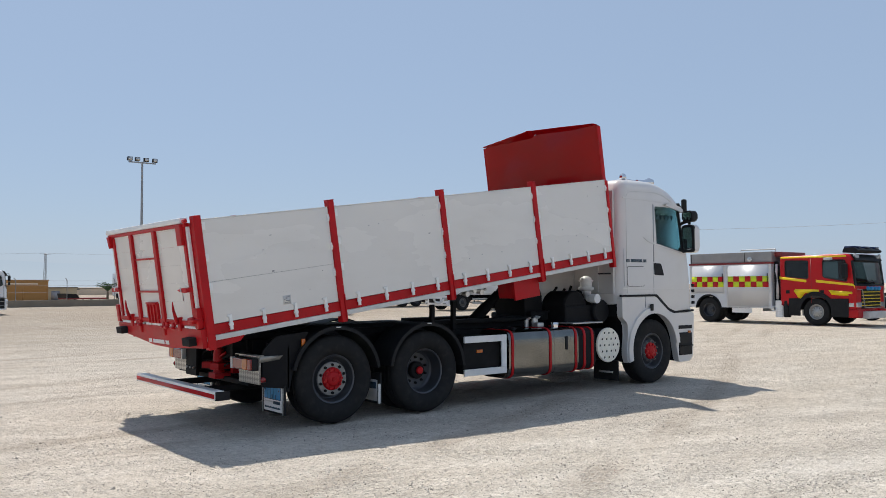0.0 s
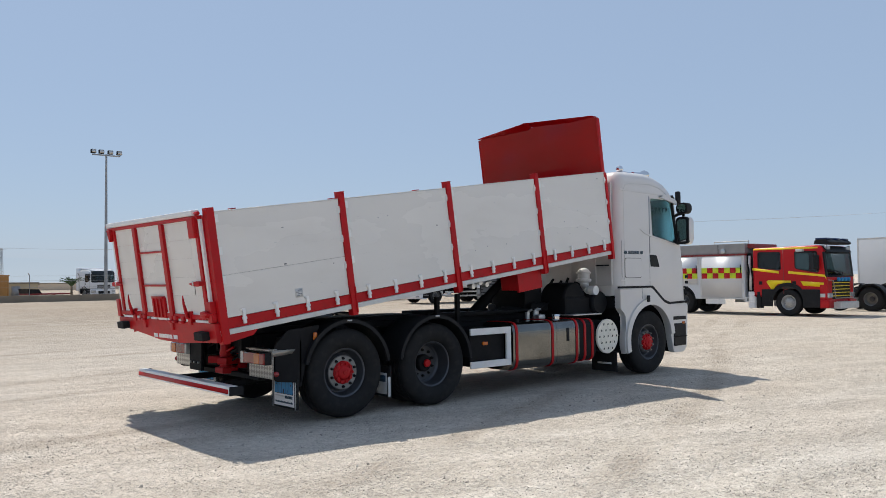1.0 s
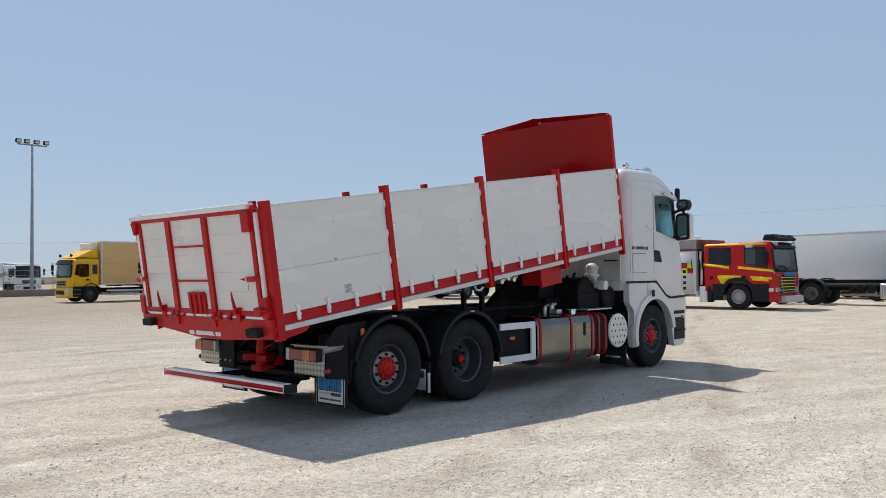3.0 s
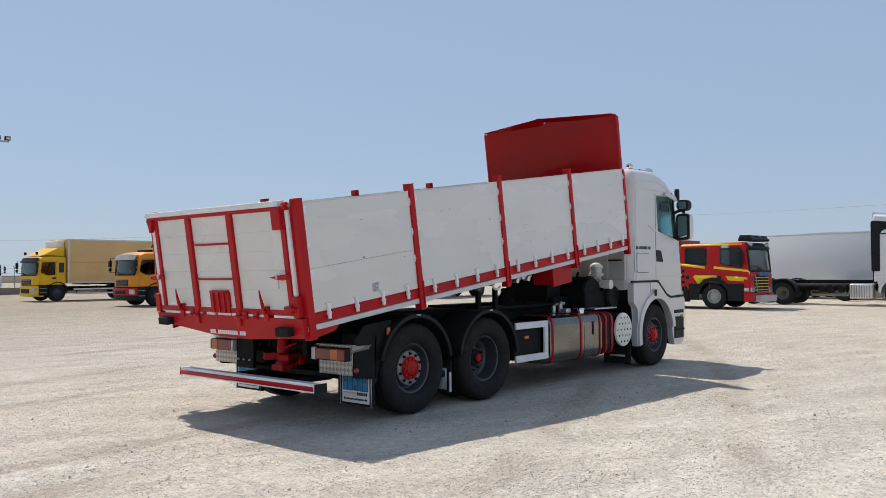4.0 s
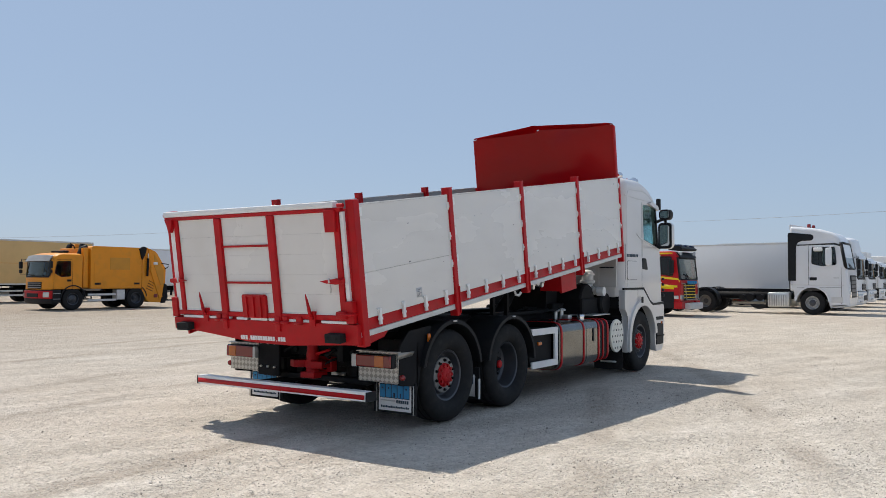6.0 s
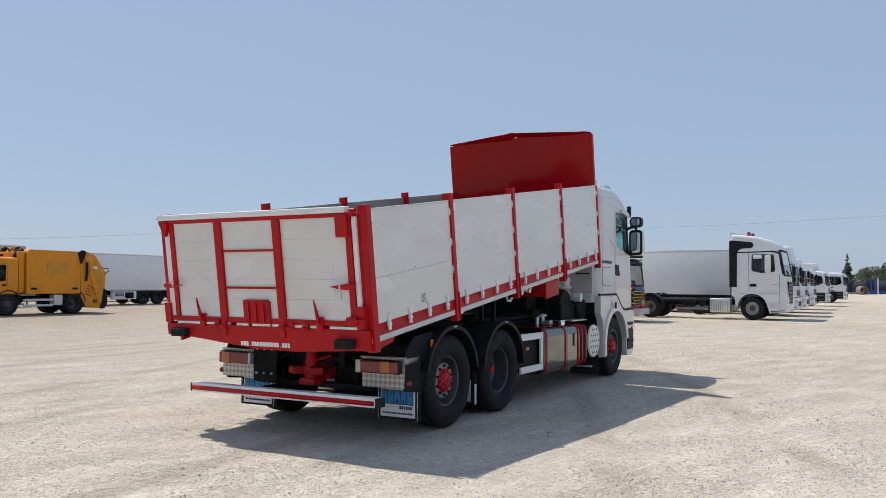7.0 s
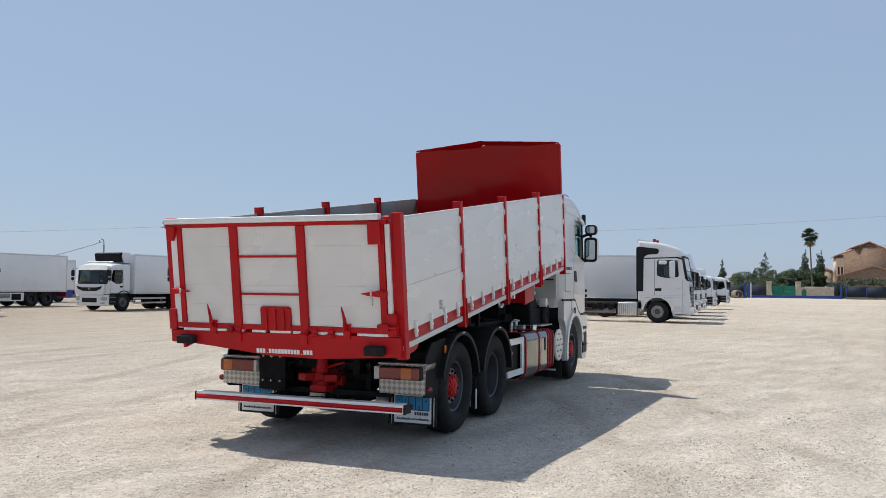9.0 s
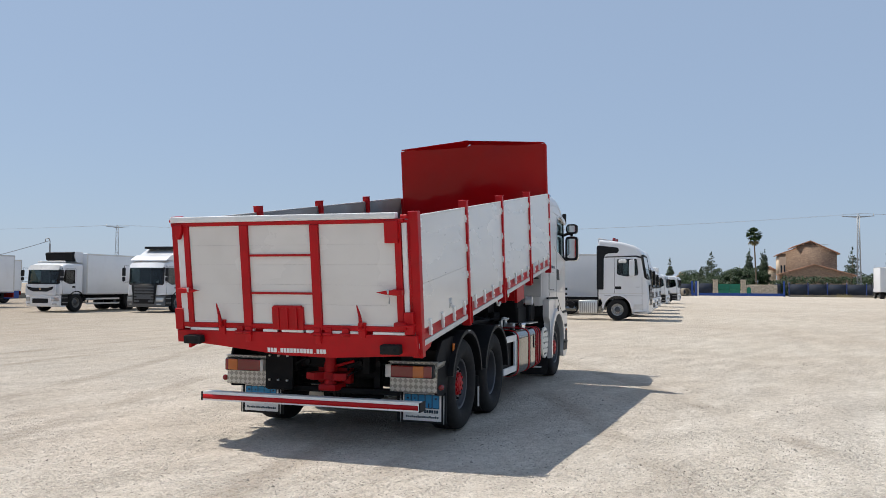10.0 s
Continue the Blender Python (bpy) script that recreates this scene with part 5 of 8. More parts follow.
for s in (-1, 1):
    Y = s * 1.21
    part("side_window", prism(bmesh.new(), inset(WIN, -0.004), "y", Y - s * 0.012, Y - s * 0.007), cab_glass, cab, "greenish side window", smooth=0).visible_shadow = False
    part("window_seal", prism(bmesh.new(), rounded([(6.90, 2.20), (6.97, 2.19), (6.995, 2.25), (6.88, 2.92), (6.83, 2.92), (6.93, 2.25)], 0.01), "y", Y - s * 0.006, Y + s * 0.005), plastic_black, cab)
    part("window_sill", prism(bmesh.new(), [(6.245, 2.315), (6.25, 2.285), (6.95, 2.165), (6.96, 2.19)], "y", Y - s * 0.006, Y + s * 0.006), plastic_black, cab)
    part("wind_deflector", prism(bmesh.new(), rounded([(6.42, 2.965), (6.95, 2.86), (6.97, 2.90), (6.90, 2.95), (6.60, 3.0)], 0.02), "y", Y - s * 0.01, Y + s * 0.035, 0.01), cab_white, cab)
    part("door_handle", prism(bmesh.new(), rounded([(6.17, 1.98), (6.36, 1.97), (6.44, 1.77), (6.19, 1.78)], 0.02), "y", Y - s * 0.01, Y + s * 0.008, 0.004), plastic_black, cab, "black recessed door handle")
    hatch = rounded([(5.47, 1.59), (5.93, 1.59), (5.93, 1.92), (5.47, 1.92)], 0.06)
    bm = bmesh.new()
    prism(bm, hatch, "y", Y - s * 0.004, Y + s * 0.003)
    part("hatch_seam", bm, plastic_black, cab)
    part("locker_hatch", prism(bmesh.new(), inset(hatch, 0.008), "y", Y - s * 0.004, Y + s * 0.010, 0.004), cab_white, cab)
    for a, b in (((6.165, 1.44), (6.165, 2.0)), ((6.165, 2.0), (6.185, 2.96)), ((5.40, 1.60), (5.40, 2.2))):
        part("panel_seam", boxes((min(a[0], b[0]) - 0.003, max(a[0], b[0]) + 0.003, Y - s * 0.002, Y + s * 0.0025, a[1], b[1])), galvanised, cab)
    part("panel_seam", tube(bmesh.new(), [(5.47, Y, 1.48), (5.47, Y, 3.03), (5.50, Y, 3.10), (5.58, Y, 3.14), (6.20, Y, 3.16), (6.45, Y, 3.12), (6.68, Y, 3.02)], 0.005, 5), back_grey, cab)
    part("moulding", prism(bmesh.new(), [(5.36, 1.545), (7.18, 1.53), (7.18, 1.55), (5.36, 1.565)], "y", Y - s * 0.002, Y + s * 0.006, 0.002), cab_white, cab)
    part("moulding", prism(bmesh.new(), rounded([(5.9, 2.40), (6.02, 2.33), (6.22, 2.28), (7.08, 2.13), (7.08, 2.15), (6.22, 2.31), (6.04, 2.355)], 0.01), "y", Y - s * 0.002, Y + s * 0.010, 0.003), cab_white, cab)
    part("roof_moulding", prism(bmesh.new(), rounded([(5.38, 3.02), (6.75, 2.99), (6.75, 3.01), (5.38, 3.045)], 0.005), "y", Y - s * 0.002, Y + s * 0.008, 0.002), cab_white, cab)
    for k in range(18):
        u0 = 5.46 + 0.029 * k
        part("dark_bar", boxes((u0, u0 + (0.008 if k in (3, 14) else 0.022), Y - s * 0.002, Y + s * 0.003, 1.985, 1.994 if k in (3, 14) else 2.035)), logo_dark, cab, "dark lettering bar")
    part("gap_strip", prism(bmesh.new(), [(5.30, 1.425), (6.20, 1.425), (6.53, 1.18), (6.70, 1.135), (7.26, 1.15), (7.26, 1.185), (6.72, 1.17), (6.56, 1.22), (6.23, 1.458), (5.30, 1.458)], "y", min(Y - s * 0.02, Y + s * 0.012), max(Y - s * 0.02, Y + s * 0.012)), plastic_black, cab)
    # pennants inside the window
    for k in range(5):
        x = 6.32 + 0.10 * k
        part("pennant", prism(bmesh.new(), [(x, 2.80), (x + 0.07, 2.795), (x + 0.035, 2.71)], "y", Y - s * 0.06, Y - s * 0.055), plastic_black, cab)
    # fender and front corner
    low = [(5.32, 1.42), (5.32, 1.10), (5.44, 1.0)] + arc(FX, 0.56, 0.70, 158, 196, 6) + arc(FX, 0.56, 0.605, 196, 5, 22) + [(6.80, 0.30), (7.14, 0.30), (7.21, 0.42), (7.25, 1.14), (6.68, 1.13), (6.52, 1.18), (6.19, 1.42)]
    low = rounded(low, [0.02, 0.02, 0.02] + [0] * 30 + [0.04, 0.08, 0.05, 0.04, 0.05, 0.08, 0.04])
    y0, y1 = sorted((s * 1.23, s * 1.12))
    part("inner_wing", prism(bmesh.new(), inset(low, 0.012), "y", min(s * 1.118, s * 0.72), max(s * 1.118, s * 0.72)), chassis_black, truck, smooth=35)
    fen = part("front_fender", prism(bmesh.new(), low, "y", y0, y1, 0.02), cab_white, truck, "white front wing and bumper corner", smooth=35)
    lip = arc(FX, 0.56, 0.685, 196, 6, 22) + arc(FX, 0.56, 0.585, 6, 196, 22)
    part("fender_lip", prism(bmesh.new(), lip, "y", min(s * 1.22, s * 1.265), max(s * 1.22, s * 1.265), 0.012), cab_white, fen, smooth=30)
    part("cab_step", boxes((6.80, 7.17, min(s * 1.20, s * 1.245), max(s * 1.20, s * 1.245), 0.41, 0.80), bevel=0.02), plastic_black, fen, "dark cab step")
    part("cab_step", boxes((6.80, 7.18, min(s * 1.20, s * 1.24), max(s * 1.20, s * 1.24), 0.86, 0.92), bevel=0.01), plastic_black, fen)
    part("step_edge", boxes((6.83, 7.18, min(s * 1.23, s * 1.26), max(s * 1.23, s * 1.26), 0.56, 0.585), bevel=0.006), chassis_black, fen)
    part("side_indicator", boxes((7.06, 7.13, s * 1.236 - 0.008, s * 1.236 + 0.008, 0.775, 0.825)), orange_lens, fen)
    part("panel_seam", boxes((5.905, 5.912, s * 1.2305 - 0.004, s * 1.2305 + 0.004, 1.24, 1.42)), galvanised, fen)
    part("dark_tab", boxes((5.99, 6.07, s * 1.266 - 0.01, s * 1.266 + 0.006, 1.19, 1.30), bevel=0.01), plastic_black, fen)
    for k in range(4):
        part("door_edge_tab", boxes((7.235, 7.29, s * 1.19, s * 1.225, 1.28 + 0.1 * k, 1.33 + 0.1 * k), bevel=0.006), plastic_black, cab)
    # mirrors
    mirror = part("mirror_arm", tube(bmesh.new(), [(6.93, s * 1.17, 2.64), (6.95, s * 1.28, 2.69), (6.97, s * 1.36, 2.68), (6.97, s * 1.38, 2.20), (6.94, s * 1.26, 2.18), (6.93, s * 1.18, 2.24)], 0.028), plastic_black, truck)
    ym = s * 1.37
    part("mirror_housing", prism(bmesh.new(), mirror_outline(ym, 0.125, 2.16, 2.64, 0.075), "x", 6.93, 7.07, 0.035), cab_white, mirror, "white mirror housing")
    part("mirror_glass", prism(bmesh.new(), mirror_outline(ym, 0.088, 2.21, 2.59, 0.05), "x", 6.894, 6.906), mirror_face, mirror, "mirror glass")
    part("mirror_rim", prism(bmesh.new(), mirror_outline(ym, 0.122, 2.165, 2.635, 0.072), "x", 6.90, 6.96, 0.012), plastic_black, mirror)
    part("wide_mirror_housing", prism(bmesh.new(), mirror_outline(ym, 0.108, 2.69, 2.88, 0.06), "x", 6.90, 7.05, 0.03), plastic_black, mirror, "black wide-angle mirror housing")
    part("wide_mirror_glass", prism(bmesh.new(), mirror_outline(ym, 0.078, 2.72, 2.85, 0.04), "x", 6.892, 6.906), mirror_face, mirror)
    part("side_light", boxes((7.02, 7.10, s * 1.16, s * 1.24, 2.88, 3.10), bevel=0.03), plastic_black, truck)
    part("roof_horn", lathe(bmesh.new(), [(0.0, 6.05), (0.03, 6.05), (0.035, 6.25), (0.075, 6.36), (0.08, 6.37), (0.0, 6.37)], 14, (0, s * 0.98, 3.36), "x"), chrome, truck, "chrome air horn") if s < 0 else None
# back wall of the cab and roof rail
part("cab_back", boxes((5.265, 5.305, -1.10, 1.10, 1.47, 3.15), bevel=0.01), back_grey, cab, "grey metal rear wall")
for y in (-0.78, 0.78, -0.25):
    part("back_seam", boxes((5.255, 5.268, y - 0.012, y + 0.012, 1.50, 3.1), bevel=0.003), strip_grey, cab)
part("grab_handle", tube(bmesh.new(), [(5.262, -1.05, 1.80), (5.23, -1.04, 1.80), (5.23, -0.82, 1.80), (5.262, -0.81, 1.80)], 0.012), plastic_black, cab)
bm = tube(bmesh.new(), [(5.62, -1.0, 3.24), (5.62, -1.0, 3.37), (6.45, -1.0, 3.32), (6.45, -1.0, 3.22)], 0.02)
part("roof_bar", bm, chrome, truck, "chrome roof bar")
for x, z in ((5.66, 3.40), (6.40, 3.365)):
    bm = bmesh.new()
    bmesh.ops.create_uvsphere(bm, u_segments=14, v_segments=10, radius=0.062, matrix=pose(x, -1.0, z))
    part("roof_lamp", bm, chrome, truck, "round chrome roof lamp")
part("aerial", rod(bmesh.new(), (5.5, 0.3, 3.4), (5.45, 0.3, 3.95), 0.005, 6), plastic_black, truck)
part("sun_visor", prism(bmesh.new(), [(6.94, 3.02), (7.06, 3.04), (7.19, 2.90), (7.17, 2.88), (7.05, 3.0)], "y", -1.1, 1.1, 0.004), plastic_black, truck)
part("windscreen", prism(bmesh.new(), [(6.99, 2.98), (7.20, 2.14), (7.215, 2.145), (7.005, 2.985)], "y", -1.045, 1.045), cab_glass, cab).visible_shadow = False
part("front_grille", boxes((7.27, 7.31, -0.8, 0.8, 1.25, 1.9), bevel=0.01), plastic_black, truck)
part("front_bumper", prism(bmesh.new(), rounded([(6.9, 0.30), (7.24, 0.30), (7.32, 0.5), (7.30, 1.14), (6.9, 1.14)], 0.06), "y", -0.715, 0.715), cab_white, truck)
for s in (-1, 1):
    part("seat", boxes((6.1, 6.6, s * 0.6 - 0.24, s * 0.6 + 0.24, 1.75, 1.9), (6.08, 6.2, s * 0.6 - 0.22, s * 0.6 + 0.22, 1.88, 2.45), bevel=0.05), plastic_black, cab)


# ---- background lorries: x forward from the front axle, y to the left ----
def cab_inside(c, rear, front, top, half, sill):
    """Dark lining, dashboard and seats behind a cab's windows."""
    part("lining", boxes((rear + 0.03, rear + 0.06, -half + 0.09, half - 0.09, 1.06, top - 0.14), (rear + 0.06, front - 0.62, -half + 0.12, half - 0.12, top - 0.12, top - 0.09), (rear + 0.06, front - 0.35, -half + 0.09, half - 0.09, 1.06, 1.10)), lining_dark, c)
    part("dashboard", boxes((front - 0.62, front - 0.30, -half + 0.2, half - 0.2, 1.10, sill + 0.03), bevel=0.05), plastic_black, c)
    for s in (-1, 1):
        part("door_lining", boxes((rear + 0.10, front - 0.36, s * (half - 0.045) - 0.012, s * (half - 0.045) + 0.012, 1.06, sill - 0.04)), lining_dark, c)
        part("seat", boxes((rear + 0.25, rear + 0.75, s * 0.62 - 0.24, s * 0.62 + 0.24, 1.25, 1.45), (rear + 0.2, rear + 0.34, s * 0.62 - 0.23, s * 0.62 + 0.23, 1.42, min(2.15, top - 0.5)), bevel=0.05), lining_dark, c)


def lorry_cab(root, paint, prof, half=1.22, r=0.10, side_windows=(), screen=None, label="", opening=None):
    holes = [rounded(w, 0.08) for w in side_windows]
    c = part("cab_body", shell(bmesh.new(), prof, half, r, holes, opening=opening), paint, root, label, smooth=35)
    for s in (-1, 1):
        for w in holes:
            part("side_window", prism(bmesh.new(), inset(w, -0.004), "y", s * (half - 0.014), s * (half - 0.008)), lorry_glass, c, "dark side window", smooth=0).visible_shadow = False
            part("window_seal", tube(bmesh.new(), [(x, s * half, z) for x, z in w + w[:1]], 0.018, 6), plastic_black, c)
    (x0, z0), (x1, z1) = screen
    part("windscreen", prism(bmesh.new(), [(x0 - 0.010, z0), (x0 - 0.003, z0), (x1 - 0.003, z1), (x1 - 0.010, z1)], "y", -(half - r), half - r), lorry_glass if opening else dark_glass, c, "windscreen", smooth=0).visible_shadow = False
    for s in (-1, 1):
        part("wiper", rod(bmesh.new(), (x0 + 0.03, s * 0.15, z0 + 0.02), (x0 + 0.03 + (x1 - x0) * 0.5, s * 0.15 - 0.5, z0 + (z1 - z0) * 0.25), 0.012, 6), plastic_black, c)
        y0, y1 = sorted((s * (half - r - 0.05), s * (half - 0.012)))
        part("screen_pillar", prism(bmesh.new(), [(x0 - 0.06, z0 - 0.04), (x0 + 0.008, z0 - 0.04), (x1 + 0.008, z1 + 0.04), (x1 - 0.06, z1 + 0.04)], "y", y0, y1, 0.004), plastic_black, c)
    for a, b in ((z0 - 0.05, z0 + 0.02), (z1 - 0.02, z1 + 0.07)):
        xa, xb = (x0 + (x1 - x0) * (z - z0) / (z1 - z0) for z in (a, b))
        part("screen_seal", prism(bmesh.new(), [(xa - 0.03, a), (xa + 0.008, a), (xb + 0.008, b), (xb - 0.03, b)], "y", -(half - r - 0.05), half - r - 0.05), plastic_black, c)
    return c


def lorry_mirrors(root, x, z0, z1, half=1.22, material=None, both=True):
    for s in (-1, 1) if both else (-1,):
        arm = part("mirror_arm", tube(bmesh.new(), [(x - 0.1, s * half, z1 + 0.05), (x + 0.05, s * (half + 0.2), z1 + 0.08), (x + 0.05, s * (half + 0.22), z0), (x - 0.1, s * half, z0 + 0.05)], 0.02, 6), plastic_black, root)
        part("mirror_housing", boxes((x, x + 0.14, s * (half + 0.22) - 0.13, s * (half + 0.22) + 0.13, z0, z1), bevel=0.05), material or plastic_black, arm)


def lorry_chassis(root, x0, x1, z0=0.62, z1=0.88):
    for s in (-1, 1):
        part("chassis_rail", boxes((x0, x1, s * 0.42 - 0.04, s * 0.42 + 0.04, z0, z1)), chassis_black, root)


def lorry_box(root, x0, x1, z0, z1, paint, edge, half=1.25, label=""):
    b = part("cargo_box", boxes((x0, x1, -half, half, z0, z1), bevel=0.03), paint, root, label)
    for s in (-1, 1):
        for z in (z0 + 0.04, z1 - 0.04):
            part("edge_trim", boxes((x0 + 0.02, x1 - 0.02, s * half - 0.012, s * half + 0.012, z - 0.045, z + 0.045), bevel=0.006), edge, b)
        for x in (x0 + 0.05, x1 - 0.05):
            part("edge_trim", boxes((x - 0.045, x + 0.045, s * half - 0.013, s * half + 0.013, z0 + 0.09, z1 - 0.09), bevel=0.006), edge, b)
    for k in range(int((x1 - x0) / 1.2)):
        part("floor_bearer", boxes((x0 + 0.5 + 1.2 * k, x0 + 0.58 + 1.2 * k, -1.1, 1.1, z0 - 0.10, z0 - 0.004)), chassis_black, b)
    return b


def side_guard(root, x0, x1, half=1.2, z=(0.45, 0.72), material=None):
    for s in (-1, 1):
        for zz in z:
            part("side_guard", boxes((x0, x1, s * half - 0.015, s * half + 0.015, zz - 0.05, zz + 0.05), bevel=0.01), material or bright_metal, root)
        for x in (x0 + 0.2, x1 - 0.2):
            part("guard_post", boxes((x - 0.03, x + 0.03, s * half - 0.05, s * half - 0.02, 0.4, 0.9)), chassis_black, root)


def wing(root, x, half=1.22, r=0.60, material=None, depth=0.5):
    for s in (-1, 1):
        y0, y1 = sorted((s * (half + 0.015), s * (half - depth)))
        part("wheel_wing", prism(bmesh.new(), arc(x, 0.54, r + 0.05, 5, 175, 16) + arc(x, 0.54, r, 175, 5, 16), "y", y0, y1), material or plastic_black, root, smooth=30)


def axle_pair(root, x, style="flat", rim=None, hub=None, twin=False, y=1.06):
    for s in (-1, 1):
        wheel(root, x, s * y, s, style, rim or rim_silver, hub or rim_grey, nuts=rim is rim_bright, twin=twin)


def slats(root, x, half, z0, z1, n, material, depth=0.03, fill=0.32):
    for k in range(n):
        z = z0 + (z1 - z0) * (k + 0.5) / n
        h = (z1 - z0) / n * fill
        part("grille_slat", boxes((x, x + depth, -half, half, z - h, z + h), bevel=0.008), material, root)


# fire engine
def fire_engine():
    root = thing("fire_engine", pose(27.12, 7.30, 0, 0, 0, -90), "red and white fire engine with yellow stripes and checks, parked", "fire engine")
    prof = [(-1.46, 0.72), (-1.46, 2.60), (-1.40, 2.70), (1.15, 2.74), (1.30, 2.68), (1.40, 2.52), (1.411, 2.43), (1.5075, 1.56), (1.52, 1.45), (1.52, 0.55)] + arc(0, 0.54, 0.66, 5, 175, 14) + [(-0.75, 0.72)]
    lorry_cab(root, fire_red, rounded(prof, [0.03, 0.08, 0.06, 0.1, 0.1, 0.04, 0, 0, 0.04, 0.05] + [0] * 16), 1.22, 0.09,
              [[(-1.22, 1.90), (-0.28, 1.80), (-0.28, 2.50), (-1.22, 2.52)], [(0.30, 1.86), (0.55, 1.80), (1.22, 1.68), (1.16, 2.50), (0.30, 2.52)]],
              ((1.5075, 1.56), (1.411, 2.43)), "red crew cab", (1.40, 1.515, 1.555, 2.435))
    crew = root.children[0]
    cab_inside(crew, -1.46, 1.52, 2.74, 1.22, 1.62)
    H = 1.22
    for s in (-1, 1):
        for poly in ([(-1.46, 1.80), (-0.36, 1.66), (-0.36, 1.76), (-1.46, 1.90)], [(0.02, 1.66), (1.45, 1.52), (1.50, 1.42), (1.50, 1.50), (1.44, 1.60), (0.02, 1.76)],
                     [(-0.81, 1.40), (0.13, 1.38), (0.13, 1.235), (-0.40, 1.25), (-0.52, 1.14), (-0.50, 1.02), (-0.66, 1.0), (-0.88, 1.33)], [(0.50, 1.36), (1.40, 1.30), (1.40, 1.22), (1.25, 1.22), (1.25, 1.14), (0.62, 1.18)],
                     [(-1.40, 2.61), (1.20, 2.61), (1.20, 2.67), (-1.40, 2.67)]):
            part("stripe", prism(bmesh.new(), poly, "y", s * (H - 0.002), s * (H + 0.004)), stripe_yellow, root, "yellow reflective stripe")
        part("door_seam", boxes((-0.18, -0.16, s * H - 0.003, s * H + 0.003, 0.85, 2.6)), fire_dark, root)
        part("door_handle", boxes((-1.2, -1.05, s * H - 0.006, s * H + 0.012, 1.22, 1.36), bevel=0.01), plastic_black, root)
        part("door_handle", boxes((0.18, 0.33, s * H - 0.006, s * H + 0.012, 1.22, 1.36), bevel=0.01), plastic_black, root)
        part("lower_skirt", boxes((0.60, 1.26, s * 1.235 - 0.03, s * 1.235 + 0.010, 0.34, 1.04), bevel=0.03), plastic_black, root)
        part("step_board", boxes((-1.08, -0.62, s * 1.22 - 0.03, s * 1.22 + 0.016, 0.36, 1.04), bevel=0.03), plastic_black, root)
        part("skirt_strip", boxes((0.68, 1.24, s * 1.24 - 0.006, s * 1.24 + 0.012, 0.70, 0.72)), locker_grey, root)
        part("skirt_strip", boxes((0.68, 1.24, s * 1.24 - 0.006, s * 1.24 + 0.012, 0.40, 0.415)), locker_grey, root)
        part("wheel_arch_lip", prism(bmesh.new(), arc(0, 0.54, 0.76, 2, 178, 18) + arc(0, 0.54, 0.61, 178, 2, 18), "y", min(s * 1.215, s * 1.262), max(s * 1.215, s * 1.262), 0.01), plastic_black, root, smooth=30)
        part("skirt_strip", boxes((-1.04, -0.72, s * 1.236 - 0.006, s * 1.236 + 0.010, 0.78, 0.80)), locker_grey, root)
        part("headlight", boxes((1.47, 1.55, s * 0.97 - 0.2, s * 0.97 + 0.2, 0.72, 0.90), bevel=0.03), head_lens, root)
        part("headlight_side", boxes((1.2, 1.45, s * 1.226 - 0.006, s * 1.226 + 0.012, 0.74, 0.88), bevel=0.02), head_lens, root)
        part("bumper_corner", boxes((1.20, 1.60, min(s * 1.245, s * 0.6), max(s * 1.245, s * 0.6), 0.32, 0.64), bevel=0.05), fire_red, root)
    wing(root, 0, 1.235, 0.62)
    slats(root, 1.52, 0.75, 0.72, 1.35, 5, stripe_yellow, fill=0.12)
    part("grille", boxes((1.50, 1.525, -0.8, 0.8, 0.66, 1.40), bevel=0.01), plastic_black, root)
    part("bull_bar", tube(bmesh.new(), [(1.55, -1.15, 1.40), (1.62, -0.9, 1.38), (1.66, -0.8, 0.7), (1.66, 0.8, 0.7), (1.62, 0.9, 1.38), (1.55, 1.15, 1.40)], 0.018), locker_grey, root)
    for k in range(4):
        part("blue_lamp", lathe(bmesh.new(), [(0.0, 1.60), (0.08, 1.60), (0.08, 1.66), (0.05, 1.69), (0.0, 1.69)], 14, (0, -0.45 + 0.3 * k, 1.42), "x"), logo_blue, root)
    part("winch_bumper", boxes((1.45, 1.85, -0.85, 0.85, 0.30, 0.56), bevel=0.03), strip_grey, root, "metal front winch platform")
    part("light_bar", prism(bmesh.new(), rounded([(0.95, 2.78), (1.5, 2.78), (1.55, 2.86), (1.4, 2.96), (1.0, 2.94)], 0.03), "y", -1.0, 1.0, 0.02), plastic_black, root)
    for y in (-0.75, 0.75, 0):
        part("blue_beacon", boxes((1.0, 1.45, y - 0.22, y + 0.22, 2.94, 3.02), bevel=0.03), bar_blue, root)
    for s in (-1, 1):
        part("spot_lamp", lathe(bmesh.new(), [(0.0, 1.38), (0.07, 1.38), (0.085, 1.46), (0.0, 1.47)], 12, (0, s * 1.0, 2.66), "x"), head_lens, root)
    lorry_mirrors(root, 1.16, 1.80, 2.36, 1.20)
    for s in (-1, 1):
        part("roof_visor_lamp", boxes((1.36, 1.46, s * 0.85 - 0.12, s * 0.85 + 0.12, 2.56, 2.70), bevel=0.03), head_lens, root)
        part("kerb_mirror", boxes((0.42, 0.70, min(s * 1.23, s * 1.42), max(s * 1.23, s * 1.42), 2.50, 2.60), bevel=0.03), strip_grey, root)
    part("screen_visor", prism(bmesh.new(), [(1.30, 2.70), (1.44, 2.60), (1.50, 2.48), (1.48, 2.47), (1.40, 2.58)], "y", -1.10, 1.10, 0.004), plastic_black, root)
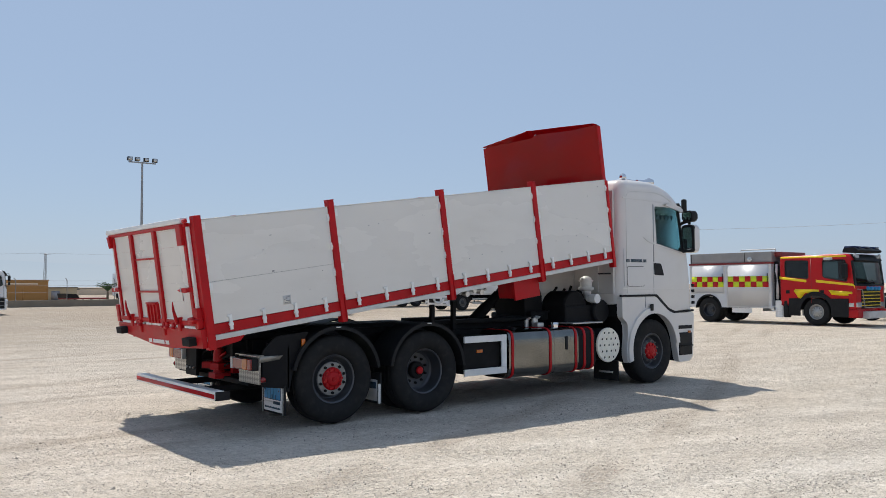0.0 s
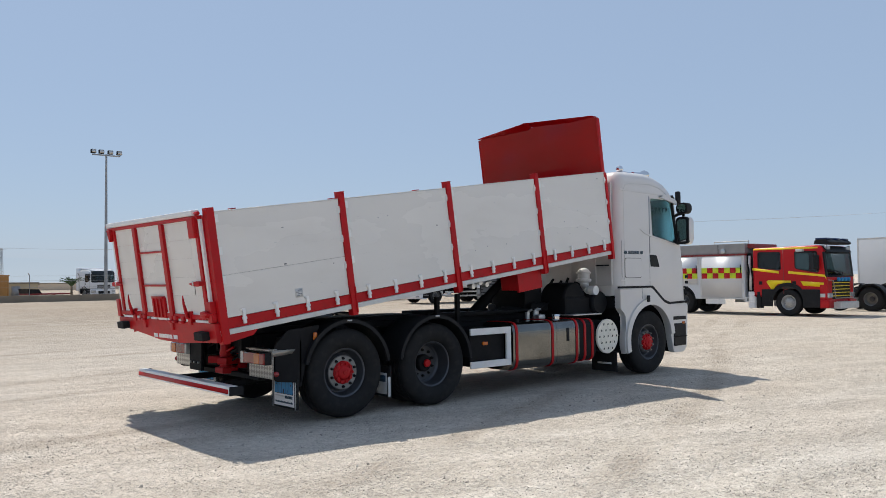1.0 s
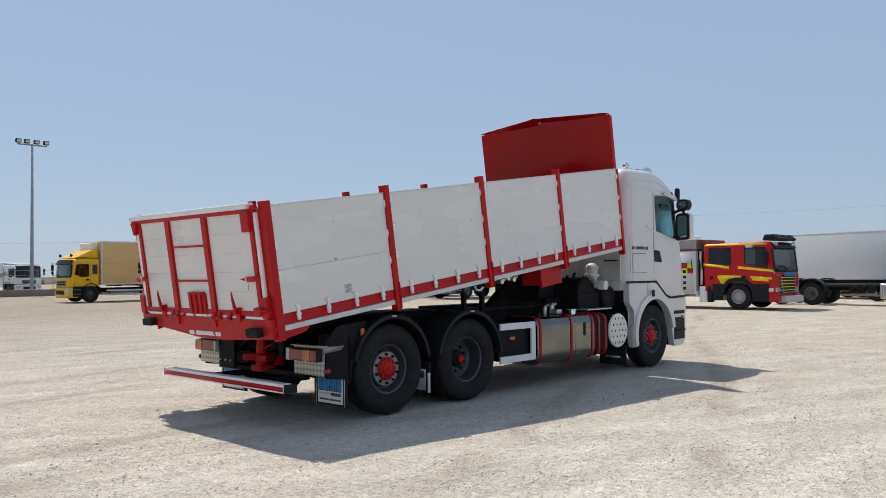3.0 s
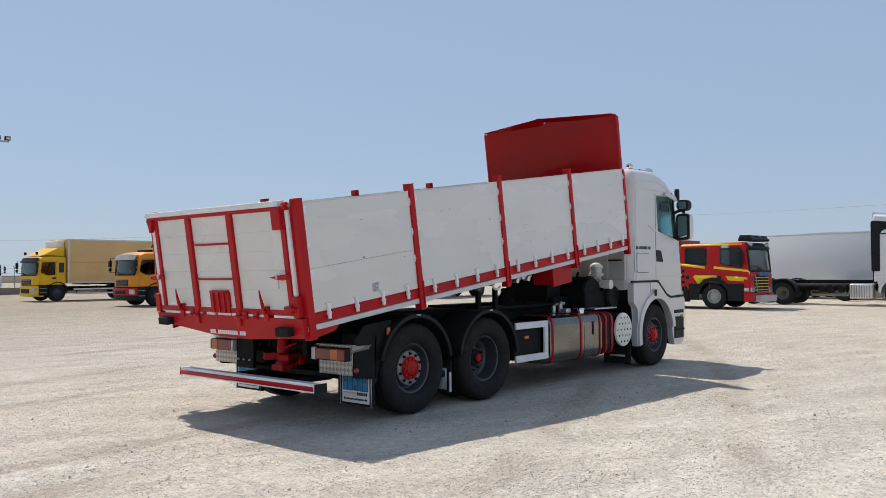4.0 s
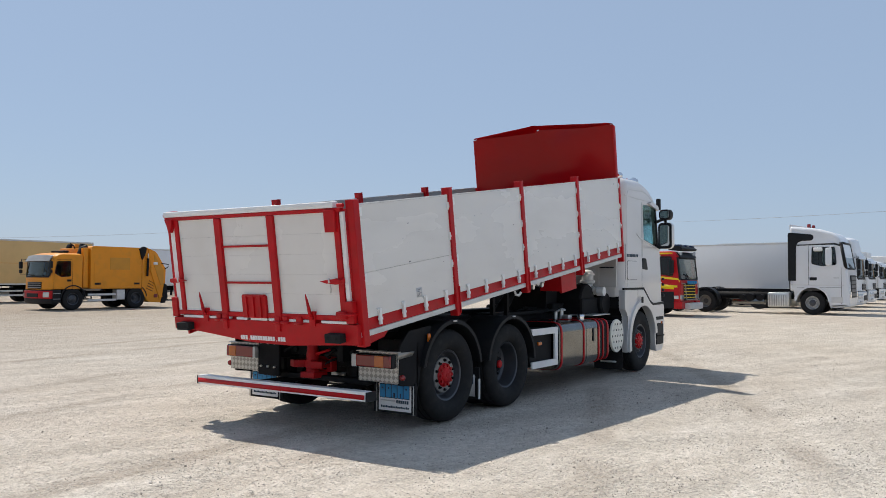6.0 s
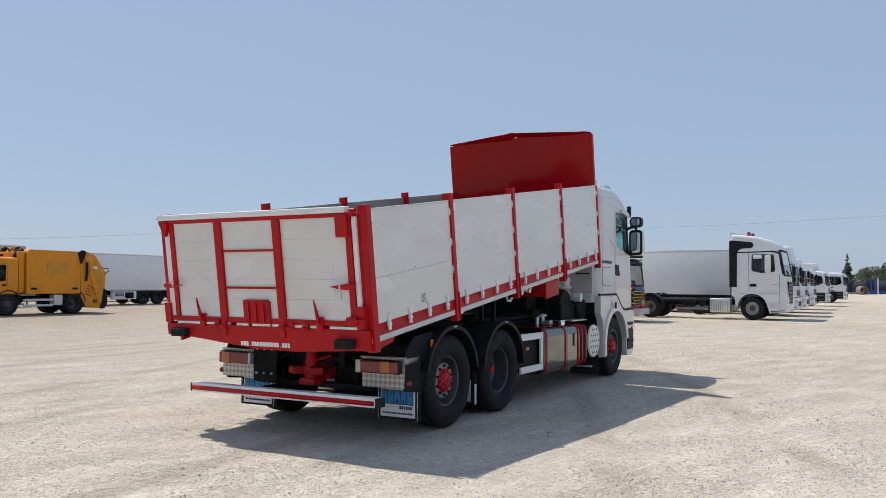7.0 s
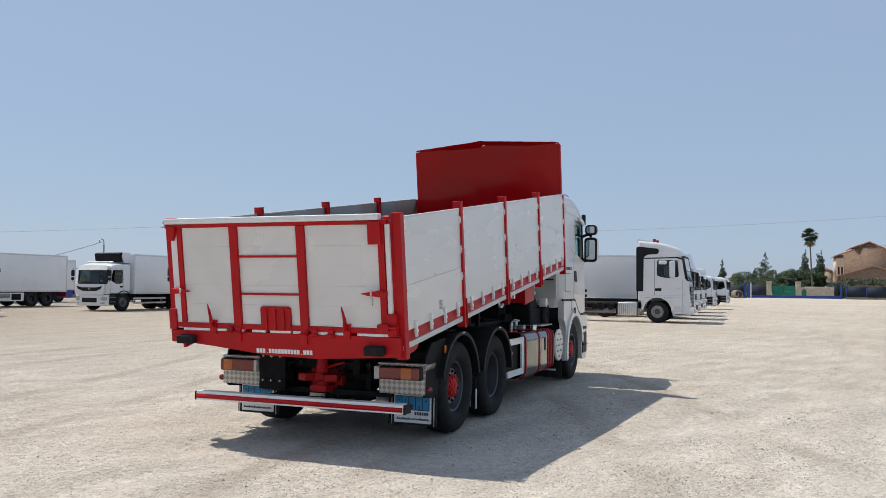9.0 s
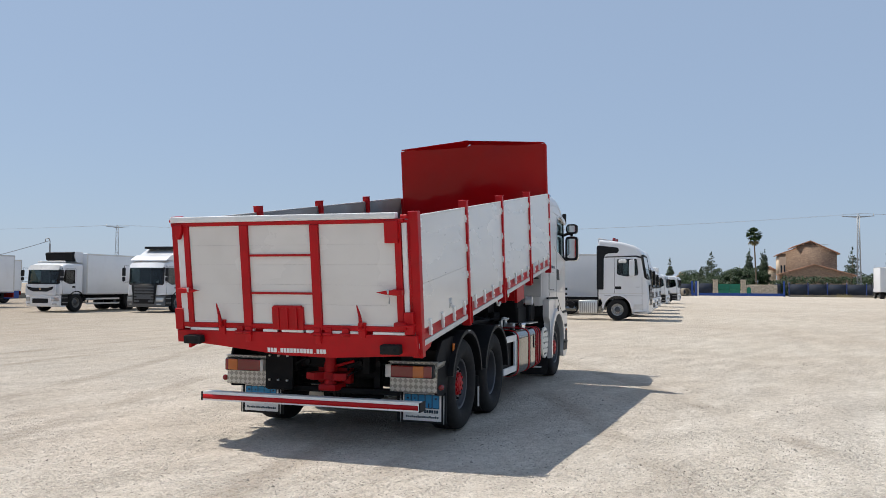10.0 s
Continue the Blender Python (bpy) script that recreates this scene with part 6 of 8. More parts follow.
    # equipment body
    b = part("equipment_body", prism(bmesh.new(), [(-5.62, 0.62), (-5.62, 2.42), (-1.80, 2.42), (-1.80, 0.62)] + arc(-4.70, 0.54, 0.64, 8, 172, 18), "y", -1.24, 1.24), shutter_grey, root, "white equipment body")
    part("upper_locker", boxes((-5.62, -1.80, -1.18, 1.18, 2.50, 2.92), bevel=0.02), locker_grey, root, "grey roof locker")
    part("body_rail", boxes((-5.64, -1.78, -1.26, 1.26, 2.422, 2.495), bevel=0.008), fire_dark, root)
    part("cab_gap", boxes((-1.80, -1.46, -1.0, 1.0, 0.7, 2.5)), chassis_black, root)
    for s in (-1, 1):
        part("suction_hose", tube(bmesh.new(), [(-1.63, s * 1.08, 1.0), (-1.60, s * 1.12, 1.5), (-1.63, s * 1.12, 2.1), (-1.66, s * 1.06, 2.4)], 0.055, 8), strip_grey, root)
    part("roof_pack", boxes((-2.0, -1.5, -0.95, 0.95, 2.72, 2.90), bevel=0.02), fire_dark, root)
    part("roof_frame", tube(bmesh.new(), [(-3.3, -0.95, 2.92), (-3.3, -0.95, 3.02), (-1.75, -0.95, 3.02), (-1.75, -0.95, 2.90)], 0.025), strip_grey, root)
    for s in (-1, 1):
        Y = s * 1.24
        for x in (-5.55, -3.92, -3.80, -1.87):
            part("shutter_frame", boxes((x - 0.03, x + 0.03, Y - 0.012, Y + 0.014, 0.66 if x > -3.9 else 1.20, 2.40), bevel=0.005), strip_grey, b)
        for x0, x1, n in ((-5.51, -3.96, 6), (-3.76, -1.92, 7)):
            z0 = 1.24 if x0 < -5 else 0.68
            part("shutter", boxes((x0, x1, Y - 0.006, Y + 0.006, z0, 2.38)), shutter_grey, b)
            w = (x1 - x0) / n
            for i in range(n):
                for j in range(2):
                    part("check", boxes((x0 + i * w, x0 + (i + 1) * w, Y - 0.007, Y + 0.009, 1.48 + 0.225 * j, 1.705 + 0.225 * j)), lime if (i + j) % 2 else fire_red, b)
            part("shutter_bar", boxes((x0, x1, Y, Y + s * 0.02, z0 - 0.04, z0), bevel=0.005), strip_grey, b)
            part("shutter_handle", boxes((x1 - 0.06, x1 - 0.03, min(Y, Y + s * 0.03), max(Y, Y + s * 0.03), 1.7, 2.05), bevel=0.008), plastic_black, b)
        for x in (-5.55, -3.0):
            part("locker_seam", boxes((x - 0.012, x + 0.012, s * 1.18 - 0.006, s * 1.18 + 0.006, 2.51, 2.90)), plastic_black, b)
        part("work_lamp", lathe(bmesh.new(), [(0.0, s * 1.18), (0.09, s * 1.18), (0.11, s * 1.24), (0.0, s * 1.25)], 14, (-2.75, 0, 2.62)), head_lens, b)
        for x in (-1.68, -1.82, -1.55):
            part("hose_coupling", lathe(bmesh.new(), [(0.0, s * 0.9), (0.11, s * 0.9), (0.11, s * 1.2), (0.0, s * 1.2)], 12, (x + 0.05, 0, 0.62)), white_tape if x != -1.55 else plastic_black, b)
        part("white_drum", lathe(bmesh.new(), [(0.0, 0.28), (0.19, 0.28), (0.20, 0.32), (0.20, 0.50), (0.205, 0.51), (0.205, 0.54), (0.20, 0.55), (0.20, 0.90), (0.19, 0.94), (0.0, 0.94)], 18, (-1.52, s * 1.06, 0), "z"), white_tape, root)
        part("dark_drum", lathe(bmesh.new(), [(0.0, 0.28), (0.13, 0.28), (0.14, 0.32), (0.14, 0.90), (0.13, 0.94), (0.0, 0.94)], 16, (-1.22, s * 1.10, 0), "z"), plastic_black, root)
        part("low_plate", boxes((-3.6, -2.7, s * 1.2 - 0.02, s * 1.2 + 0.01, 0.42, 0.62), bevel=0.01), white_tape, root)
    wing(root, -4.70, 1.25, 0.585)
    lorry_chassis(root, -5.5, 1.3)
    axle_pair(root, 0, "flat", rim_bright, rim_bright)
    axle_pair(root, -4.70, "deep", rim_grey, rim_grey, True)


fire_engine()


def tractor_chassis_truck():
    """Silver-white chassis cab with black deflectors."""
    root = thing("chassis_cab_truck", pose(32.85, 1.72, 0, 0, 0, -90), "silver-white bare chassis lorry with black side deflector, parked", "truck")
    prof = [(-0.92, 1.05), (-0.92, 3.84), (-0.86, 3.95), (0.2, 3.84), (0.98, 3.60), (1.23, 3.18), (1.42, 2.0), (1.50, 1.30), (1.50, 0.35), (0.72, 0.30)] + arc(0, 0.54, 0.66, 0, 180, 14) + [(-0.75, 0.80), (-0.80, 1.05)]
    c = lorry_cab(root, lorry_white, rounded(prof, [0.03, 0.05, 0.05, 0.3, 0.3, 0.3, 0.2, 0.1, 0.08, 0.04] + [0] * 15 + [0.03, 0.05]), 1.25, 0.12,
                  [[(0.0, 2.26), (0.42, 2.16), (1.0, 2.22), (0.94, 2.98), (0.02, 3.00)]], ((1.425, 2.05), (1.225, 3.15)), "silver-white high-roof cab")
    cab_inside(c, -0.92, 1.45, 3.4, 1.25, 2.2)
    for s in (-1, 1):
        Y = s * 1.25
        part("side_deflector", prism(bmesh.new(), rounded([(-0.99, 1.50), (-0.66, 1.50), (-0.64, 3.10), (-0.52, 3.27), (0.02, 3.30), (0.10, 3.42), (0.04, 3.56), (-0.99, 3.68)], [0.02, 0.02, 0.12, 0.1, 0.06, 0.06, 0.08, 0.12]), "y", min(Y - s * 0.08, Y + s * 0.02), max(Y - s * 0.08, Y + s * 0.02), 0.01), plastic_black, c, "black side deflector")
        part("roof_line", prism(bmesh.new(), [(-0.62, 3.07), (0.9, 3.10), (1.15, 3.02), (1.20, 3.10), (0.92, 3.17), (-0.62, 3.12)], "y", Y - s * 0.01, Y + s * 0.008), plastic_black, c)
        part("screen_pillar", prism(bmesh.new(), [(1.12, 3.2), (1.25, 3.12), (1.44, 2.05), (1.30, 2.10)], "y", min(Y - s * 0.06, Y + s * 0.004), max(Y - s * 0.06, Y + s * 0.004)), plastic_black, c)
        part("door_seam", boxes((-0.14, -0.125, Y - 0.003, Y + 0.003, 1.30, 3.06)), plastic_black, c)
        part("door_seam", boxes((1.18, 1.195, Y - 0.003, Y + 0.003, 0.5, 2.1)), plastic_black, c)
        part("moulding", boxes((-0.9, 1.3, Y - 0.006, Y + 0.010, 1.30, 1.33), bevel=0.004), strip_grey, c)
        part("moulding", boxes((-0.62, 1.2, Y - 0.006, Y + 0.008, 1.20, 1.215)), galvanised, c)
        part("dark_bar", boxes((0.88, 1.08, Y - 0.002, Y + 0.003, 1.62, 1.645)), galvanised, c)
        part("door_handle", boxes((-0.10, 0.20, Y - 0.006, Y + 0.014, 1.52, 1.66), bevel=0.05), plastic_black, c)
        part("wheel_arch_lip", prism(bmesh.new(), arc(0, 0.54, 0.74, 4, 176, 16) + arc(0, 0.54, 0.66, 176, 4, 16), "y", min(Y - s * 0.02, Y + s * 0.02), max(Y - s * 0.02, Y + s * 0.02)), lorry_white, c)
        part("step", boxes((0.78, 1.25, Y - 0.012, Y + 0.01, 0.55, 0.80), bevel=0.01), strip_grey, c)
        part("mirror_housing", boxes((0.60, 0.86, s * 1.50 - 0.12, s * 1.50 + 0.12, 2.16, 2.96), bevel=0.09), lorry_white, c, "white mirror housing")
        part("mirror_arm", tube(bmesh.new(), [(1.0, s * 1.25, 3.02), (0.84, s * 1.48, 3.04), (0.76, s * 1.50, 2.9)], 0.03, 6), lorry_white, c)
        part("sun_flap", boxes((0.08, 0.46, min(s * 1.255, s * 1.42), max(s * 1.255, s * 1.42), 2.80, 2.98), bevel=0.06), white_tape, c)
        part("headlight", boxes((1.44, 1.53, s * 0.95 - 0.2, s * 0.95 + 0.2, 0.75, 1.05), bevel=0.03), head_lens, c)
    part("grille", boxes((1.47, 1.52, -0.75, 0.75, 0.75, 1.75), bevel=0.02), plastic_black, c)
    slats(root, 1.515, 0.72, 0.8, 1.7, 5, rim_grey, depth=0.010)
    part("roof_beacon", lathe(bmesh.new(), [(0.0, 3.84), (0.085, 3.84), (0.09, 3.92), (0.075, 4.06), (0.04, 4.08), (0.0, 4.08)], 14, (-0.22, -0.55, 0), "z"), red_lens, root, "red roof beacon")
    part("roof_beacon", lathe(bmesh.new(), [(0.0, 3.84), (0.085, 3.84), (0.09, 3.92), (0.075, 4.06), (0.04, 4.08), (0.0, 4.08)], 14, (-0.22, 0.55, 0), "z"), red_lens, root, "red roof beacon")
    part("spoiler", prism(bmesh.new(), [(-0.95, 3.78), (-0.95, 4.00), (-0.90, 4.05), (-0.3, 3.93), (-0.3, 3.84)], "y", -1.15, 1.15, 0.01), lorry_white, root)
    part("rear_panel", boxes((-0.98, -0.925, -1.1, 1.1, 1.1, 3.6), bevel=0.01), plastic_black, root)
    for s in (-1, 1):
        tank = part("ribbed_tank", boxes((-1.90, -0.98, min(s * 1.2, s * 0.62), max(s * 1.2, s * 0.62), 0.30, 0.96), bevel=0.05), bright_metal, root, "ribbed aluminium tank")
        # Ribs coloured darker to draw the shade lines between them.
        for k in range(8):
            part("tank_rib", boxes((-1.82 + 0.1 * k, -1.79 + 0.1 * k, s * 1.203 - 0.008, s * 1.203 + 0.012, 0.36, 0.86), bevel=0.004), locker_grey, tank)
    lorry_chassis(root, -6.6, 1.2, 0.66, 0.96)
    for x, r in ((-2.3, 0.16), (-2.75, 0.18), (-3.1, 0.14)):
        part("air_tank", lathe(bmesh.new(), [(0.0, -1.0), (r, -0.98), (r, -0.5), (0.0, -0.48)], 14, (x, 0, 0.72)), chassis_black, root)
    part("muffler", boxes((-3.6, -2.1, -0.9, -0.5, 0.40, 0.66), bevel=0.06), tank_metal, root)
    part("cable_duct", boxes((-5.6, -1.0, -0.3, 0.3, 0.98, 1.12), bevel=0.02), chassis_black, root)
    for x in (-1.6, -2.6, -3.7, -5.6, -6.5):
        part("cross_member", boxes((x - 0.05, x + 0.05, -0.4, 0.4, 0.7, 0.92)), chassis_black, root)
    wing(root, -4.75, 1.22, 0.60)
    wing(root, -6.10, 1.22, 0.60)
    axle_pair(root, 0, "flat", rim_bright, rim_grey)
    axle_pair(root, -4.75, "deep", rim_silver, rim_grey, True)
    axle_pair(root, -6.10, "deep", rim_silver, rim_grey)


tractor_chassis_truck()


def bowed(bm, front, top, half):
    """Bend a cab's front round in plan and its roof down towards the sides."""
    for v in bm.verts:
        f = min(1.0, abs(v.co.y) / half)
        w = max(0.0, min(1.0, (v.co.x - 0.2) / (front - 0.2)))
        h = max(0.0, min(1.0, (v.co.z - (top - 0.5)) / 0.5))
        v.co.x -= 0.22 * f ** 3 * w * w
        v.co.z -= 0.08 * f ** 4 * h
    return bm


def stretched(poly, y0, y1, n=10):
    """A section in x and z drawn out across y in many stations, so that it can be bowed."""
    bm = bmesh.new()
    rings = [[bm.verts.new((x, y0 + (y1 - y0) * k / n, z)) for x, z in poly] for k in range(n + 1)]
    for a, b in zip(rings, rings[1:]):
        for k in range(len(poly)):
            bm.faces.new((a[k], a[(k + 1) % len(poly)], b[(k + 1) % len(poly)], b[k]))
    bm.faces.new(rings[0]), bm.faces.new(rings[-1])
    return bm


def cab_shell(prof, half, lo, hi, x_min, holes):
    """A cab drawn out across y, open at the windscreen (between lo and hi) and at the side windows."""
    bm = bmesh.new()
    stations = [(1.0, 0.055), (0.985, 0.022), (0.95, 0.006), (0.88, 0.0), (0.66, 0.0), (0.34, 0.0), (0.0, 0.0)]
    stations = [(-f, d) for f, d in stations] + [(f, d) for f, d in stations[-2::-1]]
    rings = [[bm.verts.new((x, f * half, z)) for x, z in inset(prof, d)] for f, d in stations]
    n = len(prof)
    for j, (a, b) in enumerate(zip(rings, rings[1:])):
        wide = max(abs(stations[j][0]), abs(stations[j + 1][0])) < 0.9
        for k in range(n):
            q = prof[k], prof[(k + 1) % n]
            if wide and all(x > x_min and lo - 0.001 <= z <= hi + 0.001 for x, z in q):
                continue
            bm.faces.new((a[k], a[(k + 1) % n], b[(k + 1) % n], b[k]))
    for y in (-half, half):
        holed(bm, inset(prof, 0.055), holes, "y", y)
    bmesh.ops.remove_doubles(bm, verts=bm.verts, dist=1e-5)
    return bm


def plain_cab(root, paint, top, front=1.35, rear=-0.85, half=1.22, flat=0.12, grille=None, lights=True, bumper=None, deflector=0.0, band=None, rim=None, mouth=(0.62, 1.02, 1.34)):
    """A common European cab over the front axle. top: roof height; deflector: height of the roof fairing; mouth: the grille's half width, foot and head."""
    grille = grille or plastic_black
    lo, hi = 1.60, min(top - 0.38, 2.60)

    def lean(z):
        return front - flat * 0.8 * max(0.0, z - 1.5) / (top - 0.28 - 1.5)

    side = [(rear, 0.98), (rear, top - 0.06), (rear + 0.08, top), (front - 0.62, top), (front - 0.30, top - 0.10), (lean(hi + 0.08) - 0.02, hi + 0.08), (lean(hi), hi), (lean(lo), lo), (front, 1.5), (front + 0.01, 0.98)]
    prof = rounded(side, [0.02, 0.05, 0.05, 0.22, 0.14, 0.04, 0, 0, 0.05, 0.03])
    W = rounded([(0.14, 1.62), (0.62, 1.58), (front - 0.20, 1.76), (front - 0.36, hi - 0.02), (0.14, hi)], [0.05, 0.10, 0.09, 0.09, 0.08])
    c = part("cab_body", bowed(cab_shell(prof, half, lo, hi, front - 0.45, [W]), front, top, half), paint, root, smooth=35)

    def bend(name, poly, y0, y1, material, label="", n=10):
        return part(name, bowed(stretched(poly, y0, y1, n), front, top, half), material, c, label, smooth=35)

    def face(name, z0, z1, y0, y1, d0, d1, material, label=""):
        """A plate on the cab's front, from d0 behind the skin to d1 proud of it."""
        return bend(name, rounded([(lean(z0) - d0, z0), (lean(z0) + d1, z0), (lean(z1) + d1, z1), (lean(z1) - d0, z1)], [0, 0.012, 0.012, 0]), y0, y1, material, label)

    w = 0.88 * half
    bend("windscreen", [(lean(lo) - 0.010, lo), (lean(lo) - 0.004, lo), (lean(hi) - 0.004, hi), (lean(hi) - 0.010, hi)], -w, w, lorry_glass, "dark windscreen").visible_shadow = False
    face("screen_seal", lo - 0.05, lo + 0.03, -w, w, 0.012, 0.006, plastic_black)
    face("screen_seal", hi - 0.04, hi + 0.02, -w, w, 0.012, 0.006, plastic_black)
    for s in (-1, 1):
        y0, y1 = sorted((s * w * 0.955, s * half * 0.925))
        face("screen_pillar", lo, hi, y0, y1, 0.012, 0.006, plastic_black)
        part("wiper", bowed(rod(bmesh.new(), (lean(lo) + 0.03, s * 0.1, lo), (lean(lo + 0.12) + 0.02, s * 0.1 - 0.62, lo + 0.12), 0.012, 6), front, top, half), plastic_black, c)
    face("paper_notice", lo + 0.06, lo + 0.20, w * 0.62, w * 0.78, 0.03, -0.024, white_tape)
    cab_inside(c, rear, front, top, half, 1.58)
    for s in (-1, 1):
        Y = s * half
        part("side_window", bowed(prism(bmesh.new(), inset(W, -0.004), "y", Y - s * 0.014, Y - s * 0.008), front, top, half), lorry_glass, c, "dark side window", smooth=0).visible_shadow = False
        part("window_seal", bowed(tube(bmesh.new(), [(x, Y, z) for x, z in W + W[:1]], 0.017, 6), front, top, half), plastic_black, c)
        part("door_seam", bowed(tube(bmesh.new(), [(0.05, Y, 1.0), (0.05, Y, hi + 0.04), (0.12, Y, hi + 0.09), (front - 0.34, Y, hi + 0.07), (front - 0.15, Y, 1.76), (front - 0.12, Y, 1.0)], 0.007, 5), front, top, half), plastic_black, c)
        part("door_handle", boxes((0.10, 0.32, Y - 0.006, Y + 0.014, 1.36, 1.46), bevel=0.02), plastic_black, c)
        part("step_panel", bowed(boxes((0.62, front - 0.02, min(Y, Y - s * 0.3), max(Y, Y - s * 0.3), 0.36, 0.972), bevel=0.04), front, top, half), plastic_black, c)
        for z in (0.52, 0.78):
            part("step_tread", bowed(boxes((0.68, front - 0.10, min(Y + s * 0.012, Y - s * 0.1), max(Y + s * 0.012, Y - s * 0.1), z, z + 0.035), bevel=0.008), front, top, half), locker_grey, c)
        part("rear_skirt", boxes((rear, -0.60, min(Y - s * 0.02, Y - s * 0.4), max(Y - s * 0.02, Y - s * 0.4), 0.50, 0.97), bevel=0.04), plastic_black, c)
        if lights:
            y0, y1 = sorted((s * (half - 0.06), s * (half - 0.46)))
            bend("headlight", rounded([(front - 0.12, 0.62), (front + 0.082, 0.62), (front + 0.075, 0.84), (front - 0.12, 0.86)], 0.02), y0, y1, head_lens, "clear headlight")
            y0, y1 = sorted((s * (half - 0.18), s * (half - 0.42)))
            bend("fog_lamp", rounded([(front - 0.1, 0.42), (front + 0.075, 0.42), (front + 0.075, 0.50), (front - 0.1, 0.50)], 0.01), y0, y1, head_lens)
    wing(root, 0, half + 0.02, 0.60, plastic_black, 0.55)
    bend("bumper", rounded([(front - 0.5, 0.30), (front + 0.02, 0.30), (front + 0.06, 0.46), (front + 0.055, 0.95), (front - 0.5, 0.95)], 0.05), -half + 0.01, half - 0.01, bumper or paint, n=14)
    face("grille", mouth[1], mouth[2], -mouth[0], mouth[0], 0.03, 0.022, grille, "dark grille")
    bend("lower_grille", rounded([(front, 0.50), (front + 0.068, 0.50), (front + 0.068, 0.76), (front, 0.76)], 0.015), -0.55, 0.55, plastic_black)
    n = max(3, int((mouth[2] - mouth[1]) / 0.10))
    for k in range(n):
        z = mouth[1] + (mouth[2] - mouth[1]) * (k + 0.5) / n
        face("grille_slat", z - 0.016, z + 0.016, -mouth[0] * 0.96, mouth[0] * 0.96, 0.0, 0.034, locker_grey if grille is plastic_black else plastic_black)
    bend("sun_visor", [(lean(hi + 0.26) - 0.14, hi + 0.27), (lean(hi + 0.26) - 0.02, hi + 0.25), (front + 0.06, hi - 0.03), (front + 0.045, hi - 0.045), (lean(hi + 0.2) - 0.06, hi + 0.20)], -half * 0.9, half * 0.9, band or plastic_black)
    for s in (-1, 1):
        z0, z1, x = 1.70, hi - 0.04, front - 0.16
        arm = part("mirror_arm", tube(bmesh.new(), [(x - 0.12, s * (half - 0.02), z1 + 0.10), (x + 0.10, s * (half + 0.16), z1 + 0.12), (x + 0.10, s * (half + 0.17), z0), (x - 0.10, s * (half - 0.02), z0 + 0.02)], 0.02, 6), plastic_black, root)
        m0 = (z0 * 0.62 + z1 * 0.38)
        part("mirror_housing", boxes((x + 0.04, x + 0.18, s * (half + 0.17) - 0.085, s * (half + 0.17) + 0.085, m0 + 0.04, z1), bevel=0.045), plastic_black, arm, "black mirror housing")
        part("wide_mirror", boxes((x + 0.05, x + 0.17, s * (half + 0.17) - 0.08, s * (half + 0.17) + 0.08, z0 + 0.06, m0), bevel=0.04), plastic_black, arm)
    if deflector:
        part("roof_deflector", prism(bmesh.new(), rounded([(rear + 0.05, top - 0.01), (rear + 0.05, top + deflector), (rear + 0.35, top + deflector), (front - 0.50, top + 0.02), (front - 0.45, top - 0.01)], [0.02, 0.04, 0.25, 0.1, 0.02]), "y", -half + 0.12, half - 0.12, 0.06), paint, c, smooth=35)
    axle_pair(root, 0, "flat", rim or rim_silver, rim_grey)
    return c


# yellow box lorry
def yellow_lorry():
    root = thing("box_truck", pose(15.3, 45.25, 0, 0, 0, 181), "yellow lorry with a long ochre box body, parked", "truck")
    plain_cab(root, yellow_paint, 2.78, rear=-0.52, deflector=0.52, grille=plastic_black, rim=rim_grey)
    for s in (-1, 1):
        part("work_lamp", lathe(bmesh.new(), [(0.0, 1.0), (0.08, 1.0), (0.10, 1.10), (0.0, 1.12)], 12, (0, s * 0.8, 2.92), "x"), plastic_black, root)
        part("rear_side_window", boxes((-0.40, -0.08, s * 1.222 - 0.006, s * 1.222 + 0.006, 1.75, 2.35), bevel=0.004), dark_glass, root)
    lorry_box(root, -8.6, -0.62, 1.08, 3.82, ochre_panel, strip_grey, label="ochre box body with grey edges")
    part("belt_line", boxes((-8.5, -0.75, 1.245, 1.258, 2.38, 2.40)), orange_paint, root)
    part("cooling_unit", boxes((-0.60, -0.15, -0.8, 0.8, 3.25, 3.72), bevel=0.06), white_tape, root)
    lorry_chassis(root, -8.2, 1.0)
    side_guard(root, -3.9, -1.0)
    axle_pair(root, -4.9, "deep", rim_grey, rim_grey, True)
    axle_pair(root, -6.2, "deep", rim_grey, rim_grey)
    wing(root, -4.9, 1.2, 0.58), wing(root, -6.2, 1.2, 0.58)


yellow_lorry()


orange_dull = mat("orange_dull", (0.55, 0.24, 0.02), 0.6, var=0.08, scale=2)


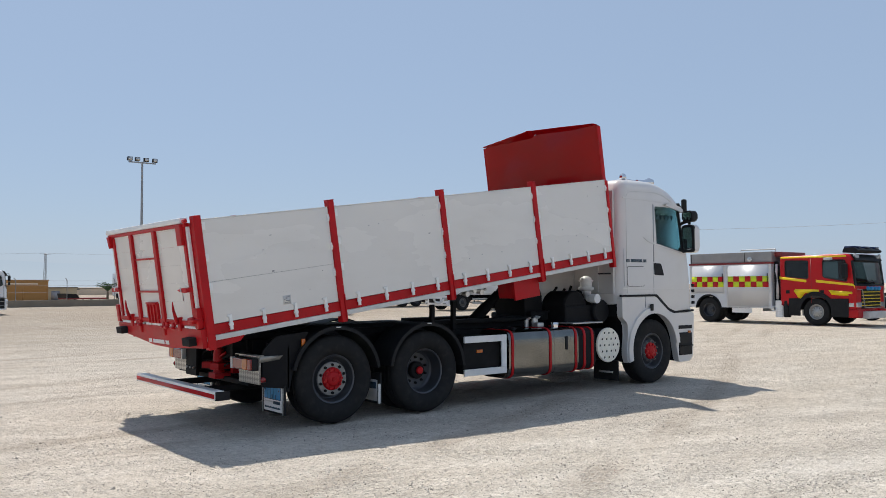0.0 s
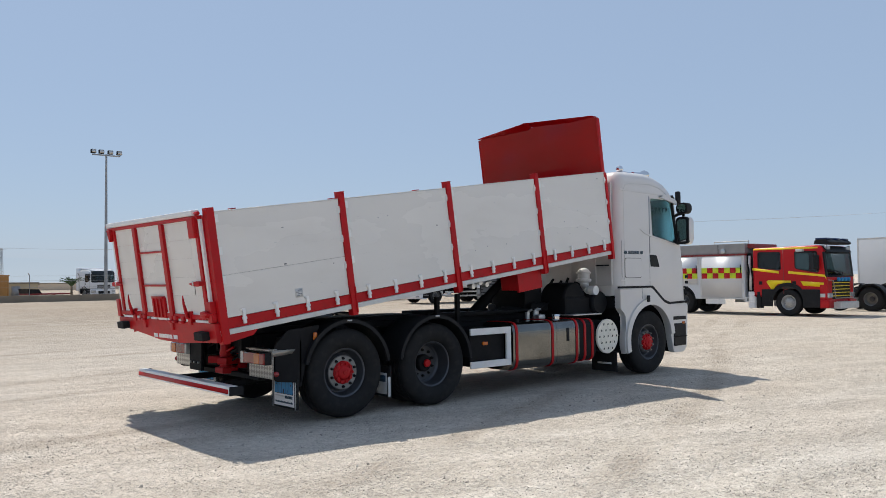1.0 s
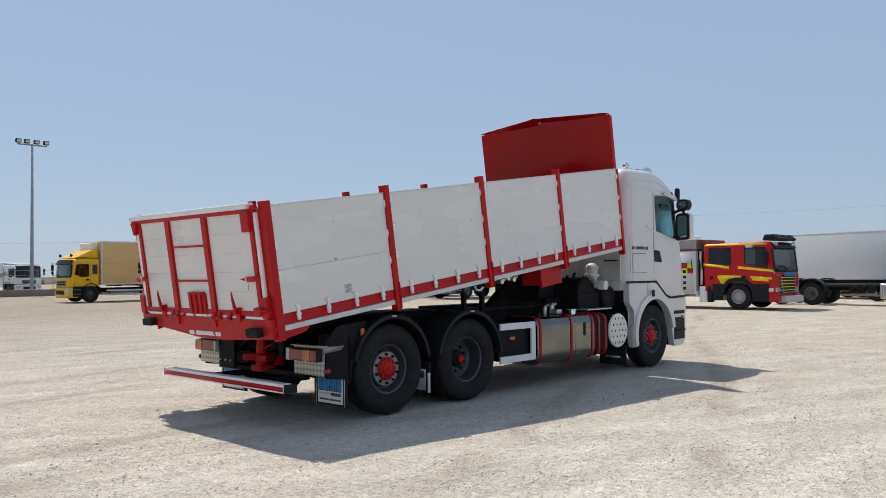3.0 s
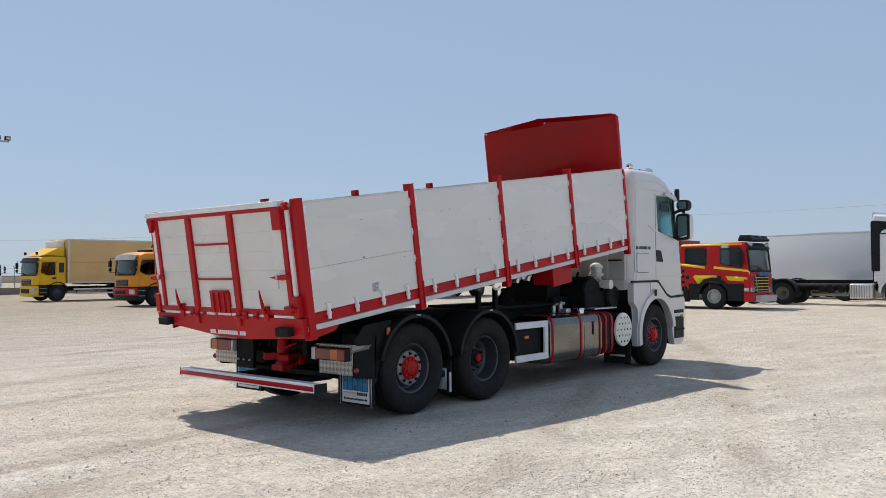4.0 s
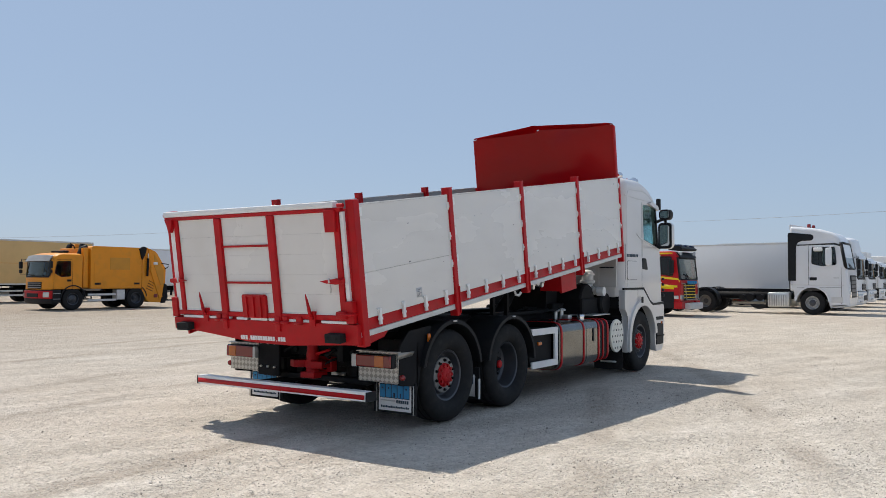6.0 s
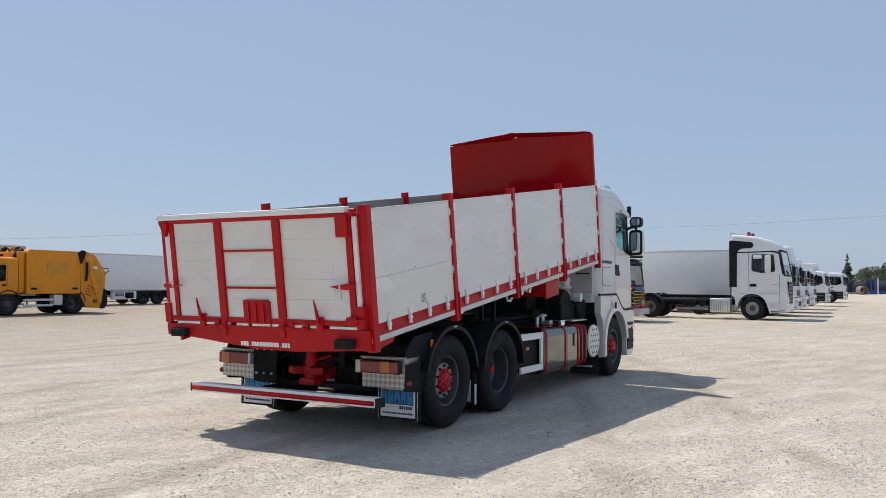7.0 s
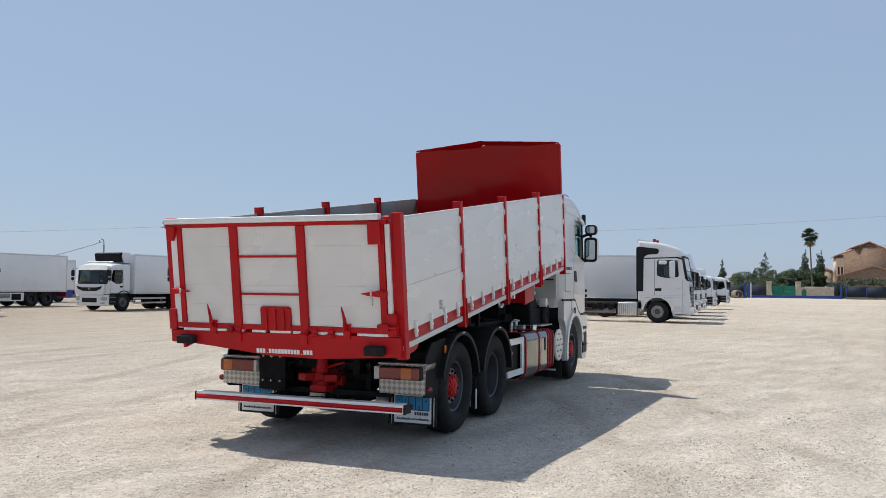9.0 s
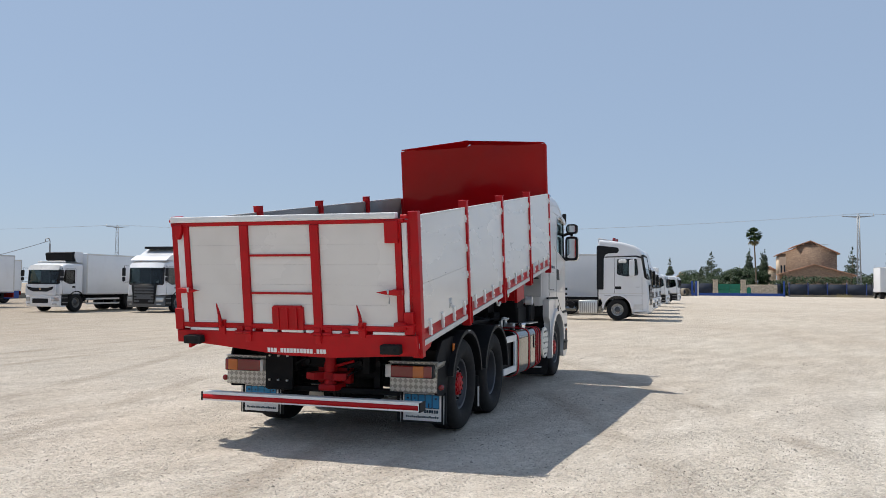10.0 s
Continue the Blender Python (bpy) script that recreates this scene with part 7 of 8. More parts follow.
def refuse_lorry():
    root = thing("refuse_truck", pose(14.8, 32.7, 0, 0, 0, 178), "orange refuse lorry with a rounded tail hopper, parked", "refuse truck")
    plain_cab(root, orange_paint, 2.74, rear=-0.48, front=1.26, lights=False, bumper=plastic_black, band=locker_grey, rim=rim_grey)
    part("red_bumper", bowed(stretched(rounded([(1.0, 0.56), (1.34, 0.56), (1.35, 0.93), (1.0, 0.93)], 0.03), -1.215, 1.215, 14), 1.26, 2.74, 1.22), red_paint, root, "red front bumper", smooth=35)
    for s in (-1, 1):
        y0, y1 = sorted((s * 1.16, s * 0.86))
        part("headlight", bowed(stretched(rounded([(1.2, 0.62), (1.365, 0.62), (1.365, 0.86), (1.2, 0.86)], 0.02), y0, y1, 6), 1.26, 2.74, 1.22), head_lens, root)
    part("bumper_mouth", boxes((1.30, 1.358, -0.5, 0.5, 0.62, 0.80), bevel=0.01), plastic_black, root)
    part("roof_beacon", boxes((-0.1, 0.15, -0.6, 0.6, 2.75, 2.86), bevel=0.04), plastic_black, root)
    part("inlet_pipe", tube(bmesh.new(), [(-0.55, 0.75, 1.0), (-0.55, 0.75, 2.7), (-0.65, 0.75, 2.95), (-0.9, 0.75, 3.05)], 0.13, 10), plastic_black, root)
    part("front_bulkhead", boxes((-0.84, -0.56, -1.1, 1.1, 1.05, 3.0), bevel=0.06), orange_paint, root)
    for y in (-0.55, 0.0, 0.6):
        part("loader_arm", prism(bmesh.new(), rounded([(-0.95, 2.72), (-0.78, 2.72), (-0.62, 3.02), (-0.72, 3.22), (-0.98, 3.16), (-1.05, 3.0)], 0.04), "y", y - 0.09, y + 0.09, 0.01), chassis_black if y else orange_dull, root)
    part("loader_hose", tube(bmesh.new(), [(-0.6, 0.3, 2.95), (-0.45, 0.35, 3.12), (-0.3, 0.35, 3.22), (-0.28, 0.3, 3.05)], 0.03, 6), rubber, root)
    part("loader_bar", rod(bmesh.new(), (-0.86, -0.9, 2.95), (-0.86, 0.9, 2.95), 0.06, 8), orange_dull, root)
    b = part("compactor_body", prism(bmesh.new(), rounded([(-0.88, 1.0), (-3.68, 1.0), (-3.68, 3.08), (-1.02, 3.10), (-0.88, 3.0)], [0.05, 0.03, 0.06, 0.1, 0.06]), "y", -1.22, 1.22, 0.09), orange_paint, root, "orange compactor body")
    for s in (-1, 1):
        Y = s * 1.22
        part("body_panel", boxes((-3.0, -1.9, Y - 0.006, Y + 0.012, 1.95, 2.55), bevel=0.006), orange_dull, b)
        part("side_door", prism(bmesh.new(), rounded([(-1.05, 1.40), (-1.6, 1.40), (-1.6, 2.20), (-1.5, 2.30), (-1.05, 2.30)], 0.04), "y", Y - s * 0.005, Y + s * 0.02, 0.006), orange_paint, b)
        part("side_rail", boxes((-3.6, -0.95, Y - 0.02, Y + 0.02, 1.02, 1.10), bevel=0.01), orange_paint, b)
        for x in (-1.25, -3.4):
            part("lamp_recess", boxes((x - 0.16, x + 0.16, Y - 0.006, Y + 0.008, 1.20, 1.30), bevel=0.02), plastic_black, b)
    tail = part("tail_hopper", prism(bmesh.new(), rounded([(-3.72, 0.85), (-4.05, 0.30), (-5.02, 0.24), (-5.16, 0.62), (-5.08, 1.10), (-5.12, 2.02), (-4.52, 2.90), (-3.95, 3.10), (-3.72, 3.10)], [0.03, 0.08, 0.05, 0.08, 0.05, 0.10, 0.12, 0.06, 0.03]), "y", -1.20, 1.20, 0.04), orange_paint, root, "orange angular rear hopper")
    for s in (-1, 1):
        Y = s * 1.20
        lo, hi = sorted((Y - s * 0.01, Y + s * 0.05))
        part("hopper_beam", prism(bmesh.new(), [(-3.90, 2.62), (-4.06, 2.70), (-4.92, 0.55), (-4.72, 0.48)], "y", lo, hi, 0.01), orange_paint, tail)
        part("hopper_beam", prism(bmesh.new(), [(-4.06, 3.06), (-4.18, 3.03), (-4.22, 2.1), (-4.12, 1.95)], "y", lo, hi, 0.01), orange_paint, tail)
        part("hopper_plate", prism(bmesh.new(), [(-4.42, 2.72), (-4.98, 1.95), (-4.98, 1.15), (-4.82, 1.15), (-4.40, 2.2)], "y", Y - s * 0.01, Y + s * 0.02, 0.004), orange_dull, tail)
        part("ram", rod(bmesh.new(), (-4.0, Y + s * 0.09, 2.55), (-3.96, Y + s * 0.09, 1.62), 0.055, 10), chassis_black, tail)
        part("ram_rod", rod(bmesh.new(), (-4.0, Y + s * 0.09, 2.80), (-4.0, Y + s * 0.09, 2.55), 0.03, 8), strip_grey, tail)
        part("hinge_cover", prism(bmesh.new(), rounded([(-3.50, 3.02), (-3.70, 3.16), (-3.92, 3.10), (-3.82, 2.72), (-3.66, 2.45)], 0.05), "y", min(Y - s * 0.01, Y + s * 0.10), max(Y - s * 0.01, Y + s * 0.10), 0.01), chassis_black, tail)
        part("number_panel", boxes((-4.62, -4.38, Y - 0.025, Y + 0.025, 2.22, 2.36)), white_tape, tail)
        for k in range(4):
            z = 1.02 + 0.13 * k
            part("slot", prism(bmesh.new(), [(-3.98 - 0.05 * k, z), (-4.34 - 0.03 * k, z - 0.16), (-4.34 - 0.03 * k, z - 0.19), (-3.98 - 0.05 * k, z - 0.035)], "y", Y - s * 0.01, Y + s * 0.012), chassis_black, tail)
        part("grab_bar", tube(bmesh.new(), [(-4.85, Y, 2.30), (-5.24, Y + s * 0.05, 2.25), (-5.24, Y + s * 0.05, 2.12), (-5.05, Y, 2.0)], 0.025, 6), plastic_black, tail)
        part("side_shield", prism(bmesh.new(), [(-5.02, 1.25), (-5.20, 1.15), (-5.24, 0.50), (-5.06, 0.22), (-4.80, 0.22), (-4.92, 0.62)], "y", min(Y - s * 0.01, Y + s * 0.03), max(Y - s * 0.01, Y + s * 0.03), 0.006), chassis_black, tail)
        part("lamp_pod", boxes((-4.62, -4.42, Y - 0.04, Y + 0.04, 0.52, 0.70), bevel=0.02), fire_dark, tail)
    part("hopper_mouth", boxes((-5.22, -4.9, -1.02, 1.02, 0.50, 1.35), bevel=0.04), chassis_black, tail)
    part("rear_step", boxes((-5.42, -5.05, -1.0, 1.0, 0.36, 0.42), bevel=0.01), chassis_black, tail)
    part("side_box", boxes((-2.75, -2.3, 0.8, 1.2, 0.45, 0.95), bevel=0.02), strip_grey, root)
    lorry_chassis(root, -5.0, 1.0)
    side_guard(root, -2.25, -0.75, material=strip_grey)
    axle_pair(root, -3.38, "deep", rim_grey, rim_grey, True)
    wing(root, -3.38, 1.2, 0.58)


refuse_lorry()


def white_reefer():
    root = thing("refrigerated_truck", pose(28.78, 33.05, 0, 0, 0, 180), "white refrigerated box lorry with a black cooling unit, parked", "truck")
    plain_cab(root, lorry_white, 2.78, front=1.35, rear=-0.50, band=strip_grey)
    smile = [(-0.95, 1.44), (-0.55, 1.36), (0.55, 1.36), (0.95, 1.44), (0.86, 1.28), (0.5, 1.15), (-0.5, 1.15), (-0.86, 1.28)]
    part("front_panel", boxes((1.36, 1.412, -1.05, 1.05, 0.94, 1.56), bevel=0.02), lorry_white, root)
    part("curved_grille", prism(bmesh.new(), rounded(smile, 0.06), "x", 1.405, 1.425, 0.004), plastic_black, root, "black curved grille")
    part("badge", lathe(bmesh.new(), [(0.0, 1.42), (0.09, 1.42), (0.07, 1.44), (0.0, 1.44)], 6, (0, 0, 1.30), "x"), chrome, root)
    lorry_box(root, -8.4, -0.74, 0.98, 3.35, box_white, back_grey, label="white refrigerated box")
    unit = part("cooling_unit", prism(bmesh.new(), rounded([(-0.735, 2.82), (-0.735, 3.42), (-0.14, 3.42), (-0.06, 3.20), (-0.24, 2.82)], 0.05), "y", -0.98, 0.98, 0.04), lorry_white, root, "white cooling unit with a black front")
    part("cooling_front", prism(bmesh.new(), rounded([(-0.22, 2.86), (0.08, 2.94), (0.16, 3.36), (-0.18, 3.44)], 0.05), "y", -0.93, 0.93, 0.03), chassis_black, unit)
    part("cooling_lip", boxes((0.06, 0.19, -0.5, 0.5, 3.36, 3.40), bevel=0.01), locker_grey, unit)
    part("roof_tube", rod(bmesh.new(), (0.62, -0.95, 2.84), (0.62, 0.95, 2.84), 0.05, 10), strip_grey, root)
    lorry_chassis(root, -8.0, 1.0)
    side_guard(root, -3.6, -0.78, material=strip_grey)
    axle_pair(root, -4.6, "deep", rim_silver, rim_grey, True)
    axle_pair(root, -5.9, "deep", rim_silver, rim_grey)
    wing(root, -4.6, 1.2, 0.58)


white_reefer()


def high_roof_lorry():
    root = thing("high_roof_truck", pose(31.05, 27.95, 0, 0, 0, 184), "white high-roof lorry cab with a dark grille, parked", "truck")
    grey = mat("grille_grey", (0.09, 0.095, 0.10), 0.5, var=0.1)
    c = plain_cab(root, lorry_white, 2.95, front=1.42, rear=-0.9, flat=0.16, deflector=0.78, grille=grey, bumper=grey, band=lorry_white)
    slats(root, 1.455, 0.62, 0.55, 1.55, 6, grey, 0.03)
    part("grille_frame", prism(bmesh.new(), [(-0.82, 1.62), (0.82, 1.62), (0.66, 0.5), (-0.66, 0.5)], "x", 1.43, 1.462), plastic_black, root)
    part("roof_air_deflector", boxes((-0.7, 0.05, -1.0, 1.0, 3.66, 3.80), bevel=0.04), plastic_black, root)
    part("upper_roof", prism(bmesh.new(), rounded([(-0.9, 2.9), (-0.9, 3.3), (0.55, 3.3), (1.1, 2.98), (1.1, 2.9)], [0.02, 0.08, 0.25, 0.1, 0.02]), "y", -1.16, 1.16, 0.08), lorry_white, c, smooth=35)
    lorry_box(root, -7.5, -1.15, 1.05, 3.4, box_white, back_grey)
    lorry_chassis(root, -7.0, 1.0)
    axle_pair(root, -4.2, "deep", rim_silver, rim_grey, True)


high_roof_lorry()


def semi_trailer(m, length, label, paint=None, top=3.46):
    root = thing("semi_trailer", m, label, "trailer", "white semi-trailers")
    lorry_box(root, -length, 0, 0.98, top, paint or box_white, back_grey, label="white box body" if not paint else "pale grey box body")
    lorry_chassis(root, -length + 0.3, -0.5, 0.66, 0.96)
    part("pallet_box", boxes((-4.8, -2.85, 0.9, 1.2, 0.38, 0.92), bevel=0.02), white_tape, root)
    part("pallet_box_front", boxes((-4.55, -3.85, 1.2, 1.212, 0.45, 0.85)), chassis_black, root)
    part("pallet_box_front", boxes((-3.75, -3.0, 1.2, 1.212, 0.60, 0.86)), locker_grey, root)
    # Dark plate added in place of the deep shade under the box.
    part("under_guard", boxes((-7.6, -4.9, 1.0, 1.05, 0.45, 0.95)), chassis_black, root)
    # Rims and wings are coloured dark for that shade as well.
    for x in (-5.45, -6.7):
        axle_pair(root, x, "deep", rim_grey, rim_grey)
        wing(root, x, 1.2, 0.58, plastic_black)
    for s in (-1, 1):
        part("landing_leg", boxes((-1.6, -1.45, s * 0.8 - 0.07, s * 0.8 + 0.07, 0.02, 0.9), bevel=0.01), chassis_black, root)
    part("rear_lamp_board", boxes((-length - 0.03, -length + 0.02, -1.2, 1.2, 0.62, 0.95), bevel=0.01), red_lens, root)
    return root


semi_trailer(pose(26.05, 43.3, 0, 0, 0, 180), 8.25, "white box semi-trailer standing behind the refuse lorry")
far_trailer = semi_trailer(pose(35.2, 52.0, 0, 0, 0, 180), 8.25, "white box semi-trailer far behind the others")


semi_trailer(pose(40.1, 3.1, 0, 0, 0, -102), 7.3, "pale grey box trailer parked aslant behind the chassis lorry", box_grey, 3.52)
part("blue_locker", boxes((-8.0, -6.3, 0.9, 1.27, 0.35, 0.97), bevel=0.03), fence_blue, far_trailer, "blue side locker")


def row_lorry(x, y, top, deflector, box_top, reefer, length, heading=-90):
    root = thing("row_truck", pose(x + 1.22, y, 0, 0, 0, heading), "white box lorry parked side by side with others", "truck", "white lorries in a row")
    plain_cab(root, lorry_white, top, deflector=deflector, band=lorry_white)
    if box_top:
        lorry_box(root, -length, -1.0, 1.12, box_top, box_grey, white_tape, label="pale grey box body")
    if reefer:
        part("cooling_unit", boxes((-1.0, 0.46, -0.98, 0.98, top + 0.04, top + 0.54), bevel=0.10), white_tape, root, "white cooling unit")
    lorry_chassis(root, -length + 0.3, 1.0)
    side_guard(root, -3.6 if box_top else -2.6, -1.0)
    axle_pair(root, -4.4 if box_top else -3.5, "deep", rim_silver, rim_grey, True)
    if box_top:
        axle_pair(root, -5.7, "deep", rim_silver, rim_grey)
    return root


row_lorry(37.2, 1.82, 3.68, 0.0, 0, False, 4.6)
row_lorry(43.0, 2.0, 2.85, 0.0, 3.7, True, 7.0)
row_lorry(50.0, 2.2, 2.75, 0.0, 3.6, True, 7.5)
row_lorry(60.0, 2.1, 2.7, 0.0, 3.3, True, 7.5)
row_lorry(74.0, 1.75, 2.75, 0.0, 3.2, False, 7.5)

# lorry that shows only its nose beside the yard wall
edge = thing("parked_truck", pose(3.95, 47.3, 0, 0, 0, 0), "white lorry with dark windows parked near the yard wall", "truck")
plain_cab(edge, lorry_white, 2.75)
lorry_box(edge, -7.0, -1.0, 1.05, 3.2, box_white, back_grey)
lorry_chassis(edge, -6.5, 1.0)
axle_pair(edge, -4.0, "deep", rim_silver, rim_grey, True)
# cab behind the wall
behind = thing("tractor_unit", pose(20.95, 72.0, 0, 0, 0, -82), "white tractor unit with a dark windscreen behind the low wall", "truck")
plain_cab(behind, lorry_white, 2.75, rear=-1.0, deflector=0.12, band=dark_glass)
lorry_chassis(behind, -1.9, 1.0)
part("side_fairing", boxes((-1.75, -1.02, -1.22, 1.22, 0.75, 2.95), bevel=0.08), lorry_white, behind)
# box lorry by the fence, its rear doors towards the yard
far = thing("box_truck", pose(136.5, -28.2, 0), "white box lorry parked with its rear to the yard", "truck")
plain_cab(far, lorry_white, 3.0)
fbox = lorry_box(far, -6.5, -1.0, 1.05, 4.85, box_white, back_grey, half=1.45)
for y in (-0.72, 0.72):
    part("rear_door", boxes((-6.545, -6.505, y - 0.69, y + 0.69, 1.12, 4.76), bevel=0.01), box_grey, fbox)
    part("lock_rod", rod(bmesh.new(), (-6.57, y * 0.6, 1.1), (-6.57, y * 0.6, 4.78), 0.025, 6), galvanised, fbox)
part("rear_beam", boxes((-6.6, -6.4, -1.3, 1.3, 0.45, 0.62), bevel=0.02), plastic_black, far)
lorry_chassis(far, -6.0, 1.0)
axle_pair(far, -4.6, "deep", rim_silver, rim_grey, True)


# ---- far surroundings ----
def lattice_mast(name, x, y, h, w, label, turn=0.0):
    root = thing(name, pose(x, y, 0, 0, 0, turn), label, "pylon", "power line pylons")
    for sx in (-1, 1):
        for sy in (-1, 1):
            part("mast_leg", rod(bmesh.new(), (sx * w, sy * w, 0), (sx * w * 0.45, sy * w * 0.45, h), 0.075, 4), galvanised, root)
    n = int(h / 0.8)
    for k in range(n):
        z0, z1 = h * k / n, h * (k + 1) / n
        a, b = w * (1 - 0.55 * k / n), w * (1 - 0.55 * (k + 1) / n)
        for s in (-1, 1):
            part("rung", rod(bmesh.new(), (s * a, -a, z0 + 0.02), (s * a, a, z0 + 0.02), 0.03, 4), galvanised, root)
            part("rung", rod(bmesh.new(), (-a, s * a, z0 + 0.02), (a, s * a, z0 + 0.02), 0.03, 4), galvanised, root)
            d = 1 if k % 2 else -1
            part("brace", rod(bmesh.new(), (s * a, -d * a, z0), (s * b, d * b, z1), 0.025, 4), galvanised, root)
            part("brace", rod(bmesh.new(), (-d * a, s * a, z0), (d * b, s * b, z1), 0.025, 4), galvanised, root)
    part("footing", boxes((-w * 1.3, w * 1.3, -w * 1.3, w * 1.3, -0.05, 2.3 if w < 0.4 else 0.9), bevel=0.05), concrete, root)
    arm = part("cross_arm", prism(bmesh.new(), [(-2.6, h - 0.12), (-2.6, h - 0.22), (-0.3, h - 0.45), (0.3, h - 0.45), (2.6, h - 0.22), (2.6, h - 0.12), (0, h - 0.20)], "y", -0.06, 0.06), galvanised, root)
    for x0 in (-2.45, 0.0, 2.45):
        part("insulator", lathe(bmesh.new(), [(0.0, h - 0.12), (0.06, h - 0.10), (0.04, h + 0.05), (0.10, h + 0.1), (0.04, h + 0.18), (0.09, h + 0.24), (0.0, h + 0.3)], 8, (x0, 0, 0), "z"), strip_grey, arm)
    return root


lattice_mast("pylon", 152.0, -27.2, 14.6, 0.34, "grey lattice power pylon standing on a concrete foot by the fence", 90)
lattice_mast("pylon", 81.0, 371.0, 16.0, 0.6, "distant grey lattice power pylon", 20)
lattice_mast("pylon", 156.0, 136.0, 15.6, 0.55, "distant grey lattice power pylon", 130)


def wire(name, a, b, sag, r=0.015):
    a, b = Vector(a), Vector(b)
    pts = [a.lerp(b, k / 24) - Vector((0, 0, sag * 4 * (k / 24) * (1 - k / 24))) for k in range(25)]
    solo(name, tube(bmesh.new(), pts, r, 5), wire_dark, "thin dark overhead power cable between pylons", "cable", "power cables")


for d in (-2.0, 0.0):
    wire("power_cable", (152 , -27.2 + d, 14.9), (156, 136 + d, 15.8), 2.6, 0.015)
wire("power_cable", (152, -27.2, 14.9), (150, -190, 14.5), 2.5, 0.03)
for d in (-1.6, 1.6):
    wire("power_cable", (156, 136 + d, 15.8), (81 + d, 371, 16.2), 3.0, 0.02)
    wire("power_cable", (81 + d, 371, 16.2), (-220, 430, 16), 3.0, 0.02)

# floodlight mast
mast = thing("floodlight_mast", pose(20.4, 68.0, 0), "tall grey steel floodlight mast with four lamps behind the wall", "floodlight mast")
part("pole", rod(bmesh.new(), (0, 0, 0), (0, 0, 13.2), 0.17, 12, 0.085), galvanised, mast)
part("base_plate", boxes((-0.3, 0.3, -0.3, 0.3, -0.02, 0.12), bevel=0.02), concrete, mast)
part("cross_arm", boxes((-1.25, 1.25, -0.05, 0.05, 13.05, 13.17), bevel=0.02), galvanised, mast)
for k, x in enumerate((-1.15, -0.45, 0.35, 1.15)):
    lampm = part("floodlight", boxes((x - 0.22, x + 0.22, -0.18, 0.14, 13.22, 13.58), bevel=0.04), plastic_black, mast, m=None)
    part("floodlight_glass", boxes((x - 0.17, x + 0.17, -0.20, -0.182, 13.27, 13.53)), head_lens, lampm)

# lamp with a curved neck behind the trailers
neck = thing("swan_neck_pole", pose(58.0, 62.0, 0), "grey pole with a curved top holding a cable", "pole")
part("pole", rod(bmesh.new(), (0, 0, 0), (0, 0, 5.6), 0.10, 10, 0.08), galvanised, neck)
part("curved_neck", tube(bmesh.new(), [(0, 0, 5.6), (0, 0, 5.9), (-0.15, 0, 6.15), (-0.4, 0, 6.2), (-0.6, 0, 6.05), (-0.62, 0, 5.8)], 0.05, 8), galvanised, neck)
wire("power_cable", (57.8, 62, 5.9), (44, 62, 2.6), 0.2, 0.03)

# low wall and wire fence on the yard's edge
solo("wall_yard", boxes((-60, 95, 65.0, 65.28, -0.05, 0.55), bevel=0.02), concrete, "low grey-brown concrete boundary wall", "wall", kind="structure")
proto = None
for k in range(24):
    x = -14 + 3.9 * k
    if proto is None:
        proto = thing("fence_post", pose(x, 65.14, 0.55), "thin dark steel fence post with a bent top on the wall", "post", "posts along the low wall")
        part("post", tube(bmesh.new(), [(0, 0, 0), (0, 0, 1.55), (-0.04, -0.04, 1.70), (-0.16, -0.10, 1.82)], 0.035, 7), galvanised, proto)
    else:
        copy_thing(proto, pose(x, 65.14, 0.55))
for z in (1.2, 1.75, 2.15):
    solo("fence_wire", tube(bmesh.new(), [(-14, 65.14, z), (30, 65.14, z), (75, 65.14, z)], 0.008, 4), wire_dark, "thin steel fence wire above the wall", "fence wire", "wires along the low wall")

# buildings behind the wall
shed = thing("container_store", pose(13.2, 84, 0), "ochre-brown storage container building with a flat roof", "storage building")
part("container_body", boxes((-7.0, 3.0, 0, 6, 0, 2.30), bevel=0.03), tan_wall, shed)
part("roof_edge", boxes((-7.05, 3.05, -0.05, 6.05, 2.30, 2.40), bevel=0.02), tan_wall, shed)
part("lower_panel", boxes((-6.9, 2.9, -0.05, -0.01, 0.1, 1.55), bevel=0.01), tan_wall, shed)
part("pale_bar", boxes((-2.6, 2.0, -0.03, -0.012, 1.88, 2.06)), cream_wall, shed)
for x in (-6.9, -4.4, -1.9, 0.6, 2.9):
    part("panel_rib", boxes((x - 0.05, x + 0.05, -0.08, -0.052, 0.05, 1.6)), tan_wall, shed)
for nm, x0, x1, y, h in (("beige_hut", 16.6, 21.1, 92, 1.5), ("low_warehouse", 27.0, 34.0, 140, 1.15), ("low_warehouse", -14, 3, 100, 1.3), ("low_warehouse", 40, 78, 170, 1.3)):
    hut = thing(nm, pose((x0 + x1) / 2, y, 0), "low beige building with a flat roof behind the wall", "building", "buildings behind the wall")
    w = (x1 - x0) / 2
    part("wall", boxes((-w, w, 0, 5, 0, h), bevel=0.02), beige_wall if nm == "beige_hut" else cream_wall, hut)
    part("roof", boxes((-w - 0.1, w + 0.1, -0.1, 5.1, h, h + 0.14), bevel=0.02), concrete, hut)
    part("door", boxes((-0.5, 0.4, -0.03, -0.005, 0, min(2.0, h - 0.3))), galvanised, hut)
flat = thing("flatbed_trailer", pose(19.6, 78, 0, 0, 0, 6), "dark red flatbed trailer with a black headboard behind the wall", "trailer")
part("bed", boxes((-3.6, 0.3, -1.2, 1.2, 0.42, 0.56), bevel=0.02), fire_dark, flat)
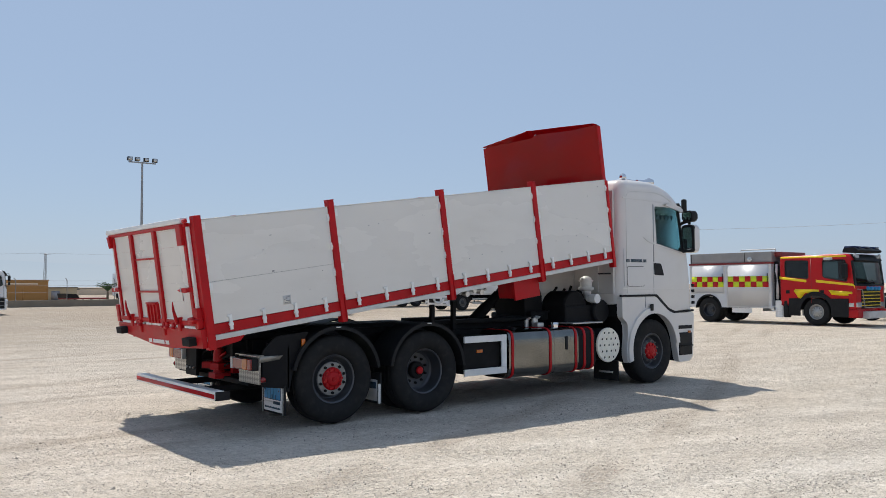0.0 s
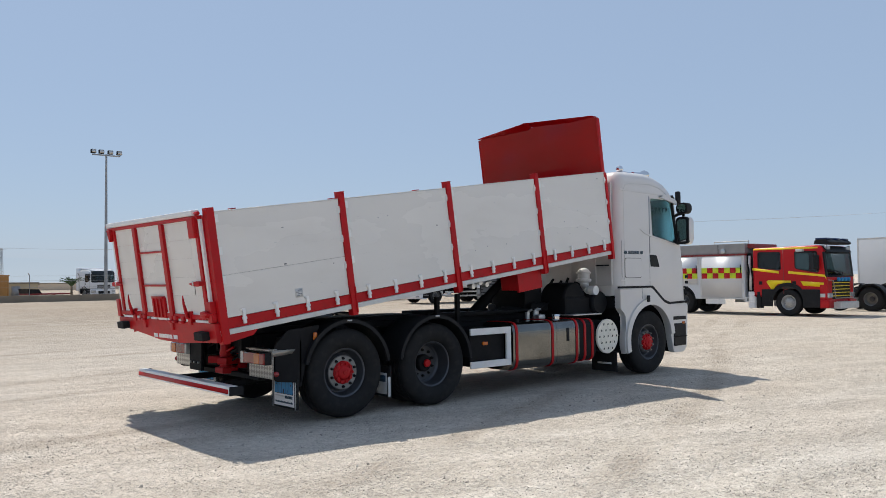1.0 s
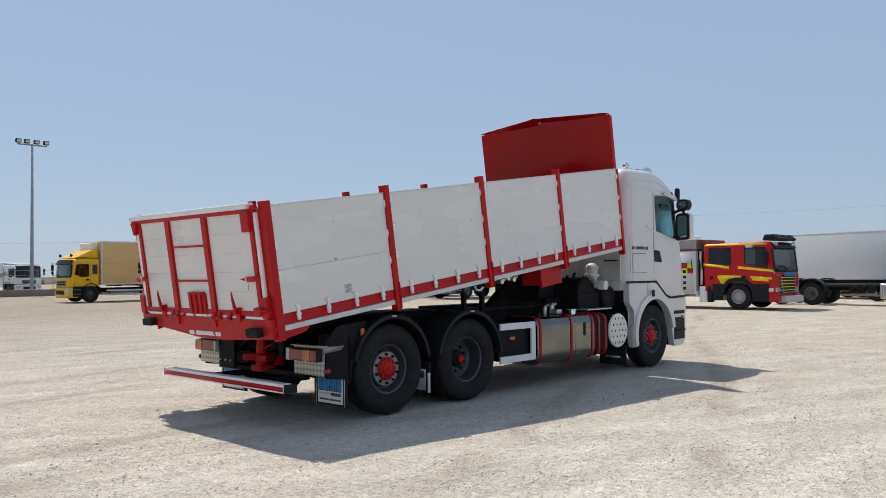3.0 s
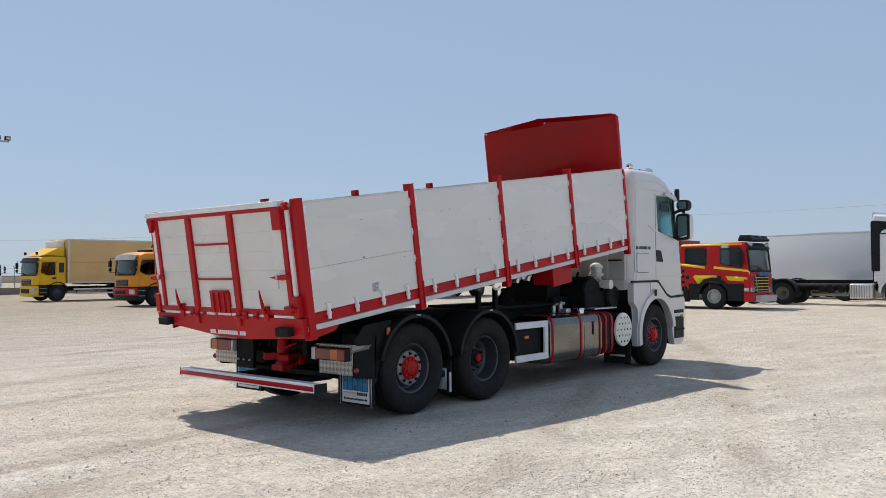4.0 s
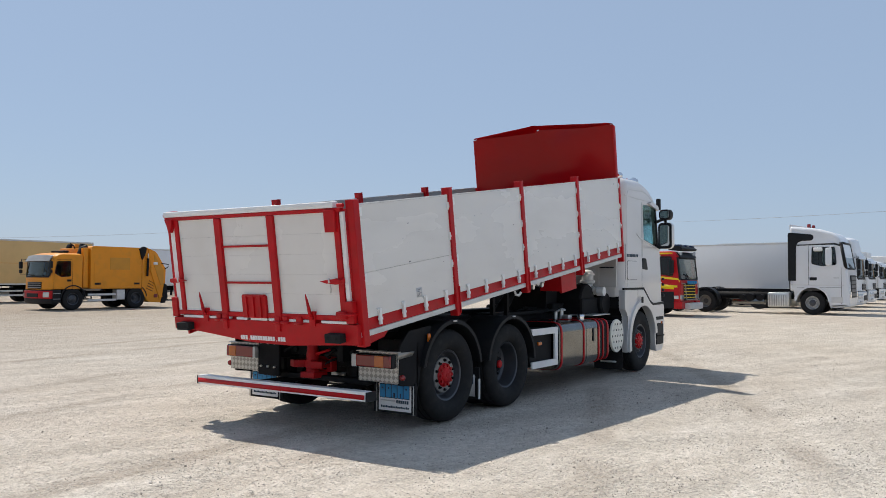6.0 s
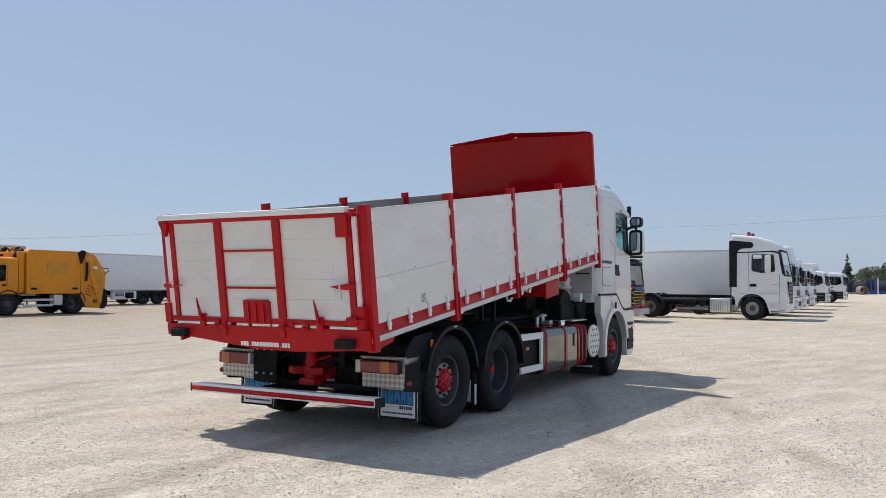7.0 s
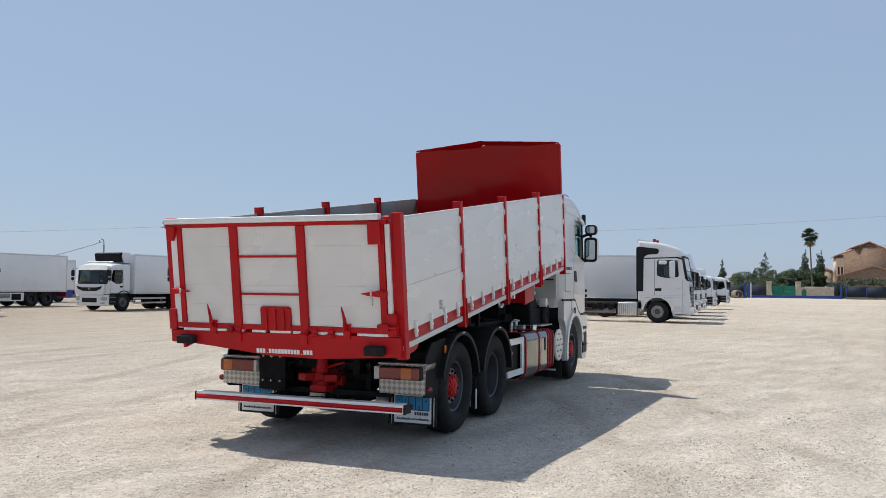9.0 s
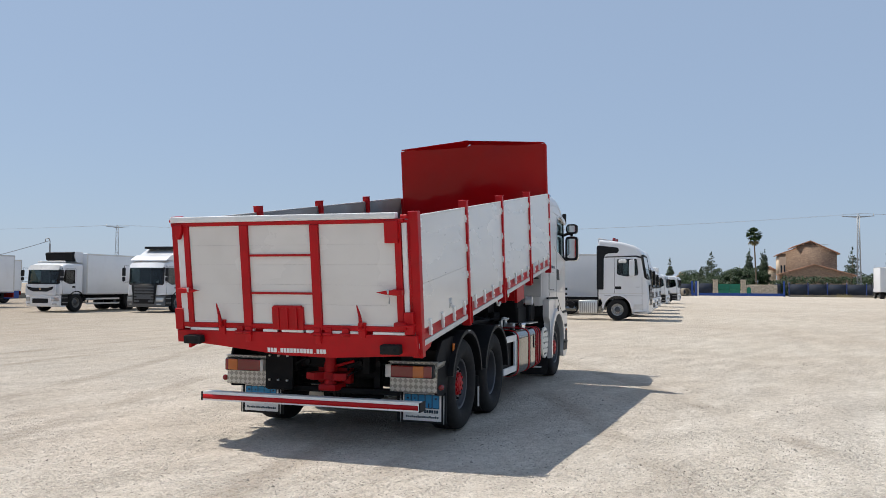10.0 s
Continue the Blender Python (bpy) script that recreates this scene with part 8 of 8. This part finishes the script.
part("headboard", prism(bmesh.new(), [(-2.7, 0.56), (-2.4, 0.56), (-2.7, 0.95), (-3.7, 1.0), (-3.6, 0.56)], "y", -1.2, 1.2, 0.01), plastic_black, flat)
for x in (-2.0, -0.4):
    for s in (-1, 1):
        wheel(flat, x, s * 1.0, s, "flat", rim_grey, rim_grey, nuts=False, r=0.20)

# neighbour's wall, green gate and the yard's blue sliding gate
X = 150.0
gate_root = thing("sliding_gate", pose(X, -6.8, 0), "blue steel sliding gate with a deep lower beam, closed", "gate")
part("lower_beam", boxes((-0.12, 0.12, -7.9, 7.9, 0.06, 0.55), bevel=0.02), fence_blue, gate_root)
for y in (7.9, 7.2, -7.9):
    part("gate_post", boxes((-0.16, 0.16, y - 0.16, y + 0.16, 0.0, 2.75), bevel=0.02), fence_blue, gate_root)
part("gate_post_white", boxes((-0.16, 0.16, 6.75, 6.98, 0.0, 2.75), bevel=0.02), strip_grey, gate_root)
wall = solo("stone_wall", boxes((156.0, 156.5, -14.0, -8.4, 0, 2.15), bevel=0.08), rubble_stone, "rough pale stone garden wall", "wall", kind="structure")
for y, h in ((-3.0, 2.9), (-8.0, 2.9)):
    p = thing("gate_pillar", pose(156.2, y, 0), "rough stone gate pillar with a flat cap", "pillar", "pillars of the green gate")
    part("shaft", boxes((-0.45, 0.45, -0.45, 0.45, 0, h), bevel=0.06), rubble_stone, p)
    part("cap", boxes((-0.55, 0.55, -0.55, 0.55, h, h + 0.18), bevel=0.05), rubble_stone, p)
gg = thing("green_gate", pose(156.2, -5.5, 0), "green sheet metal double gate between stone pillars", "gate")
for s in (-1, 1):
    leaf = part("gate_leaf", boxes((-0.05, 0.05, min(0.02 * s, 2.0 * s), max(0.02 * s, 2.0 * s), 0.1, 2.25), bevel=0.01), gate_green, gg)
    part("gate_bar", boxes((-0.09, -0.052, min(0.05 * s, 1.95 * s), max(0.05 * s, 1.95 * s), 1.15, 1.25)), gate_green, leaf)
arch_door = thing("arched_door", pose(155.98, -9.0, 0), "small dark arched door in the stone wall", "door")
part("door_leaf", prism(bmesh.new(), [(-0.38, 0.1), (0.38, 0.1)] + arc(0, 1.3, 0.38, 0, 180, 8), "x", -0.05, 0.012), gate_green, arch_door)
pr = None
for k in range(13):
    y = -15.6 - 3.15 * k
    if pr is None:
        pr = thing("screen_fence", pose(151.0, y, 0), "dark screened fence panel between blue posts", "fence", "blue fence panels")
        part("post", boxes((-0.07, 0.07, -0.07, 0.07, 0, 2.45), bevel=0.01), fence_blue, pr)
        part("post_cap", boxes((-0.09, 0.09, -0.09, 0.09, 2.45, 2.56), bevel=0.02), strip_grey, pr)
        part("screen", boxes((-0.015, 0.015, -3.05, -0.09, 0.35, 2.25)), mesh_dark, pr)
        part("kerb", boxes((-0.3, 0.1, -3.15, 0, -0.02, 0.36), bevel=0.02), concrete, pr)
    else:
        copy_thing(pr, pose(151.0, y, 0))
for y in (3.9, 7.05, 10.2, 13.35, 16.5, 19.65):
    copy_thing(pr, pose(151.0, y, 0))
for y0, y1 in ((-2.5, 0.9), (-14.6, -13.4)):
    solo("screen_fence", boxes((156.1, 156.2, y0, y1, 0.1, 2.35)), mesh_dark, "dark screened fence beside the stone wall", "fence")
solo("concrete_pipe", lathe(bmesh.new(), [(0.72, -0.9), (0.72, 0.9), (0.58, 0.9), (0.58, -0.9)], 28, axis="x", close=True), concrete, "short grey concrete pipe lying on the ground", "pipe", m=pose(146.0, 2.3, 0.70, 0, 0, 25))
mound = solo("dry_weeds", bmesh.new(), dry_grass, "dry yellow weeds along the fence", "weeds", kind="stuff")


def blades(me, spots, seed, h):
    rng = random.Random(seed)
    verts, faces = [], []
    for x, y, r, n in spots:
        for k in range(n):
            a, d = rng.uniform(0, 6.28), r * math.sqrt(rng.random())
            px, py, hh = x + d * math.cos(a), y + d * math.sin(a), h * rng.uniform(0.4, 1.2)
            b = len(verts)
            lx, ly = rng.uniform(-0.3, 0.3) * hh, rng.uniform(-0.3, 0.3) * hh
            verts += [(px - 0.03, py - 0.03, 0), (px + 0.03, py + 0.03, 0), (px + lx, py + ly, hh)]
            faces.append((b, b + 1, b + 2))
    me.from_pydata(verts, [], faces)


blades(mound.data, [(149.6, -24.4, 1.3, 120), (150.2, -22.0, 1.6, 40), (150.2, -30, 1.5, 30), (149.8, 4.5, 2.6, 60), (149.9, -18.5, 1.6, 25)], 5, 0.6)


# ---- trees ----
def crown_mesh(name, spots, n, leaf, seed, droop=0.3):
    """Many small leaf clumps spread about given centres (x, y, z, rx, ry, rz)."""
    rng = random.Random(seed)
    verts, faces = [], []
    total = sum(s[3] * s[4] * s[5] for s in spots) ** 1.0
    for x, y, z, rx, ry, rz in spots:
        m = max(20, int(n * (rx * ry * rz) / total))
        for k in range(m):
            d = Vector((rng.gauss(0, 1), rng.gauss(0, 1), rng.gauss(0, 1))).normalized() * rng.uniform(0.55, 1.05)
            c = Vector((x + d.x * rx, y + d.y * ry, z + d.z * rz))
            u = Vector((rng.gauss(0, 1), rng.gauss(0, 1), rng.gauss(0, 1) - droop)).normalized()
            v = u.orthogonal().normalized()
            s = leaf * rng.uniform(0.6, 1.4)
            b = len(verts)
            verts += [c - u * s, c + v * s * 0.45, c + u * s, c - v * s * 0.45]
            faces.append((b, b + 1, b + 2, b + 3))
    me = bpy.data.meshes.new(name)
    me.from_pydata(verts, [], faces)
    return me


def tree(name, x, y, h, kind, w, seed, label):
    root = thing(name, pose(x, y, 0), label, "tree", "trees behind the fence")
    rng = random.Random(seed)
    part("trunk", rod(bmesh.new(), (0, 0, 0), (0.02 * h * rng.uniform(-1, 1), 0, h * 0.9), 0.03 * h ** 0.9, 8, 0.02), bark, root)
    spots = []
    if kind == "conifer":
        for k in range(13):
            t = k / 12
            rad = w * 0.5 * (1 - t) ** 0.85 + 0.12
            z = h * (0.14 + 0.84 * t)
            for j in range(5 if t < 0.8 else 2):
                a = rng.uniform(0, 6.28)
                l = rad * rng.uniform(0.55, 1.15)
                spots.append((math.cos(a) * l * 0.65, math.sin(a) * l * 0.65, z + rng.uniform(-0.25, 0.25), l * 0.5 + 0.08, l * 0.5 + 0.08, 0.16 + 0.02 * h))
                part("limb", rod(bmesh.new(), (0, 0, z - 0.1), (math.cos(a) * l, math.sin(a) * l, z), 0.035, 4, 0.01), bark, root)
        n, leaf = 4600, 0.16
    elif kind == "cypress":
        for k in range(16):
            t = k / 15
            rad = w * 0.5 * math.sin(math.pi * min(1, 0.16 + t * 0.86)) ** 0.7 + 0.07
            spots.append((rng.uniform(-0.12, 0.12) * w, rng.uniform(-0.12, 0.12) * w, h * (0.06 + 0.92 * t), rad * rng.uniform(0.7, 1.1), rad * rng.uniform(0.7, 1.1), h * 0.06))
        n, leaf = 4600, 0.17
    else:
        for k in range(26):
            a, d = rng.uniform(0, 6.28), w * 0.5 * math.sqrt(rng.random())
            z = h * rng.uniform(0.25, 0.88) * (1 - 0.25 * (2 * d / w) ** 2)
            r = rng.uniform(0.12, 0.24) * min(w, h)
            spots.append((d * math.cos(a), d * math.sin(a), z, r, r, r * 0.8))
        for k in range(6):
            s = spots[k * 4]
            part("limb", rod(bmesh.new(), (0, 0, h * 0.2), s[:3], 0.06, 5, 0.02), bark, root)
        n, leaf = 4200, 0.20
    me = crown_mesh("crown", spots, n, leaf, seed)
    part("crown", me, leaf_dark if kind != "broad" else leaf_mid, root, smooth=0)
    return root


def away(y, z, x):
    """A place seen at (y, z) on the plane of the blue gate, moved back to x."""
    k = (x + 9.1) / 159.1
    return -2.79 + (y + 2.79) * k, 1.66 + (z - 1.66) * k


for name, y, z, x, kind, w, seed, label in (
    ("pine_tree", 5.1, 6.9, 190, "conifer", 2.4, 1, "dark slender conifer behind the hedge"),
    ("cypress_tree", -0.5, 5.3, 185, "cypress", 1.4, 2, "small dark cypress behind the hedge"),
    ("fir_tree", -2.3, 8.2, 182, "conifer", 4.6, 3, "dark layered fir tree with open branches"),
    ("cypress_tree", -8.9, 8.5, 188, "cypress", 1.9, 4, "tall dark cypress beside a palm"),
    ("cypress_tree", -11.3, 8.4, 172, "cypress", 2.2, 5, "tall dark cypress with a ragged outline"),
    ("broad_tree", -4.2, 5.6, 172, "broad", 4.2, 6, "round green garden tree"),
    ("broad_tree", -7.2, 6.2, 174, "broad", 5.0, 7, "wide green garden tree"),
    ("broad_tree", -9.6, 5.6, 171, "broad", 4.0, 8, "wide green garden tree"),
    ("broad_tree", -5.6, 4.4, 165, "broad", 3.2, 14, "low light green bush"),
    ("pine_tree", -25.9, 8.6, 190, "conifer", 5.0, 9, "dark pine beside the stone house"),
    ("pine_tree", -21.4, 10.2, 205, "broad", 3.6, 10, "dark pine crown above the house roof"),
    ("broad_tree", -29.4, 6.4, 185, "broad", 4.4, 11, "green tree behind the fence"),
    ("cypress_tree", -31.9, 10.2, 195, "cypress", 1.6, 12, "tall slender dark cypress behind the fence"),
    ("broad_tree", 1.6, 4.9, 210, "broad", 4.5, 13, "distant hazy green tree behind the lorries"),
):
    yy, zz = away(y, z, x)
    tree(name, x, yy, zz, kind, w * (x + 9) / 159, seed, label)

# hedge behind the fence
rngh = random.Random(21)
for a, b, top in ((-15.2, -34, 3.75), (0.6, 26, 3.2), (-13.2, -15.2, 3.2)):
    spots = []
    lo, hi = min(a, b), max(a, b)
    y = lo
    while y < hi:
        spots.append((157.5 + rngh.uniform(-0.3, 0.3), y, top - 0.75 + rngh.uniform(-0.12, 0.12), 0.7, 0.7, 0.75))
        spots.append((157.5, y, 1.0, 0.7, 0.7, 1.0))
        y += 0.6
    me = crown_mesh("hedge", spots, 5200 if hi - lo > 5 else 900, 0.20, 30)
    me.materials.append(leaf_mid)
    tagged(new("hedge", me), "clipped green hedge along the fence", "hedge", kind="stuff")

# palm
py, pz = away(-9.7, 12.2, 166)
palm = thing("palm_tree", pose(166, py, 0), "tall fan palm with a thin trunk and drooping dead fronds", "palm tree")
pts = [(0.25 * math.sin(k * 0.35), -0.5 + 0.5 * k / 12, pz * 0.93 * k / 12) for k in range(13)]
part("trunk", tube(bmesh.new(), pts, 0.14, 8), bark, palm)


def fronds(root, c, n, length, seed, lo, hi, material):
    rng = random.Random(seed)
    for k in range(n):
        a, e = 2 * math.pi * k / n + rng.uniform(-0.2, 0.2), radians(rng.uniform(lo, hi))
        bm = bmesh.new()
        out = Vector((math.cos(a), math.sin(a), 0))
        base, prev = Vector(c), None
        stem = [base + out * (length * 0.55 * q) * math.cos(e) + Vector((0, 0, length * 0.55 * q * math.sin(e) - 0.25 * length * (q ** 2) * 0.5)) for q in (0, 0.5, 1.0)]
        tube(bm, stem, 0.03, 4)
        tip, side = stem[-1], out.cross(Vector((0, 0, 1)))
        for j in range(9):
            t = radians(-80 + 20 * j)
            d = (out * math.cos(e) + Vector((0, 0, math.sin(e)))) * math.cos(t) + side * math.sin(t) + Vector((0, 0, rng.uniform(-0.35, 0.15)))
            d.normalize()
            w = d.cross(Vector((0, 0, 1))).normalized() * 0.15
            v = [bm.verts.new(tip), bm.verts.new(tip + d * length * 0.28 + w), bm.verts.new(tip + d * length * 0.55 - Vector((0, 0, 0.12))), bm.verts.new(tip + d * length * 0.28 - w)]
            bm.faces.new(v)
        part("frond", bm, material, root)


fronds(palm, pts[-1], 48, 1.6, 3, -45, 88, leaf_palm)
fronds(palm, (pts[-1][0], pts[-1][1], pts[-1][2] - 0.4), 9, 1.7, 4, -75, -45, dry_grass)
small = thing("palm_tree", pose(17.6, 68.5, 0), "small young palm behind the low wall", "palm tree")
part("trunk", rod(bmesh.new(), (0, 0, 0), (0, 0, 1.25), 0.13, 8, 0.09), bark, small)
rngp = random.Random(7)
for k in range(17):
    a, e = 2 * math.pi * k / 17 + rngp.uniform(-0.2, 0.2), rngp.uniform(0.75, 1.45)
    out, length = Vector((math.cos(a), math.sin(a), 0)), rngp.uniform(1.0, 1.35)
    stem = [Vector((0, 0, 1.2)) + out * (length * q * math.cos(e) + 0.25 * length * q * q) + Vector((0, 0, length * q * math.sin(e) - 0.30 * length * q ** 3)) for q in (0, 0.25, 0.5, 0.75, 1.0)]
    bm = tube(bmesh.new(), stem, 0.012, 4)
    for q in range(14):
        f = 0.8 + 3.1 * q / 14
        p = stem[int(f)].lerp(stem[min(4, int(f) + 1)], f % 1)
        for sd in (-1, 1):
            tip = p + out.cross(Vector((0, 0, 1))) * sd * 0.20 + out * 0.10 + Vector((0, 0, 0.10))
            bm.faces.new([bm.verts.new(p), bm.verts.new(p.lerp(tip, 0.5) + Vector((0, 0, 0.02))), bm.verts.new(tip), bm.verts.new(p.lerp(tip, 0.5) - Vector((0, 0, 0.02)))])
    part("frond", bm, leaf_palm, small)

# ---- stone house ----
HX = 172.0
house = thing("stone_house", pose(HX, 0, 0), "two-storey brown stone house with tiled gable roofs", "house")


def hy(y, z):
    return away(y, z, HX)


gable = [hy(*p) for p in ((-14.0, 0), (-14.0, 7.6), (-16.8, 8.55), (-16.8, 8.95), (-19.1, 9.85), (-23.4, 7.75), (-23.4, 0))]
part("wall", prism(bmesh.new(), gable, "x", 0, 9), house_stone, house, "brown stone gable wall")
front = [hy(*p) for p in ((-14.3, 0), (-14.3, 4.0), (-19.3, 5.58), (-25.3, 3.85), (-25.3, 0))]
part("wall", prism(bmesh.new(), front, "x", -4, -0.01), house_stone, house, "lower stone gable wall")


def roof_slope(a, b, x0, x1, t=0.22):
    (ya, za), (yb, zb) = hy(*a), hy(*b)
    part("roof", prism(bmesh.new(), [(ya, za), (yb, zb), (yb, zb + t), (ya, za + t)], "x", x0, x1, 0.03), roof_tile, house, "brown clay tile roof")


roof_slope((-13.5, 7.40), (-16.9, 8.62), -0.5, 9.3)
roof_slope((-16.0, 8.75), (-19.15, 9.90), -0.5, 9.3)
roof_slope((-19.1, 9.90), (-23.9, 7.55), -0.5, 9.3)
roof_slope((-13.4, 3.80), (-19.35, 5.62), -4.5, 0.2)
roof_slope((-19.3, 5.62), (-26.2, 3.60), -4.5, 0.2)
ya, _ = hy(-14.0, 0)
part("side_wall", boxes((0.02, 9, ya + 0.005, ya + 0.12, 4.4, 7.9)), cream_wall, house, "cream side wall")
part("bay_wall", boxes((-0.35, -0.01, ya - 1.25, ya + 0.10, 3.9, 7.9), bevel=0.02), cream_wall, house, "cream plastered bay")
for d in (-0.3, -0.9):
    wnd = part("window", boxes((-0.40, -0.36, ya + d - 0.16, ya + d + 0.16, 4.7, 6.2), bevel=0.01), dark_glass, house)
    part("window_sill", boxes((-0.46, -0.37, ya + d - 0.22, ya + d + 0.22, 4.6, 4.69)), concrete, wnd)
part("aerial", rod(rod(bmesh.new(), (2, hy(-21.4, 0)[0], 8.5), (2, hy(-21.4, 0)[0], 10.6), 0.03, 5), (2, hy(-20.8, 0)[0], 10.5), (2, hy(-22.2, 0)[0], 10.5), 0.03, 5), galvanised, house)
for y, z, x, w, h, c in ((2.8, 3.6, 240, 4.6, 5.0, beige_wall), (-12.3, 4.9, 185, 2.6, 5.4, rubble_stone)):
    yy, zz = away(y, z, x)
    hse = thing("small_house", pose(x, yy, 0), "distant pale house partly hidden by trees", "house")
    part("wall", boxes((0, 6, -w / 2, w / 2, 0, zz)), c, hse)
    part("roof", prism(bmesh.new(), [(-w / 2 - 0.3, zz - 0.2), (0, zz + 0.8), (w / 2 + 0.3, zz - 0.2)], "x", -0.3, 6.3), roof_tile, hse)
    part("chimney", boxes((1, 1.7, 0.3, 1.0, zz, zz + 1.3)), cream_wall, hse)


# ---- hills on the horizon, haze put into their glowing colour ----
def ridge(name, dist, profile, seed, low):
    verts, faces = [], []
    n = 360
    for k in range(n):
        a = 2 * math.pi * k / n
        deg = (math.degrees(a) + 180) % 360 - 180
        e = low
        for c, wdt, h in profile:
            e += h * math.exp(-((deg - c) / wdt) ** 2)
        e += 0.08 * noise.noise((deg * 0.12, seed, 0)) + 0.04 * noise.noise((deg * 0.5, seed, 4))
        z = dist * math.tan(radians(max(0.05, e)))
        x, y = dist * math.sin(a), dist * math.cos(a)
        verts += [(x, y, -30), (x, y, z), (x * 1.08, y * 1.08, -30)]
    for k in range(n):
        a, b = 3 * k, 3 * ((k + 1) % n)
        faces += [(a, b, b + 1, a + 1), (a + 1, b + 1, b + 2, a + 2)]
    me = bpy.data.meshes.new(name)
    me.from_pydata(verts, [], faces)
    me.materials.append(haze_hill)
    tagged(new("backdrop_" + name, me), "pale blue glowing hills with painted haze on the horizon", "hills", kind="structure")


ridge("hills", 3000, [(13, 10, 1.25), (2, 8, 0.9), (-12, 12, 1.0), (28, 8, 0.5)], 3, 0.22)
